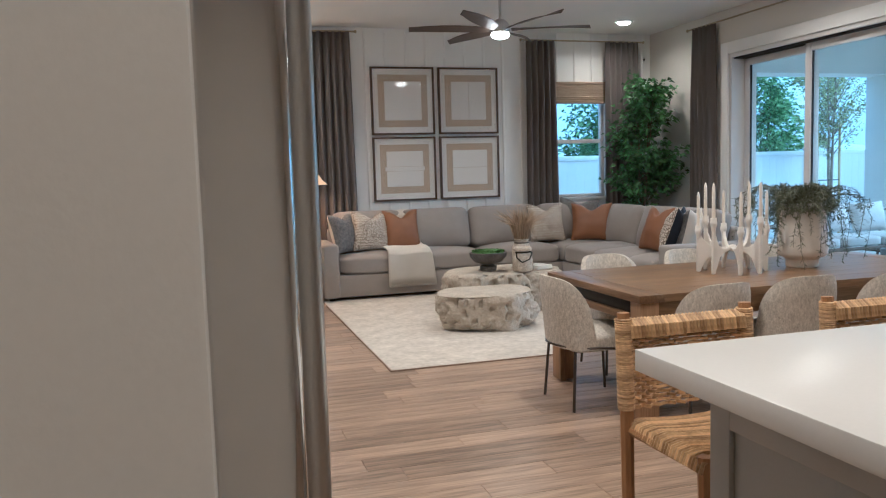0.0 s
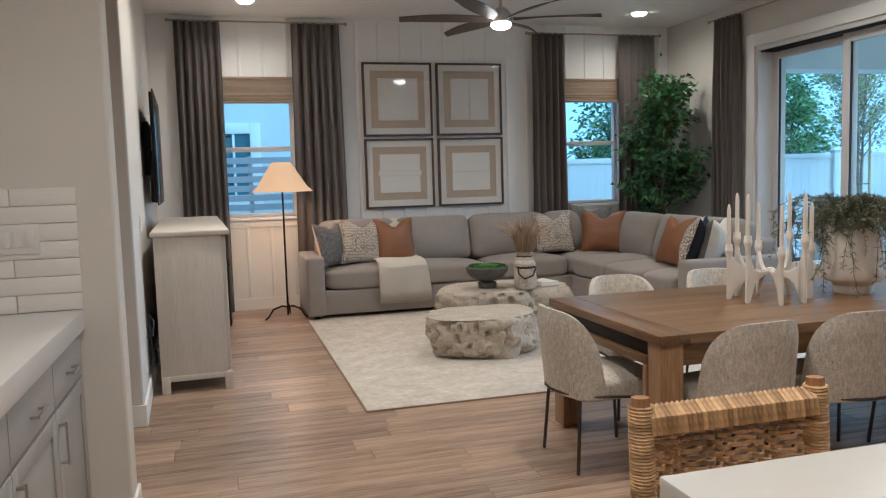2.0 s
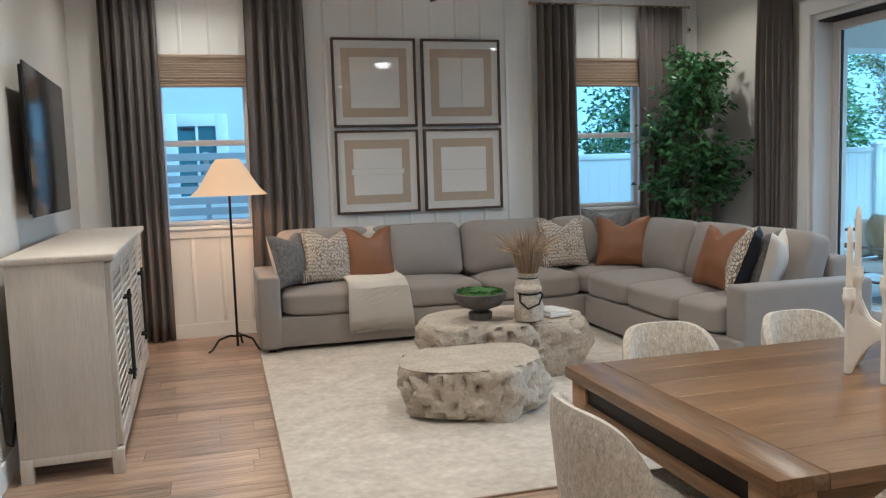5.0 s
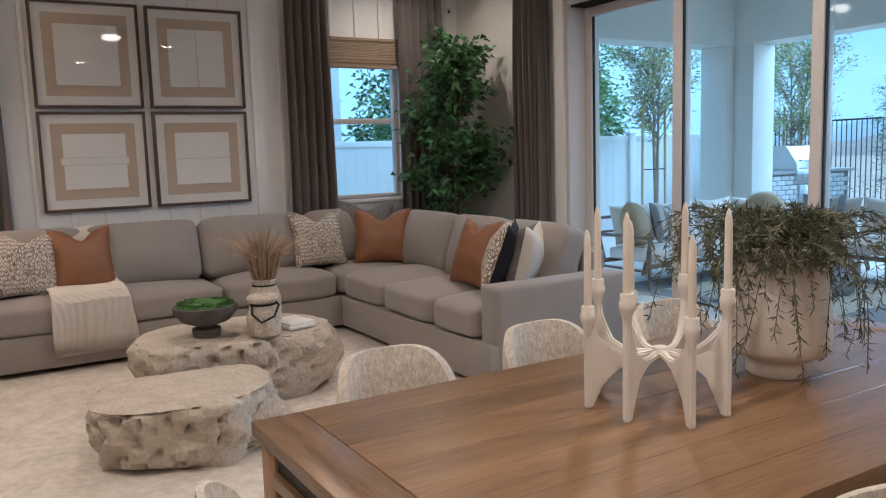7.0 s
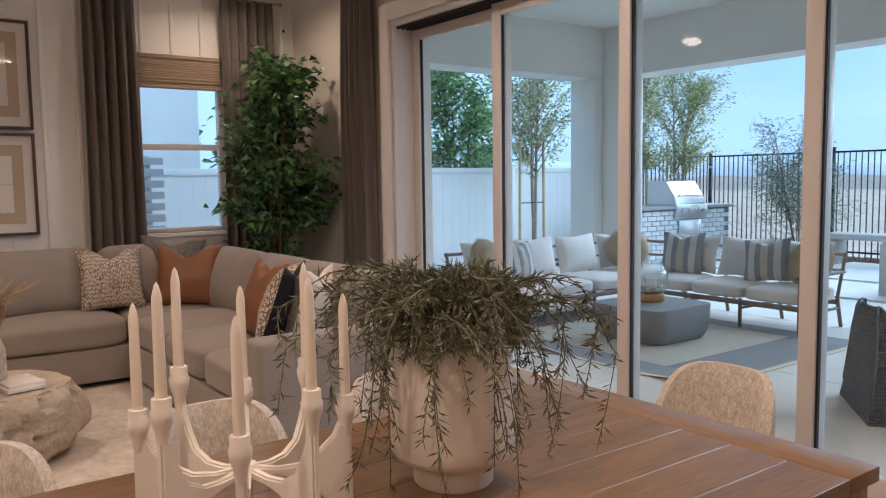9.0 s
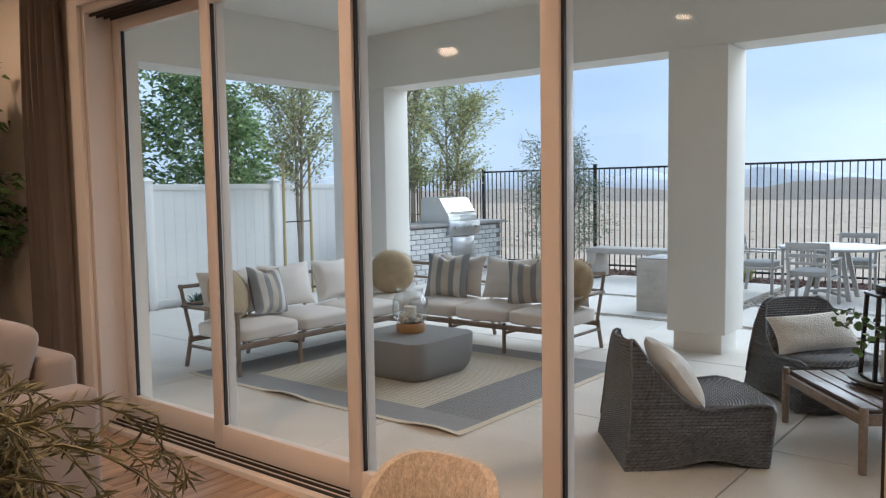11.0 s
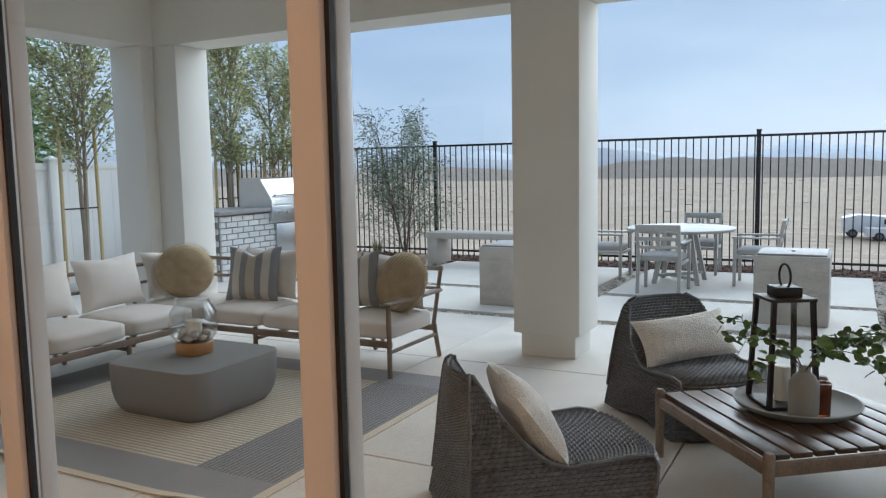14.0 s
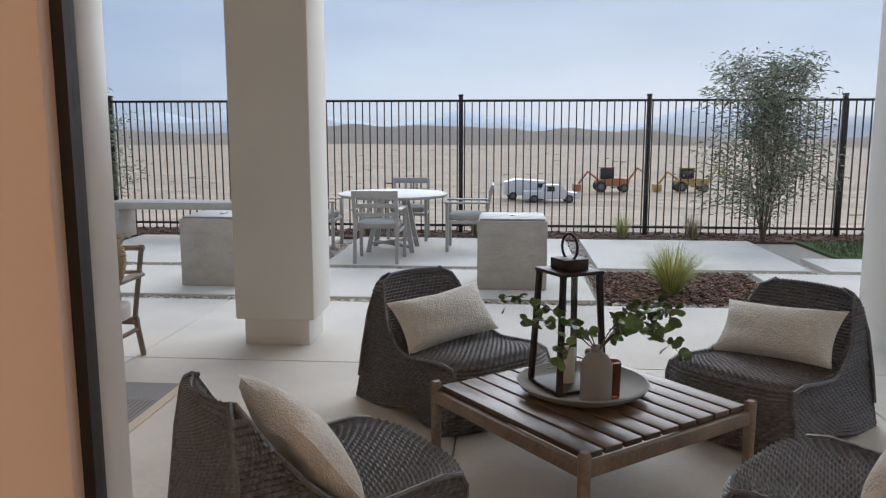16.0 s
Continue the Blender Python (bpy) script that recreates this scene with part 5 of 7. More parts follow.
# own axes: back at y 0, seat towards -y
for sx in (-1, 1):
    part("back_post", tube([(sx * 0.245, -0.03, 0.0), (sx * 0.245, 0.0, 0.35), (sx * 0.245, 0.005, 0.62), (sx * 0.245, 0.025, 0.985)], [0.020, 0.023, 0.024, 0.022], 8), HONEY, stool)
    part("front_leg", tube([(sx * 0.22, -0.42, 0.0), (sx * 0.22, -0.40, 0.62)], [0.018, 0.023], 8), HONEY, stool)
    part("side_rail", tube([(sx * 0.235, -0.01, 0.58), (sx * 0.222, -0.40, 0.58)], 0.018, 8), HONEY, stool)
    part("stretcher", tube([(sx * 0.24, -0.02, 0.25), (sx * 0.222, -0.41, 0.25)], 0.012, 8), HONEY, stool)
    ring = mesh_of(tube(arc(0, 0, 0, 0.0266, 0, 330, 9), 0.0046, 5, close=True), "post_wrap", CANE, True)
    for k in range(40):
        z = 0.655 + k * 0.0079
        turn = new("post_wrap", ring)
        turn.parent, turn.matrix_basis = stool, pose(sx * 0.245, 0.005 + 0.02 * (z - 0.62) / 0.365, z, 0, 0, 37 * k)
for y, z in ((-0.40, 0.58), (0.0, 0.58), (-0.41, 0.20)):
    part("rail", tube([(-0.23, y, z), (0.23, y, z)], 0.016, 8), HONEY, stool)
bm, rng = bmesh.new(), random.Random(31)
for k in range(16):
    z = 0.655 + k * 0.0155
    y0 = 0.008 + 0.02 * (z - 0.62) / 0.365
    tube([(-0.235 + 0.47 * i / 24, y0 + 0.011 * math.sin(math.pi * (i * 0.85 + k)) + rng.uniform(-0.002, 0.002), z + 0.0015 * math.sin(i + k)) for i in range(25)], 0.0068, 5, bm)
part("back_weave", bm, RATTAN, stool)
strip = mesh_of(tube([(0, 0.052, 0.895), (0.004, 0.052, 0.935), (0, 0.030, 0.958), (-0.003, -0.004, 0.94), (0, -0.006, 0.90)], 0.0074, 5), "top_wrap", CANE, True)
for k in range(34):
    turn = new("top_wrap", strip)
    turn.parent, turn.matrix_basis = stool, pose(-0.225 + 0.45 * k / 33, 0, 0)
part("top_rail", tube([(-0.24, 0.022, 0.93), (0.24, 0.022, 0.93)], 0.024, 8), HONEY, stool)
bm = bmesh.new()
for k in range(30):
    y = -0.415 + 0.415 * k / 29
    tube([(-0.245, y, 0.575), (-0.235, y, 0.605)] + [(-0.20 + 0.40 * i / 12, y, 0.612 - 0.012 * math.sin(math.pi * i / 12) + 0.006 * math.sin(math.pi * (i + k))) for i in range(13)] + [(0.235, y, 0.605), (0.245, y, 0.575)], 0.0078, 5, bm)
part("seat_weave", bm, RATTAN, stool)
copy_thing(stool, pose(2.46, 2.37, 0))
copy_thing(stool, pose(3.30, 2.39, 0))

# ---- kitchen wall run: base cabinets, counter, splash, fridge ----
CX = -0.14
bounds = [1.38, 2.00, 2.62, 3.24, 3.86, 4.45]
for y0, y1 in zip(bounds, bounds[1:]):
    u = thing("base_cabinet", "grey shaker base cabinet with drawer and door", "cabinet", "kitchen base cabinets")
    part("body", box(KX, y0 + 0.001, 0.10, CX - 0.02, y1 - 0.001, 0.904, 0.001), CABINET, u)
    part("toe_kick", box(KX, y0 + 0.001, 0.0, CX - 0.08, y1 - 0.001, 0.10, 0), CABINET, u)
    dr = part("drawer_front", box(CX - 0.02, y0 + 0.004, 0.72, CX, y1 - 0.004, 0.893, 0.003), CABINET, u)
    ym = (y0 + y1) / 2
    part("handle", box(CX + 0.022, ym - 0.065, 0.79, CX + 0.032, ym + 0.065, 0.80, 0.002), CHROME, dr, "brushed nickel bar handle")
    for s_ in (-0.055, 0.055):
        part("handle_post", box(CX, ym + s_ - 0.005, 0.79, CX + 0.024, ym + s_ + 0.005, 0.80, 0.001), CHROME, dr)
    do = part("door", box(CX - 0.02, y0 + 0.004, 0.11, CX - 0.008, y1 - 0.004, 0.705, 0.002), CABINET, u)
    for a, b, c, d in ((y0 + 0.004, 0.11, y0 + 0.064, 0.705), (y1 - 0.064, 0.11, y1 - 0.004, 0.705), (y0 + 0.064, 0.11, y1 - 0.064, 0.175), (y0 + 0.064, 0.64, y1 - 0.064, 0.705)):
        part("door_frame", box(CX - 0.008, a, b, CX, c, d, 0.002), CABINET, do)
    part("handle", box(CX + 0.022, y0 + 0.03, 0.50, CX + 0.032, y0 + 0.04, 0.66, 0.002), CHROME, do, "brushed nickel bar handle")
    for z in (0.51, 0.65):
        part("handle_post", box(CX, y0 + 0.03, z - 0.005, CX + 0.024, y0 + 0.04, z + 0.005, 0.001), CHROME, do)
tagged(part("kitchen_countertop", box(KX, 1.38, 0.905, CX + 0.022, 4.449, 0.99, 0.004), QUARTZ), "polished white quartz counter along the kitchen wall", "countertop")
# Tile colour is raised to stand in for under-cabinet light, which has no lamp.
TILE = mat("splash_tile", (0.76, 0.73, 0.69), 0.3, vary=0.05, scale=3, fine=30, stretch=(1, 1, 5), bump=0.25, per_object=0.04, dist=0.004)
splash = thing("backsplash", "pale ribbed ceramic tile backsplash beside the counter", "backsplash", kind="structure")
for k in range(7):
    z0 = 0.992 + k * 0.0745
    for a, b in (((KX + 0.01, -0.52), (-0.52, -0.117)) if k % 2 else ((KX + 0.01, -0.37), (-0.37, -0.117))):
        part("tile", box(a + 0.001, 4.438, z0 + 0.001, b - 0.001, 4.4495, z0 + 0.0735, 0.003), TILE, splash)
for k in range(5):
    for j in range(7):
        y0 = 1.38 + k * 0.611
        part("tile", box(KX + 0.0005, y0 + 0.001, 0.992 + j * 0.0745, KX + 0.011, min(4.437, y0 + 0.61), 0.992 + j * 0.0745 + 0.0735, 0.003), TILE, splash)
sw = thing("switch_plate", "white triple rocker switch plate on the tiles", "switch")
part("plate", box(-0.425, 4.43, 1.24, -0.265, 4.4375, 1.365, 0.003), VINYL, sw)
for k in range(3):
    part("rocker", box(-0.411 + k * 0.046, 4.425, 1.268, -0.375 + k * 0.046, 4.431, 1.336, 0.002), VINYL, sw)

fridge = thing("refrigerator", "stainless steel column refrigerator with bar handle", "refrigerator")
part("case", box(-0.68, 0.44, 0.02, -0.005, 0.80, 1.74, 0.004), STEEL, fridge)
door_f = part("door", box(0.0, 0.445, 0.62, 0.080, 0.795, 1.735, 0.010, 3), STEEL, fridge)
part("handle", tube([(0.116, 0.745, 0.70), (0.116, 0.745, 1.665)], 0.016, 20), CHROME, door_f, "brushed steel bar handle")
for z in (0.74, 1.625):
    part("handle_post", tube([(0.078, 0.745, z), (0.116, 0.745, z)], 0.014, 12), CHROME, door_f)
drawer_f = part("drawer", box(0.0, 0.445, 0.03, 0.080, 0.795, 0.61, 0.010, 3), STEEL, fridge)
part("handle", tube([(0.116, 0.50, 0.55), (0.116, 0.74, 0.55)], 0.016, 16), CHROME, drawer_f)
for y in (0.53, 0.71):
    part("handle_post", tube([(0.078, y, 0.55), (0.116, y, 0.55)], 0.013, 12), CHROME, drawer_f)
pantry = thing("pantry_cabinet", "tall greige shaker pantry cabinet beside the refrigerator", "cabinet")
part("body", box(KX, 0.806, 0.10, -0.04, 1.35, 1.795, 0.002), CABINET, pantry)
part("toe_kick", box(KX, 0.806, 0.0, -0.10, 1.35, 0.10, 0), CABINET, pantry)
for z0, z1 in ((0.11, 0.90), (0.905, 1.79)):
    leaf = part("door", box(-0.04, 0.81, z0, -0.028, 1.346, z1, 0.002), CABINET, pantry)
    for a, b, c, d in ((0.81, z0, 0.87, z1), (1.286, z0, 1.346, z1), (0.87, z0, 1.286, z0 + 0.06), (0.87, z1 - 0.06, 1.286, z1)):
        part("door_frame", box(-0.028, a, b, -0.02, c, d, 0.002), CABINET, leaf)

tall = thing("fridge_surround", "painted greige tall end panel beside the refrigerator", "panel", "fridge surround")
part("board", box(KX, 0.395, 0.0, 0.036, 0.432, CEIL - 0.35, 0.004), WALL, tall)
tall = thing("fridge_surround", "painted greige tall end panel beside the refrigerator", "panel", "fridge surround")
part("board", box(KX, 1.352, 0.0, -0.02, 1.379, CEIL - 0.35, 0.004), WALL, tall)
up = thing("bridge_cabinet", "greige painted cabinet above the refrigerator", "cabinet")
part("body", box(KX, 0.433, 1.80, -0.02, 1.351, CEIL - 0.35, 0.003), WALL, up)
for y0, y1 in ((0.436, 0.89), (0.894, 1.348)):
    part("door", box(-0.019, y0, 1.81, 0.0, y1, CEIL - 0.37, 0.003), WALL, up)
sensor = thing("wall_sensor", "small white and black wall sensor", "sensor")
part("case", box(6.245, NY - 0.03, 3.03, 6.285, NY - 0.001, 3.10, 0.006), VINYL, sensor)
part("eye", box(6.253, NY - 0.034, 3.045, 6.277, NY - 0.028, 3.075, 0.004), BLACK, sensor)

# ---- patio materials ----
def leafy(m, amount=0.4):
    """Thin leaves let some light through."""
    nt = m.node_tree
    b = nt.nodes["Principled BSDF"]
    tr, mx = nt.nodes.new("ShaderNodeBsdfTranslucent"), nt.nodes.new("ShaderNodeMixShader")
    mx.inputs["Fac"].default_value = amount
    nt.links.new(b.inputs["Base Color"].links[0].from_socket, tr.inputs["Color"])
    nt.links.new(b.outputs["BSDF"], mx.inputs[1])
    nt.links.new(tr.outputs["BSDF"], mx.inputs[2])
    nt.links.new(mx.outputs["Shader"], nt.nodes["Material Output"].inputs["Surface"])


TEAK = mat("weathered_teak", (0.17, 0.125, 0.09), 0.6, vary=0.3, scale=3, fine=25, stretch=(3, 3, 3), bump=0.15, tint=(0.24, 0.18, 0.135))
OUTCUSHION = weave(mat("outdoor_cushion", (0.72, 0.67, 0.62), 0.9, vary=0.04, scale=6, fine=160, bump=0.12), 150, 0.2, 0.001)
JUTE = weave(mat("jute_cover", (0.40, 0.30, 0.175), 0.95, vary=0.2, scale=12, fine=90, bump=0.4, tint=(0.52, 0.41, 0.26)), 30, 0.7, 0.004, (0.22, 0.16, 0.09), 0.35, axes=("z",))
CAST = mat("cast_concrete", (0.22, 0.215, 0.21), 0.7, vary=0.07, scale=3, fine=70, bump=0.1)
BLOCK = mat("board_concrete", (0.43, 0.40, 0.36), 0.85, vary=0.24, scale=5, fine=34, stretch=(1, 1, 2), bump=0.6, dist=0.006)
WICKER = mat("grey_wicker", (0.054, 0.055, 0.058), 0.45, vary=0.4, scale=30, fine=110, bump=0.2, tint=(0.145, 0.146, 0.152))
FUR = mat("ivory_fur", (0.80, 0.75, 0.68), 0.98, vary=0.17, scale=30, fine=110, bump=0.9, dist=0.011, sheen=0.4)
SLATWOOD = mat("dark_slat_wood", (0.065, 0.04, 0.026), 0.36, vary=0.35, scale=3, fine=25, stretch=(0.6, 6, 6), bump=0.12, per_object=0.25, tint=(0.12, 0.078, 0.054))
ALU = mat("grey_aluminium", (0.40, 0.385, 0.365), 0.45, metal=0.2, vary=0.06, scale=5, fine=80, bump=0.05)
SEATGREY = mat("grey_seat", (0.36, 0.35, 0.335), 0.9, vary=0.06, scale=10, fine=150, bump=0.2)
FENCE_W = mat("white_vinyl_fence", (0.78, 0.77, 0.74), 0.55, vary=0.04, scale=1.5, fine=40, bump=0.03)
IRON = mat("black_fence_iron", (0.02, 0.02, 0.022), 0.5, metal=0.4, vary=0.2, scale=20, fine=80, bump=0.1)
BRICK = mat("white_brick", (0.60, 0.59, 0.57), 0.85, vary=0.14, scale=9, fine=70, bump=0.5, per_object=0.16, dist=0.004, tint=(0.70, 0.69, 0.67))
MORTAR = mat("grey_mortar", (0.22, 0.215, 0.21), 0.95, vary=0.15, scale=20, fine=120, bump=0.4)
STAINLESS = mat("grill_steel", (0.62, 0.62, 0.62), 0.28, metal=1.0, vary=0.06, scale=4, fine=90, bump=0.03)
STONETOP = mat("stone_counter", (0.30, 0.285, 0.27), 0.5, vary=0.25, scale=30, fine=140, bump=0.08)
MULCH = mat("mulch", (0.075, 0.035, 0.025), 0.95, vary=0.5, scale=40, fine=160, bump=1.0, dist=0.02, tint=(0.15, 0.08, 0.055))
CHIP = mat("mulch_chip", (0.09, 0.045, 0.03), 0.95, vary=0.5, scale=40, fine=120, island=0.5, tint=(0.19, 0.11, 0.075))
LAWN = mat("lawn_grass", (0.045, 0.085, 0.02), 0.9, vary=0.4, scale=30, fine=200, bump=0.8, dist=0.02, tint=(0.08, 0.14, 0.035))
GRASSB = mat("grass_blade", (0.27, 0.31, 0.07), 0.7, vary=0.4, scale=8, fine=40, island=0.5, tint=(0.50, 0.50, 0.19))
DRYBLADE = mat("dry_blade", (0.20, 0.18, 0.10), 0.8, vary=0.4, scale=8, fine=40, island=0.5, tint=(0.36, 0.32, 0.20))
OLIVE = mat("olive_leaf", (0.11, 0.135, 0.09), 0.55, vary=0.4, scale=3, fine=30, island=0.45, tint=(0.24, 0.27, 0.20))
TREELEAF = mat("tree_leaf", (0.12, 0.20, 0.08), 0.5, vary=0.4, scale=1.5, fine=20, island=0.45, tint=(0.28, 0.38, 0.17))
PALELEAF = mat("pale_leaf", (0.27, 0.285, 0.12), 0.6, vary=0.4, scale=4, fine=20, island=0.45, tint=(0.44, 0.45, 0.23))
for m in (OLIVE, TREELEAF, PALELEAF):
    leafy(m, 0.45)
AGAVE = mat("agave", (0.075, 0.11, 0.085), 0.6, vary=0.25, scale=6, fine=40)
VASEGREY = mat("vase_grey", (0.30, 0.29, 0.265), 0.8, vary=0.1, scale=8, fine=90, bump=0.2)
TRAYGREY = mat("tray_concrete", (0.28, 0.275, 0.265), 0.75, vary=0.08, scale=6, fine=80, bump=0.15)
SPRIG = mat("sprig_leaf", (0.05, 0.10, 0.025), 0.5, vary=0.3, scale=5, fine=30, island=0.4, tint=(0.10, 0.18, 0.05))
PEBBLE = mat("pebble", (0.30, 0.25, 0.20), 0.8, vary=0.35, scale=12, fine=60, island=0.45, tint=(0.48, 0.43, 0.37))


def banded(name, base, bands, axis=0, rough=0.9):
    """Cloth or weave with bands across one axis; bands: (start, colour) along 0..1 of the generated extent."""
    m = mat(name, base, rough, vary=0.05, scale=8, fine=170, bump=0.2)
    nt = m.node_tree
    co, sp, rp = nt.nodes.new("ShaderNodeTexCoord"), nt.nodes.new("ShaderNodeSeparateXYZ"), nt.nodes.new("ShaderNodeValToRGB")
    nt.links.new(co.outputs["Generated"], sp.inputs[0])
    nt.links.new(sp.outputs[axis], rp.inputs["Fac"])
    rp.color_ramp.interpolation = "CONSTANT"
    els = rp.color_ramp.elements
    els[0].position, els[0].color = bands[0][0], (*bands[0][1], 1)
    els[1].position, els[1].color = bands[1][0], (*bands[1][1], 1)
    for p, c in bands[2:]:
        e = els.new(p)
        e.color = (*c, 1)
    nt.links.new(rp.outputs["Color"], nt.nodes["Principled BSDF"].inputs["Base Color"])
    return m


GB, WB_ = (0.26, 0.265, 0.275), (0.58, 0.54, 0.49)
STRIPE = banded("striped_cover", WB_, [(0.0, GB), (0.16, WB_), (0.30, GB), (0.42, (0.50, 0.44, 0.36)), (0.58, GB), (0.70, WB_), (0.84, GB)])

# ---- outdoor rug ----
OX0, OX1, OY0, OY1 = 7.68, 10.2, 6.38, 9.42
HERRING = weave(mat("rug_field", (0.62, 0.56, 0.45), 0.95, vary=0.12, scale=20, fine=120, bump=0.3), 9, 0.8, 0.004, (0.14, 0.13, 0.12), 0.5, axes=("x",))
for node in HERRING.node_tree.nodes:
    if node.type == "TEX_WAVE":
        node.inputs["Distortion"].default_value = 0.15
RUGGREY = mat("rug_grey", (0.27, 0.27, 0.275), 0.95, vary=0.08, scale=14, fine=150, bump=0.3)
RUGEND = weave(mat("rug_end", (0.28, 0.28, 0.285), 0.95, vary=0.08, scale=14, fine=150, bump=0.3), 11, 0.5, 0.003, (0.07, 0.07, 0.072), 0.6, axes=("y",))
RUGBIND = mat("rug_binding_pale", (0.62, 0.54, 0.43), 0.9, vary=0.08)
orug = thing("outdoor_rug", "grey-bordered flatweave outdoor rug with pale rippled edge", "rug")


def ripple_sheet(x0, y0, x1, y1, z):
    bm = bmesh.new()
    nx, ny = max(2, int((x1 - x0) / 0.05)), max(2, int((y1 - y0) / 0.05))
    g = []
    for i in range(nx + 1):
        line = []
        for j in range(ny + 1):
            x, y = x0 + (x1 - x0) * i / nx, y0 + (y1 - y0) * j / ny
            e = max(0.0, 1 - (x - OX0) / 0.22)
            h = 0.028 * e * e * max(0, math.sin(4.2 * (y - OY0) + 0.6)) ** 2
            line.append(bm.verts.new((x, y, z + h)))
        g.append(line)
    for i in range(nx):
        for j in range(ny):
            bm.faces.new((g[i][j], g[i + 1][j], g[i + 1][j + 1], g[i][j + 1]))
    ex = bmesh.ops.extrude_face_region(bm, geom=bm.faces[:])["geom"]
    bmesh.ops.translate(bm, vec=(0, 0, 0.006), verts=[v for v in ex if isinstance(v, bmesh.types.BMVert)])
    bmesh.ops.recalc_face_normals(bm, faces=bm.faces)
    return bm


part("field", ripple_sheet(OX0 + 0.36, OY0 + 0.62, OX1 - 0.30, OY1 - 0.5, -0.003), HERRING, orug, "beige herringbone field")
part("border", ripple_sheet(OX0 + 0.05, OY0 + 0.06, OX0 + 0.36, OY1, -0.003), RUGGREY, orug)
part("border", ripple_sheet(OX1 - 0.30, OY0 + 0.06, OX1, OY1, -0.003), RUGGREY, orug)
part("end_band", ripple_sheet(OX0 + 0.36, OY0 + 0.06, OX1 - 0.30, OY0 + 0.62, -0.003), RUGEND, orug, "grey band with fine stripes")
part("end_band", ripple_sheet(OX0 + 0.36, OY1 - 0.5, OX1 - 0.30, OY1, -0.003), RUGEND, orug)
part("binding", ripple_sheet(OX0, OY0, OX0 + 0.05, OY1, -0.003), RUGBIND, orug)
part("binding", ripple_sheet(OX0 + 0.05, OY0, OX1, OY0 + 0.06, -0.003), RUGBIND, orug)

# ---- outdoor sectional ----
ps = thing("outdoor_sectional", "weathered teak L-shaped outdoor sofa with pale cushions", "sofa")
PZ = 0.0


def wood(name, a, b, r, parent=None):
    return part(name, tube([a, b], r, 8), TEAK, parent or ps)


AX0, AX1, AY0, AY1 = 7.84, 10.76, 8.94, 9.70
BX0, BY0 = 10.0, 6.94
part("front_rail", box(AX0, AY0 - 0.02, 0.235, BX0 + 0.02, AY0 + 0.02, 0.285, 0.008), TEAK, ps)
part("back_rail", box(AX0, AY1 - 0.06, 0.235, AX1, AY1 - 0.02, 0.285, 0.008), TEAK, ps)
part("front_rail", box(BX0 - 0.02, BY0, 0.235, BX0 + 0.02, AY0 - 0.021, 0.285, 0.008), TEAK, ps)
part("back_rail", box(AX1 - 0.06, BY0, 0.235, AX1 - 0.02, AY1 - 0.061, 0.285, 0.008), TEAK, ps)
for x in (AX0 + 0.02, 8.56, 9.28, 10.0):
    wood("front_leg", (x, AY0, 0.0), (x, AY0, 0.30 if x > 7.9 else 0.56), 0.020)
    wood("cross_rail", (x, AY0 + 0.01, 0.20), (x, AY1 - 0.04, 0.20), 0.016)
    wood("back_leg", (x, AY1 + 0.04, 0.0), (x, AY1 - 0.05, 0.30), 0.020)
    wood("back_post", (x, AY1 - 0.05, 0.30), (x, AY1 + 0.10, 0.76), 0.018)
wood("back_top_rail", (AX0, AY1 + 0.09, 0.74), (AX1 + 0.08, AY1 + 0.09, 0.74), 0.018)
wood("back_slat", (AX0, AY1 + 0.04, 0.58), (AX1 + 0.04, AY1 + 0.04, 0.58), 0.014)
for k in range(3):
    x = 7.88 + 0.71 * k
    part("brace", tube([(x, AY0 + 0.02, 0.23), (x + 0.66, AY1 - 0.06, 0.23)], 0.014, 6), TEAK, ps)
for y in (BY0 + 0.02, 7.60, 8.27):
    wood("front_leg", (BX0, y, 0.0), (BX0, y, 0.30 if y > 7 else 0.56), 0.020)
    wood("cross_rail", (BX0 + 0.01, y, 0.20), (AX1 - 0.04, y, 0.20), 0.016)
    wood("back_leg", (AX1 + 0.04, y, 0.0), (AX1 - 0.05, y, 0.30), 0.020)
    wood("back_post", (AX1 - 0.05, y, 0.30), (AX1 + 0.10, y, 0.76), 0.018)
    part("brace", tube([(BX0 + 0.02, y + 0.02, 0.23), (AX1 - 0.06, y + 0.60, 0.23)], 0.014, 6), TEAK, ps)
wood("back_top_rail", (AX1 + 0.09, BY0, 0.74), (AX1 + 0.09, AY1 + 0.08, 0.74), 0.018)
wood("back_slat", (AX1 + 0.04, BY0, 0.58), (AX1 + 0.04, AY1 + 0.04, 0.58), 0.014)
part("armrest", box(AX0 - 0.015, AY0 - 0.03, 0.55, AX0 + 0.055, AY1 + 0.06, 0.58, 0.010), TEAK, ps)
part("armrest", box(BX0 - 0.03, BY0 - 0.015, 0.55, AX1 + 0.06, BY0 + 0.055, 0.58, 0.010), TEAK, ps)
for k in range(3):
    part("seat_cushion", puffed(0.705, 0.70, 0.145, 8, 0.12, 0.25), OUTCUSHION, ps, at=pose(8.235 + 0.715 * k, AY0 + 0.345, 0.285))
part("seat_cushion", puffed(0.72, 0.70, 0.145, 8, 0.12, 0.25), OUTCUSHION, ps, at=pose(10.37, AY0 + 0.345, 0.285))
for k in range(3):
    part("seat_cushion", puffed(0.70, 0.645, 0.145, 8, 0.12, 0.25), OUTCUSHION, ps, at=pose(10.36, 7.27 + 0.655 * k, 0.285))


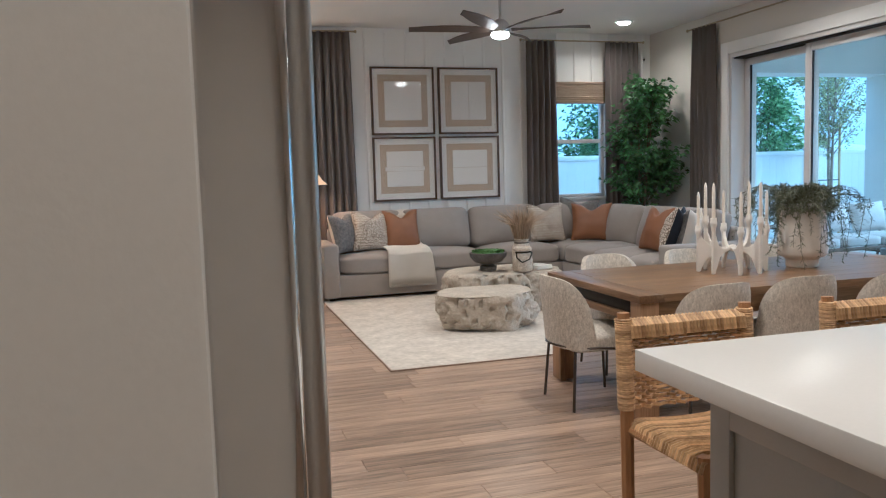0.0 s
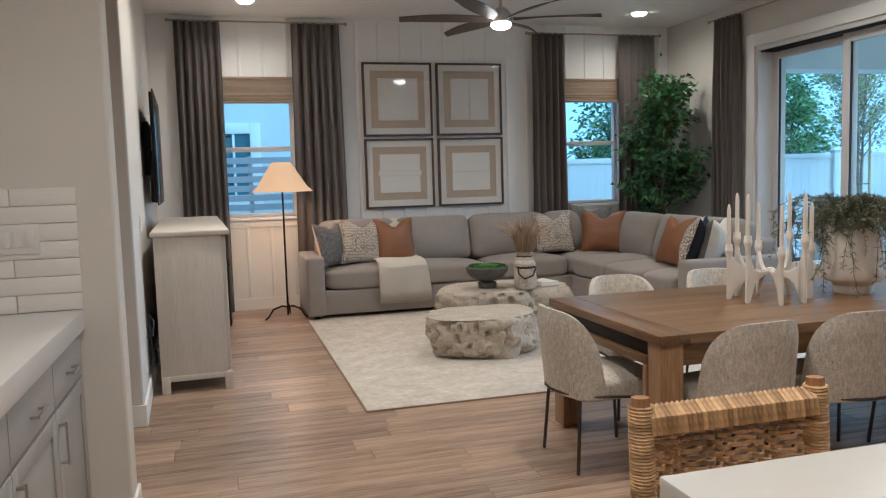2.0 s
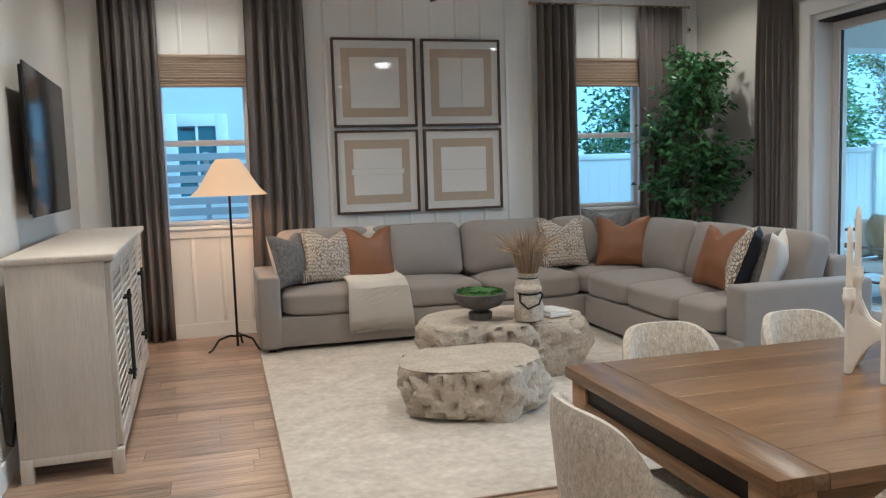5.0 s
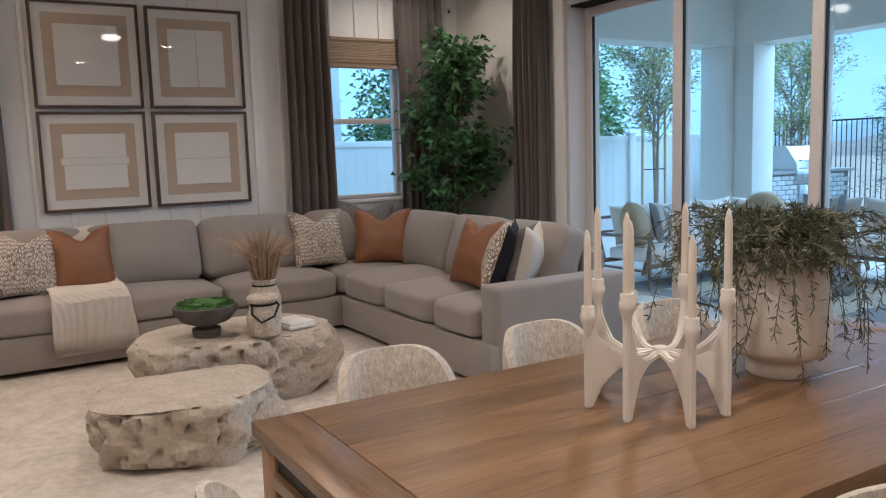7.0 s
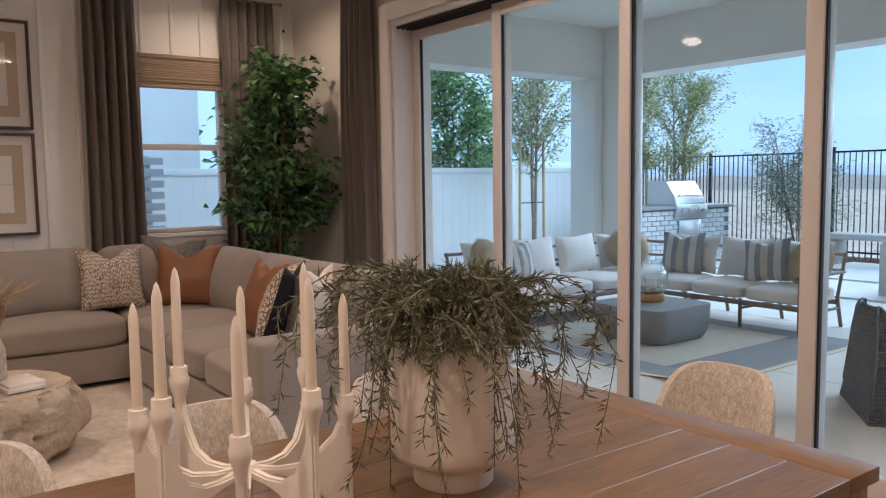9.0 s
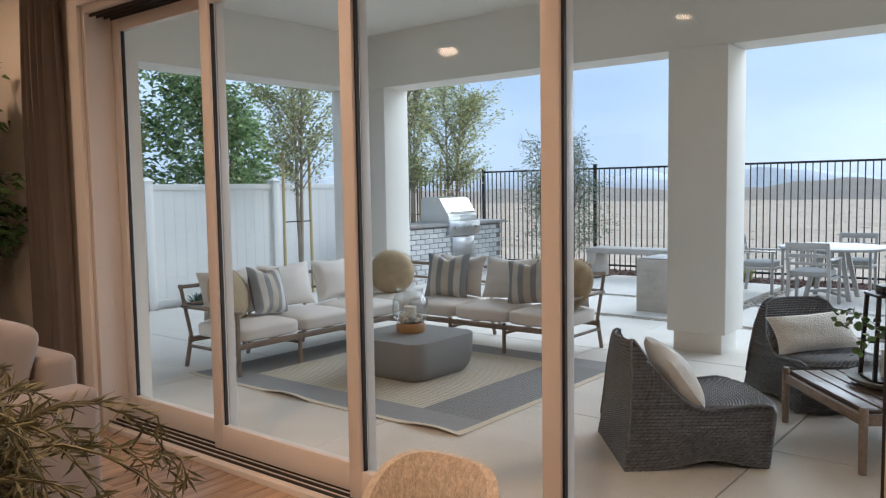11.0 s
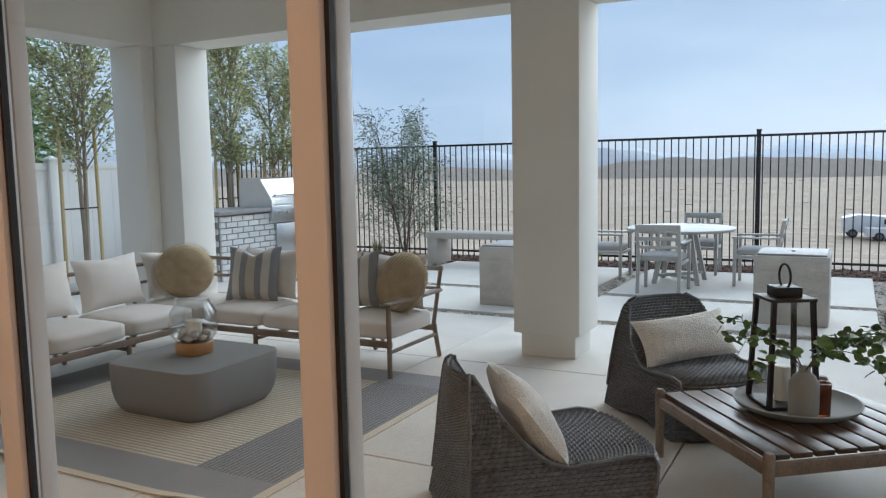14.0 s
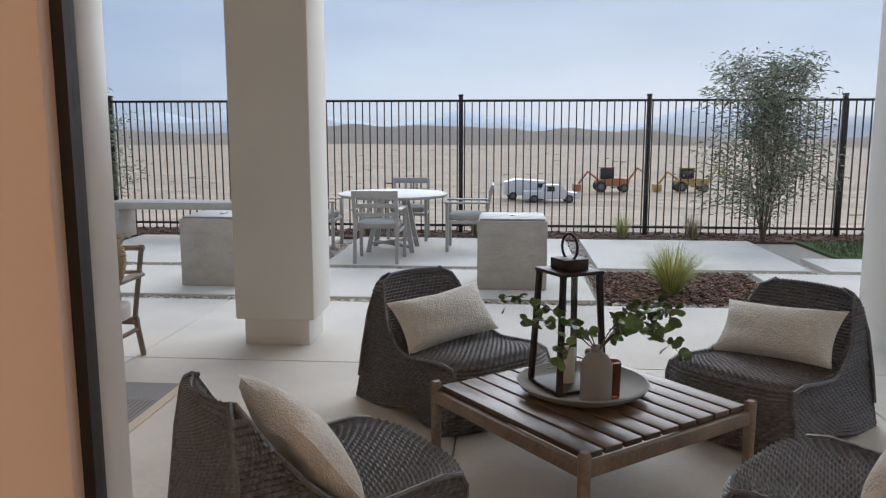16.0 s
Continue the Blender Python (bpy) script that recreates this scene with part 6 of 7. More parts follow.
def out_pillow(label, w, h, d, material, m, chop=0.06, seed=0):
    t = thing("outdoor_pillow", label, "pillow", "patio sofa pillows", at=m)
    part("cover", pillow(w, h, d, 14, chop, seed), material, t)


OT = 0.435
for k in range(3):
    out_pillow("plain off-white back pillow on the teak sofa", 0.69, 0.46, 0.22, OUTCUSHION, pose(8.26 + 0.70 * k, AY1 - 0.17, OT, -14, 0, 2), 0.05, k)
out_pillow("plain off-white back pillow in the sofa corner", 0.56, 0.44, 0.20, OUTCUSHION, pose(10.38, AY1 - 0.12, OT, -14, 0, -8), 0.05, 5)
for k in range(3):
    out_pillow("plain off-white back pillow on the teak sofa", 0.65, 0.46, 0.22, OUTCUSHION, pose(AX1 - 0.19, 7.30 + 0.655 * k, OT, -14, 0, -90), 0.05, 7 + k)


def round_pillow(m):
    t = thing("round_pillow", "round tan jute pillow with fringed rim", "pillow", "round jute pillows", at=m)
    bm = bmesh.new()
    prof = [(0.0, -0.10), (0.10, -0.098), (0.18, -0.08), (0.235, -0.045), (0.25, 0.0), (0.235, 0.045), (0.18, 0.08), (0.10, 0.098), (0.0, 0.10)]
    lathe(prof, 36, bm)
    bmesh.ops.rotate(bm, cent=(0, 0, 0), matrix=Matrix.Rotation(radians(90), 3, "X"), verts=bm.verts)
    bmesh.ops.translate(bm, vec=(0, 0, 0.25), verts=bm.verts)
    bmesh.ops.scale(bm, vec=(1.05, 1.25, 1.02), verts=bm.verts)
    part("cover", bm, JUTE, t)
    fr, rng = bmesh.new(), random.Random(3)
    for k in range(110):
        a = 6.283 * k / 110
        c, s = math.cos(a), math.sin(a)
        j = rng.uniform(-0.02, 0.02)
        tube([(0.258 * c, j * 0.3, 0.255 + 0.25 * s), (0.30 * c, j, max(0.005, 0.255 + 0.29 * s - 0.014))], 0.003, 4, fr)
    part("fringe", fr, JUTE, t, "loose jute fringe")


round_pillow(pose(8.12, 9.30, OT, -18, 0, 24))
round_pillow(pose(10.28, 9.32, OT, -18, 0, -42))
round_pillow(pose(10.40, 7.20, OT, -24, 8, -112))
out_pillow("grey and white striped pillow", 0.50, 0.48, 0.18, STRIPE, pose(8.52, 9.28, OT, -18, 6, 12), 0.2, 21)
out_pillow("grey and white striped pillow", 0.50, 0.50, 0.18, STRIPE, pose(10.36, 8.62, OT, -18, 0, -72), 0.25, 22)
out_pillow("grey and white striped pillow", 0.50, 0.48, 0.18, STRIPE, pose(10.38, 7.55, OT, -18, -6, -80), 0.2, 23)


def loft(rings, bm=None):
    bm = bm or bmesh.new()
    made = [[bm.verts.new(p) for p in r] for r in rings]
    for a, b in zip(made, made[1:]):
        for k in range(len(a)):
            bm.faces.new((a[k], a[(k + 1) % len(a)], b[(k + 1) % len(b)], b[k]))
    bm.faces.new(made[0][::-1])
    bm.faces.new(made[-1])
    return bm


ot = []
for z, s, r in ((0.0, 0.74, 0.14), (0.03, 0.80, 0.16), (0.08, 0.845, 0.17), (0.15, 0.87, 0.17), (0.325, 0.87, 0.15), (0.335, 0.862, 0.15)):
    ot.append([(x, y, z) for x, y in rounded(s, s, r, 8)])
tagged(part("concrete_table", loft(ot), CAST, at=pose(8.93, 7.87, 0.004)), "low grey cast-concrete coffee table with rounded corners", "coffee table")
JARGLASS = pane("jar_glass", (0.97, 0.98, 0.98), 0.10)
jar = thing("glass_candle_jar", "clear glass jar of stones with white candle, wooden base", "candle jar", at=pose(8.98, 7.92, 0.34))
part("base", lathe([(0.0, 0), (0.12, 0), (0.13, 0.02), (0.13, 0.07), (0.12, 0.085), (0.0, 0.085)], 32), HONEY, jar, "turned wooden base")
part("glass", lathe([(0.12, 0.086), (0.155, 0.13), (0.165, 0.20), (0.158, 0.29), (0.12, 0.345), (0.115, 0.375), (0.124, 0.384), (0.110, 0.384), (0.110, 0.345), (0.152, 0.288), (0.159, 0.20), (0.149, 0.132), (0.115, 0.088)], 36), JARGLASS, jar)
rng = random.Random(17)
for k in range(16):
    a, r = 6.283 * k / 11, 0.085 if k < 11 else 0.04
    bm = bmesh.new()
    bmesh.ops.create_icosphere(bm, subdivisions=2, radius=0.030)
    for v in bm.verts:
        v.co = Vector((v.co.x * 1.15, v.co.y, v.co.z * 0.8)) * (1 + 0.2 * noise.noise(v.co * 30 + Vector((k, 0, 0))))
    part("stone", bm, PEBBLE, jar, at=pose(r * math.cos(a), r * math.sin(a), 0.115 + 0.03 * (k % 2)))
part("candle", lathe([(0.0, 0.10), (0.055, 0.10), (0.055, 0.225), (0.045, 0.232), (0.0, 0.225)], 24), WAX, jar, "white pillar candle")

# ---- wicker lounge chairs ----
prof = [(-0.52, 0.0), (-0.50, 0.12), (-0.48, 0.30), (-0.465, 0.50), (-0.458, 0.575), (-0.452, 0.655), (-0.447, 0.693), (-0.434, 0.715), (-0.418, 0.708), (-0.402, 0.675), (-0.340, 0.575), (-0.255, 0.47), (-0.185, 0.40),
        (-0.12, 0.355), (-0.02, 0.335), (0.15, 0.345), (0.32, 0.36), (0.40, 0.345), (0.425, 0.30), (0.405, 0.18), (0.38, 0.0)]
wid = [0.390, 0.375, 0.358, 0.325, 0.300, 0.270, 0.235, 0.190, 0.190, 0.262, 0.298, 0.34, 0.348, 0.35, 0.355, 0.355, 0.35, 0.345, 0.345, 0.36, 0.375]
fine_p = []
for (a, b), (c, d), w0, w1 in zip(prof, prof[1:], wid, wid[1:]):
    steps = max(1, round(math.hypot(c - a, d - b) / 0.0095))
    for k in range(steps):
        f = k / steps
        fine_p.append((a + (c - a) * f, b + (d - b) * f, w0 + (w1 - w0) * f))
fine_p.append((*prof[-1], wid[-1]))
wick = thing("wicker_chair", "dark grey woven wicker armless lounge chair", "chair", "wicker chairs round the slat table", at=pose(8.36, 5.07, 0, 0, 0, 219))
bm, NU = bmesh.new(), 36
g = []
for i, (y, z, w) in enumerate(fine_p):
    p0, p1 = fine_p[max(0, i - 1)], fine_p[min(len(fine_p) - 1, i + 1)]
    n_ = Vector((0, -(p1[1] - p0[1]), p1[0] - p0[0])).normalized()
    line = []
    for j in range(NU + 1):
        u = 2 * j / NU - 1
        bow = 0.05 * (1 - u * u) if 0.36 < z and y < -0.17 else 0.0
        lift = 0 if j in (0, NU) else -0.009 if i % 2 else 0.006 if (i // 2 + j) % 2 else -0.003
        w_ = 0.96 * w
        v = Vector((u * w_, y - (0.07 * u ** 4 if y > 0.2 else 0.07 * u ** 4 * max(0, y + 0.1) / 0.3) - bow * (z - 0.36) / 0.38, z + (0.010 * (1 - u * u) if 0.3 < z < 0.38 and -0.25 < y < 0.35 else 0)))
        line.append(bm.verts.new(v + n_ * lift))
    g.append(line)
for a, b in zip(g, g[1:]):
    for j in range(NU):
        bm.faces.new((a[j], a[j + 1], b[j + 1], b[j]))
bmesh.ops.recalc_face_normals(bm, faces=bm.faces)
part("woven_shell", bm, WICKER, wick, smooth=False)


def on_line(line, z):
    for (y0, z0), (y1, z1) in zip(line, line[1:]):
        if z0 <= z <= z1:
            return y0 + (y1 - y0) * (z - z0) / max(1e-6, z1 - z0)
    return line[-1][0]


OUTER, INNER, FRONT = prof[:7], [(-0.11, 0.345), (-0.185, 0.40), (-0.255, 0.47), (-0.340, 0.575), (-0.412, 0.693)], [(0.31, 0.0), (0.335, 0.18), (0.355, 0.30), (0.34, 0.35)]
for sx in (-1, 1):
    bm = bmesh.new()
    for z0, z1, nz, nc, right in ((0.0, 0.345, 36, 46, FRONT), (0.345, 0.686, 34, 16, INNER)):
        cols = []
        for r in range(nz + 1):
            z = z0 + (z1 - z0) * r / nz
            ya, yb = on_line(OUTER, z), on_line(right, z)
            w = 0.372 - 0.084 * min(1, z / 0.57) - 0.052 * (max(0, z - 0.57) / 0.115) ** 2
            line = []
            for c in range(nc + 1):
                y = ya + (yb - ya) * c / nc
                arch = 0.06 * math.exp(-((y + 0.02) / 0.2) ** 2) * max(0, 1 - z / 0.2)
                line.append(bm.verts.new((sx * (w + 0.004 + (-0.009 if r % 2 else 0.006 if (r // 2 + c) % 2 else -0.003)), y, z + arch)))
            cols.append(line)
        for p, q in zip(cols, cols[1:]):
            for c in range(nc):
                bm.faces.new((p[c], p[c + 1], q[c + 1], q[c]))
    bmesh.ops.recalc_face_normals(bm, faces=bm.faces)
    ob = part("woven_side", bm, WICKER, wick, smooth=False)
    ob.modifiers.new("thick", "SOLIDIFY").thickness = 0.012
    edge = [(sx * (0.96 * w + 0.003), y - 0.07 * min(1, max(0, y + 0.1) / 0.3), z + 0.002) for (y, z), w in zip(prof[1:-1], wid[1:-1])]
    part("edge_braid", tube(edge, 0.010, 6), WICKER, wick)
WPOSE = [(8.36, 5.07, 219), (9.97, 4.70, 133), (9.76, 3.12, 44), (8.30, 3.22, -40)]
for x, y, rz in WPOSE[1:]:
    copy_thing(wick, pose(x, y, 0, 0, 0, rz))
for x, y, rz in WPOSE:
    t = thing("lumbar_pillow", "ivory faux-fur lumbar pillow on a wicker chair", "pillow", "fur lumbar pillows", at=pose(x, y, 0, 0, 0, rz) @ pose(0, -0.045, 0.362, 36, 4, 0))
    part("cover", pillow(0.66, 0.32, 0.19, 18, 0.04, x), FUR, t)

# ---- slatted coffee table with tray ----
ct = thing("slat_table", "square dark slatted wood outdoor coffee table", "coffee table", at=pose(9.16, 4.08, 0, 0, 0, 38.5))
CH = 0.495
for sx in (-1, 1):
    for sy in (-1, 1):
        part("leg", tube([(sx * CH, sy * CH, 0), (sx * CH, sy * CH, 0.365), (sx * CH, sy * CH, 0.378)], [0.022, 0.026, 0.018], 12), TEAK, ct)
    part("frame_rail", box(sx * CH - 0.014, -CH, 0.275, sx * CH + 0.014, CH, 0.335, 0.004), TEAK, ct)
    part("frame_rail", box(-CH, sx * CH - 0.014, 0.275, CH, sx * CH + 0.014, 0.335, 0.004), TEAK, ct)
for k in range(9):
    y = -0.43 + 0.1075 * k
    part("slat", box(-CH + 0.016, y - 0.046, 0.335, CH - 0.016, y + 0.046, 0.360, 0.004), SLATWOOD, ct)
TZ = 0.361
tray = tagged(part("round_tray", lathe([(0.0, 0.0), (0.22, 0.0), (0.285, 0.03), (0.30, 0.052), (0.288, 0.056), (0.27, 0.036), (0.21, 0.016), (0.0, 0.014)], 56), TRAYGREY, at=pose(9.20, 4.10, TZ)), "round grey concrete tray on the slat table", "tray")
lan = thing("lantern", "tapered black metal and glass lantern with ring handle", "lantern", at=pose(9.23, 4.17, TZ + 0.017, 0, 0, 30))
B, T_, H_ = 0.118, 0.096, 0.53
for sx in (-1, 1):
    for sy in (-1, 1):
        bm = bmesh.new()
        w = 0.011
        lo = [(sx * B + a * w, sy * B + b * w, 0.015) for a, b in ((-1, -1), (1, -1), (1, 1), (-1, 1))]
        hi = [(sx * T_ + a * w, sy * T_ + b * w, H_) for a, b in ((-1, -1), (1, -1), (1, 1), (-1, 1))]
        part("post", loft([lo, hi], bm), BLACK, lan)
part("base", box(-B - 0.012, -B - 0.012, 0, B + 0.012, B + 0.012, 0.018, 0.003), BLACK, lan)
part("top_plate", box(-T_ - 0.016, -T_ - 0.016, H_, T_ + 0.016, T_ + 0.016, H_ + 0.016, 0.003), BLACK, lan)
part("chimney", box(-0.062, -0.062, H_ + 0.016, 0.062, 0.062, H_ + 0.066, 0.004), BLACK, lan)
part("ring_handle", tube(arc(0, 0, H_ + 0.115, 0.06, -60, 240, 20, "y"), 0.006, 8), BLACK, lan)
for sx, sy in ((1, 0), (-1, 0), (0, 1), (0, -1)):
    bm = bmesh.new()
    if sx:
        q = [(sx * B, -B, 0.02), (sx * B, B, 0.02), (sx * T_, T_, H_), (sx * T_, -T_, H_)]
    else:
        q = [(-B, sy * B, 0.02), (B, sy * B, 0.02), (T_, sy * T_, H_), (-T_, sy * T_, H_)]
    bm.faces.new([bm.verts.new(p) for p in q])
    part("glass_side", bm, CLEAR, lan, smooth=False)
part("candle", lathe([(0.0, 0.019), (0.038, 0.019), (0.038, 0.19), (0.03, 0.195), (0.0, 0.19)], 20), WAX, lan, "white pillar candle")
bot = thing("leafy_vase", "matte grey bottle vase with leafy green branches", "vase", at=pose(9.02, 4.06, TZ + 0.016))
part("bottle", lathe([(0.0, 0), (0.062, 0), (0.068, 0.01), (0.068, 0.17), (0.05, 0.205), (0.026, 0.225), (0.026, 0.25), (0.020, 0.25), (0.018, 0.22), (0.0, 0.2)], 28), VASEGREY, bot)
sb, lb, rng = bmesh.new(), bmesh.new(), random.Random(9)
pts = []
for k in range(9):
    a = radians([150, 120, 200, 255, 275, 295, 310, 240, 60][k]) + rng.uniform(-0.15, 0.15)
    ln = rng.uniform(0.28, 0.48)
    line = [Vector((math.cos(a) * ln * u, math.sin(a) * ln * u, 0.22 + 0.20 * math.sin(2.0 * u) - 0.16 * u * u * (k % 3 == 0) + 0.05 * noise.noise((u * 2, k, 0)))) for u in (0, 0.15, 0.3, 0.45, 0.6, 0.75, 0.9, 1.0)]
    tube(line, [0.003, 0.003, 0.0026, 0.0024, 0.002, 0.0018, 0.0015, 0.001], 5, sb)
    for i in range(2, 8):
        for _ in range(4):
            pts.append((line[i] + Vector((rng.gauss(0, 0.012), rng.gauss(0, 0.012), rng.gauss(0, 0.012))), Vector((rng.gauss(0, 1), rng.gauss(0, 1), rng.uniform(-0.4, 0.7)))))
leaves(lb, pts, 0.050, 0.040, rng, droop=0.2, rounded_=True)
part("twigs", sb, BARK, bot)
part("foliage", lb, SPRIG, bot, "small round green leaves", smooth=False)
AMBER = mat("amber_glass", (0.22, 0.05, 0.012), 0.1, vary=0.05, bump=0.0)
AMBER.node_tree.nodes["Principled BSDF"].inputs["Transmission Weight"].default_value = 0.6
tagged(part("amber_tumbler", lathe([(0.0, 0), (0.035, 0), (0.038, 0.16), (0.034, 0.16), (0.031, 0.01), (0.0, 0.01)], 24), AMBER, at=pose(9.10, 3.98, TZ + 0.016)), "amber glass tumbler on the round tray", "tumbler")

# ---- yard: blocks, bench, dining set ----


def fire_block(x, y, label):
    t = thing("concrete_block", label, "fire pedestal", "concrete pedestals", at=pose(x, y, -0.012))
    part("body", box(-0.34, -0.34, 0.0, 0.34, 0.34, 0.68, 0.012), BLOCK, t)
    part("lid", box(-0.315, -0.315, 0.681, 0.315, 0.315, 0.70, 0.004), STONETOP, t, "inset pale lid")
    part("lid_handle", box(-0.06, -0.02, 0.70, 0.06, 0.02, 0.712, 0.004), ALU, t)


fire_block(13.58, 7.38, "square board-marked concrete pedestal with inset lid")
fire_block(13.62, 4.40, "square board-marked concrete pedestal with inset lid")
bench = thing("concrete_bench", "long pale concrete bench on slab legs", "bench")
part("seat", box(16.45, 7.7, 0.42, 17.0, 10.2, 0.52, 0.01), BLOCK, bench)
part("leg", box(16.47, 10.0, -0.012, 16.98, 10.19, 0.42, 0.01), BLOCK, bench)
part("leg", box(16.47, 7.71, -0.012, 16.98, 7.9, 0.42, 0.01), BLOCK, bench)

dt = thing("patio_dining_table", "round grey patio table with crossed legs", "table", at=pose(15.85, 5.94, -0.012))
part("tabletop", lathe([(0.0, 0.70), (0.69, 0.70), (0.71, 0.715), (0.71, 0.735), (0.69, 0.745), (0.0, 0.745)], 48), ALU, dt)
for k in range(4):
    a = radians(45 + 90 * k)
    c, s = math.cos(a), math.sin(a)
    part("leg", loft([[(c * r + dx, s * r + dy, z) for dx, dy in ((-0.03, -0.03), (0.03, -0.03), (0.03, 0.03), (-0.03, 0.03))] for r, z in ((0.40, 0.0), (0.22, 0.70))]), ALU, dt)
part("foot_rail", box(-0.40, -0.025, 0.05, 0.40, 0.025, 0.09, 0.004), ALU, dt, at=pose(0, 0, 0, 0, 0, 45))
part("foot_rail", box(-0.40, -0.025, 0.091, 0.40, 0.025, 0.13, 0.004), ALU, dt, at=pose(0, 0, 0, 0, 0, 135))
pc = thing("patio_armchair", "grey metal patio armchair with seat cushion", "chair", "patio dining chairs", at=pose(14.98, 5.98, -0.012, 0, 0, -90))
for sx in (-1, 1):
    part("front_leg", box(sx * 0.27 - 0.02, 0.22, 0.0, sx * 0.27 + 0.02, 0.26, 0.62, 0.004), ALU, pc)
    part("back_leg", loft([[(sx * 0.25 + dx, y + dy, z) for dx, dy in ((-0.02, -0.02), (0.02, -0.02), (0.02, 0.02), (-0.02, 0.02))] for y, z in ((-0.30, 0.0), (-0.25, 0.42), (-0.34, 0.86))]), ALU, pc)
    part("armrest", box(sx * 0.27 - 0.03, -0.30, 0.62, sx * 0.27 + 0.03, 0.28, 0.645, 0.006), ALU, pc)
    part("side_rail", box(sx * 0.26 - 0.015, -0.25, 0.36, sx * 0.26 + 0.015, 0.24, 0.40, 0.004), ALU, pc)
for z0, z1, y in ((0.78, 0.86, -0.335), (0.66, 0.71, -0.305), (0.56, 0.60, -0.285)):
    part("back_slat", box(-0.25, y - 0.012, z0, 0.25, y + 0.012, z1, 0.004), ALU, pc)
for k in range(3):
    part("back_spindle", box(-0.10 + 0.08 * k, -0.30, 0.60, -0.06 + 0.08 * k, -0.285, 0.78, 0.003), ALU, pc)
part("front_rail", box(-0.25, 0.225, 0.36, 0.25, 0.255, 0.40, 0.004), ALU, pc)
part("seat_cushion", puffed(0.50, 0.48, 0.09, 6, 0.15, 0.3), SEATGREY, pc, at=pose(0, -0.01, 0.40))
for x, y, rz in ((15.95, 4.98, 0), (15.95, 6.95, 180), (16.85, 5.86, 90)):
    copy_thing(pc, pose(x, y, -0.012, 0, 0, rz))

# ---- grill island ----
gi = thing("grill_island", "white brick outdoor grill island with stone counter", "grill island")
GX0, GX1, GY0, GY1, GT = 13.55, 16.4, 12.0, 12.75, 1.02
part("core", box(GX0 + 0.03, GY0 + 0.03, -0.05, GX1 - 0.03, GY1, GT - 0.06, 0), MORTAR, gi, "grey mortar core")
part("counter", box(GX0 - 0.04, GY0 - 0.05, GT - 0.06, GX1 + 0.05, GY1 + 0.03, GT, 0.008), STONETOP, gi)
bl, bh = 0.24, 0.088
bmesh_brick = mesh_of(box(-bl / 2 + 0.008, -0.018, 0.006, bl / 2 - 0.008, 0.018, bh - 0.006, 0.006, 1), "brick", BRICK)
half_brick = mesh_of(box(-bl / 4 + 0.008, -0.018, 0.006, bl / 4 - 0.008, 0.018, bh - 0.006, 0.006, 1), "brick", BRICK)
for r in range(11):
    x = GX0 + 0.02 + (0.5 * bl if r % 2 else 0)
    while x + bl <= GX1 - 0.01:
        ob = new("brick", bmesh_brick)
        ob.parent, ob.location = gi, (x + bl / 2, GY0 + 0.018, -0.03 + r * bh)
        x += bl
    if r % 2:
        for xx in (GX0 + 0.02 + bl / 4, GX1 - 0.02 - bl / 4):
            ob = new("brick", half_brick)
            ob.parent, ob.location = gi, (xx, GY0 + 0.018, -0.03 + r * bh)
    for k in range(3):
        y = GY0 + 0.045 + (0.5 * bl if r % 2 else 0) + k * bl
        if y + bl < GY1:
            for xx in (GX0 + 0.018, GX1 - 0.018):
                ob = new("brick", bmesh_brick)
                ob.parent, ob.matrix_basis = gi, pose(xx, y + bl / 2, -0.03 + r * bh, 0, 0, 90)
grill = thing("gas_grill", "stainless steel gas grill head with hood", "grill")
QX0, QX1 = 14.68, 15.54
sec = [(GY0 - 0.03, GT), (GY0 - 0.03, GT + 0.10), (GY0 + 0.02, GT + 0.20), (GY0 + 0.18, GT + 0.43), (GY0 + 0.24, GT + 0.46), (GY0 + 0.58, GT + 0.46), (GY0 + 0.62, GT + 0.42), (GY0 + 0.64, GT)]
bm = loft([[(x, y, z) for y, z in sec] for x in (QX0, QX1)])
bmesh.ops.recalc_face_normals(bm, faces=bm.faces)
bmesh.ops.bevel(bm, geom=[e for e in bm.edges if e.calc_face_angle(0) > 0.4], offset=0.012, segments=2, affect="EDGES")
part("hood", bm, STAINLESS, grill)
part("hood_handle", tube([(QX0 + 0.10, GY0 - 0.03, GT + 0.19), (QX1 - 0.10, GY0 - 0.03, GT + 0.19)], 0.016, 10), CHROME, grill)
for x in (QX0 + 0.14, QX1 - 0.14):
    part("handle_post", tube([(x, GY0 + 0.03, GT + 0.19), (x, GY0 - 0.03, GT + 0.19)], 0.012, 8), CHROME, grill)
part("control_panel", box(QX0 - 0.03, GY0 - 0.07, GT - 0.22, QX1 + 0.03, GY0 + 0.02, GT + 0.02, 0.008), STAINLESS, grill)
for k in range(4):
    bm = lathe([(0.0, 0.0), (0.032, 0.0), (0.028, 0.035), (0.0, 0.035)], 16)
    part("knob", bm, CHROME, grill, at=pose(QX0 + 0.13 + 0.20 * k, GY0 - 0.07, GT - 0.09, 90, 0, 0))
part("access_door", box(QX0 + 0.10, GY0 - 0.035, 0.28, QX1 - 0.10, GY0 - 0.001, GT - 0.27, 0.006), STAINLESS, grill)
part("door_handle", tube([(QX1 - 0.18, GY0 - 0.06, 0.40), (QX1 - 0.18, GY0 - 0.06, 0.66)], 0.010, 8), CHROME, grill)

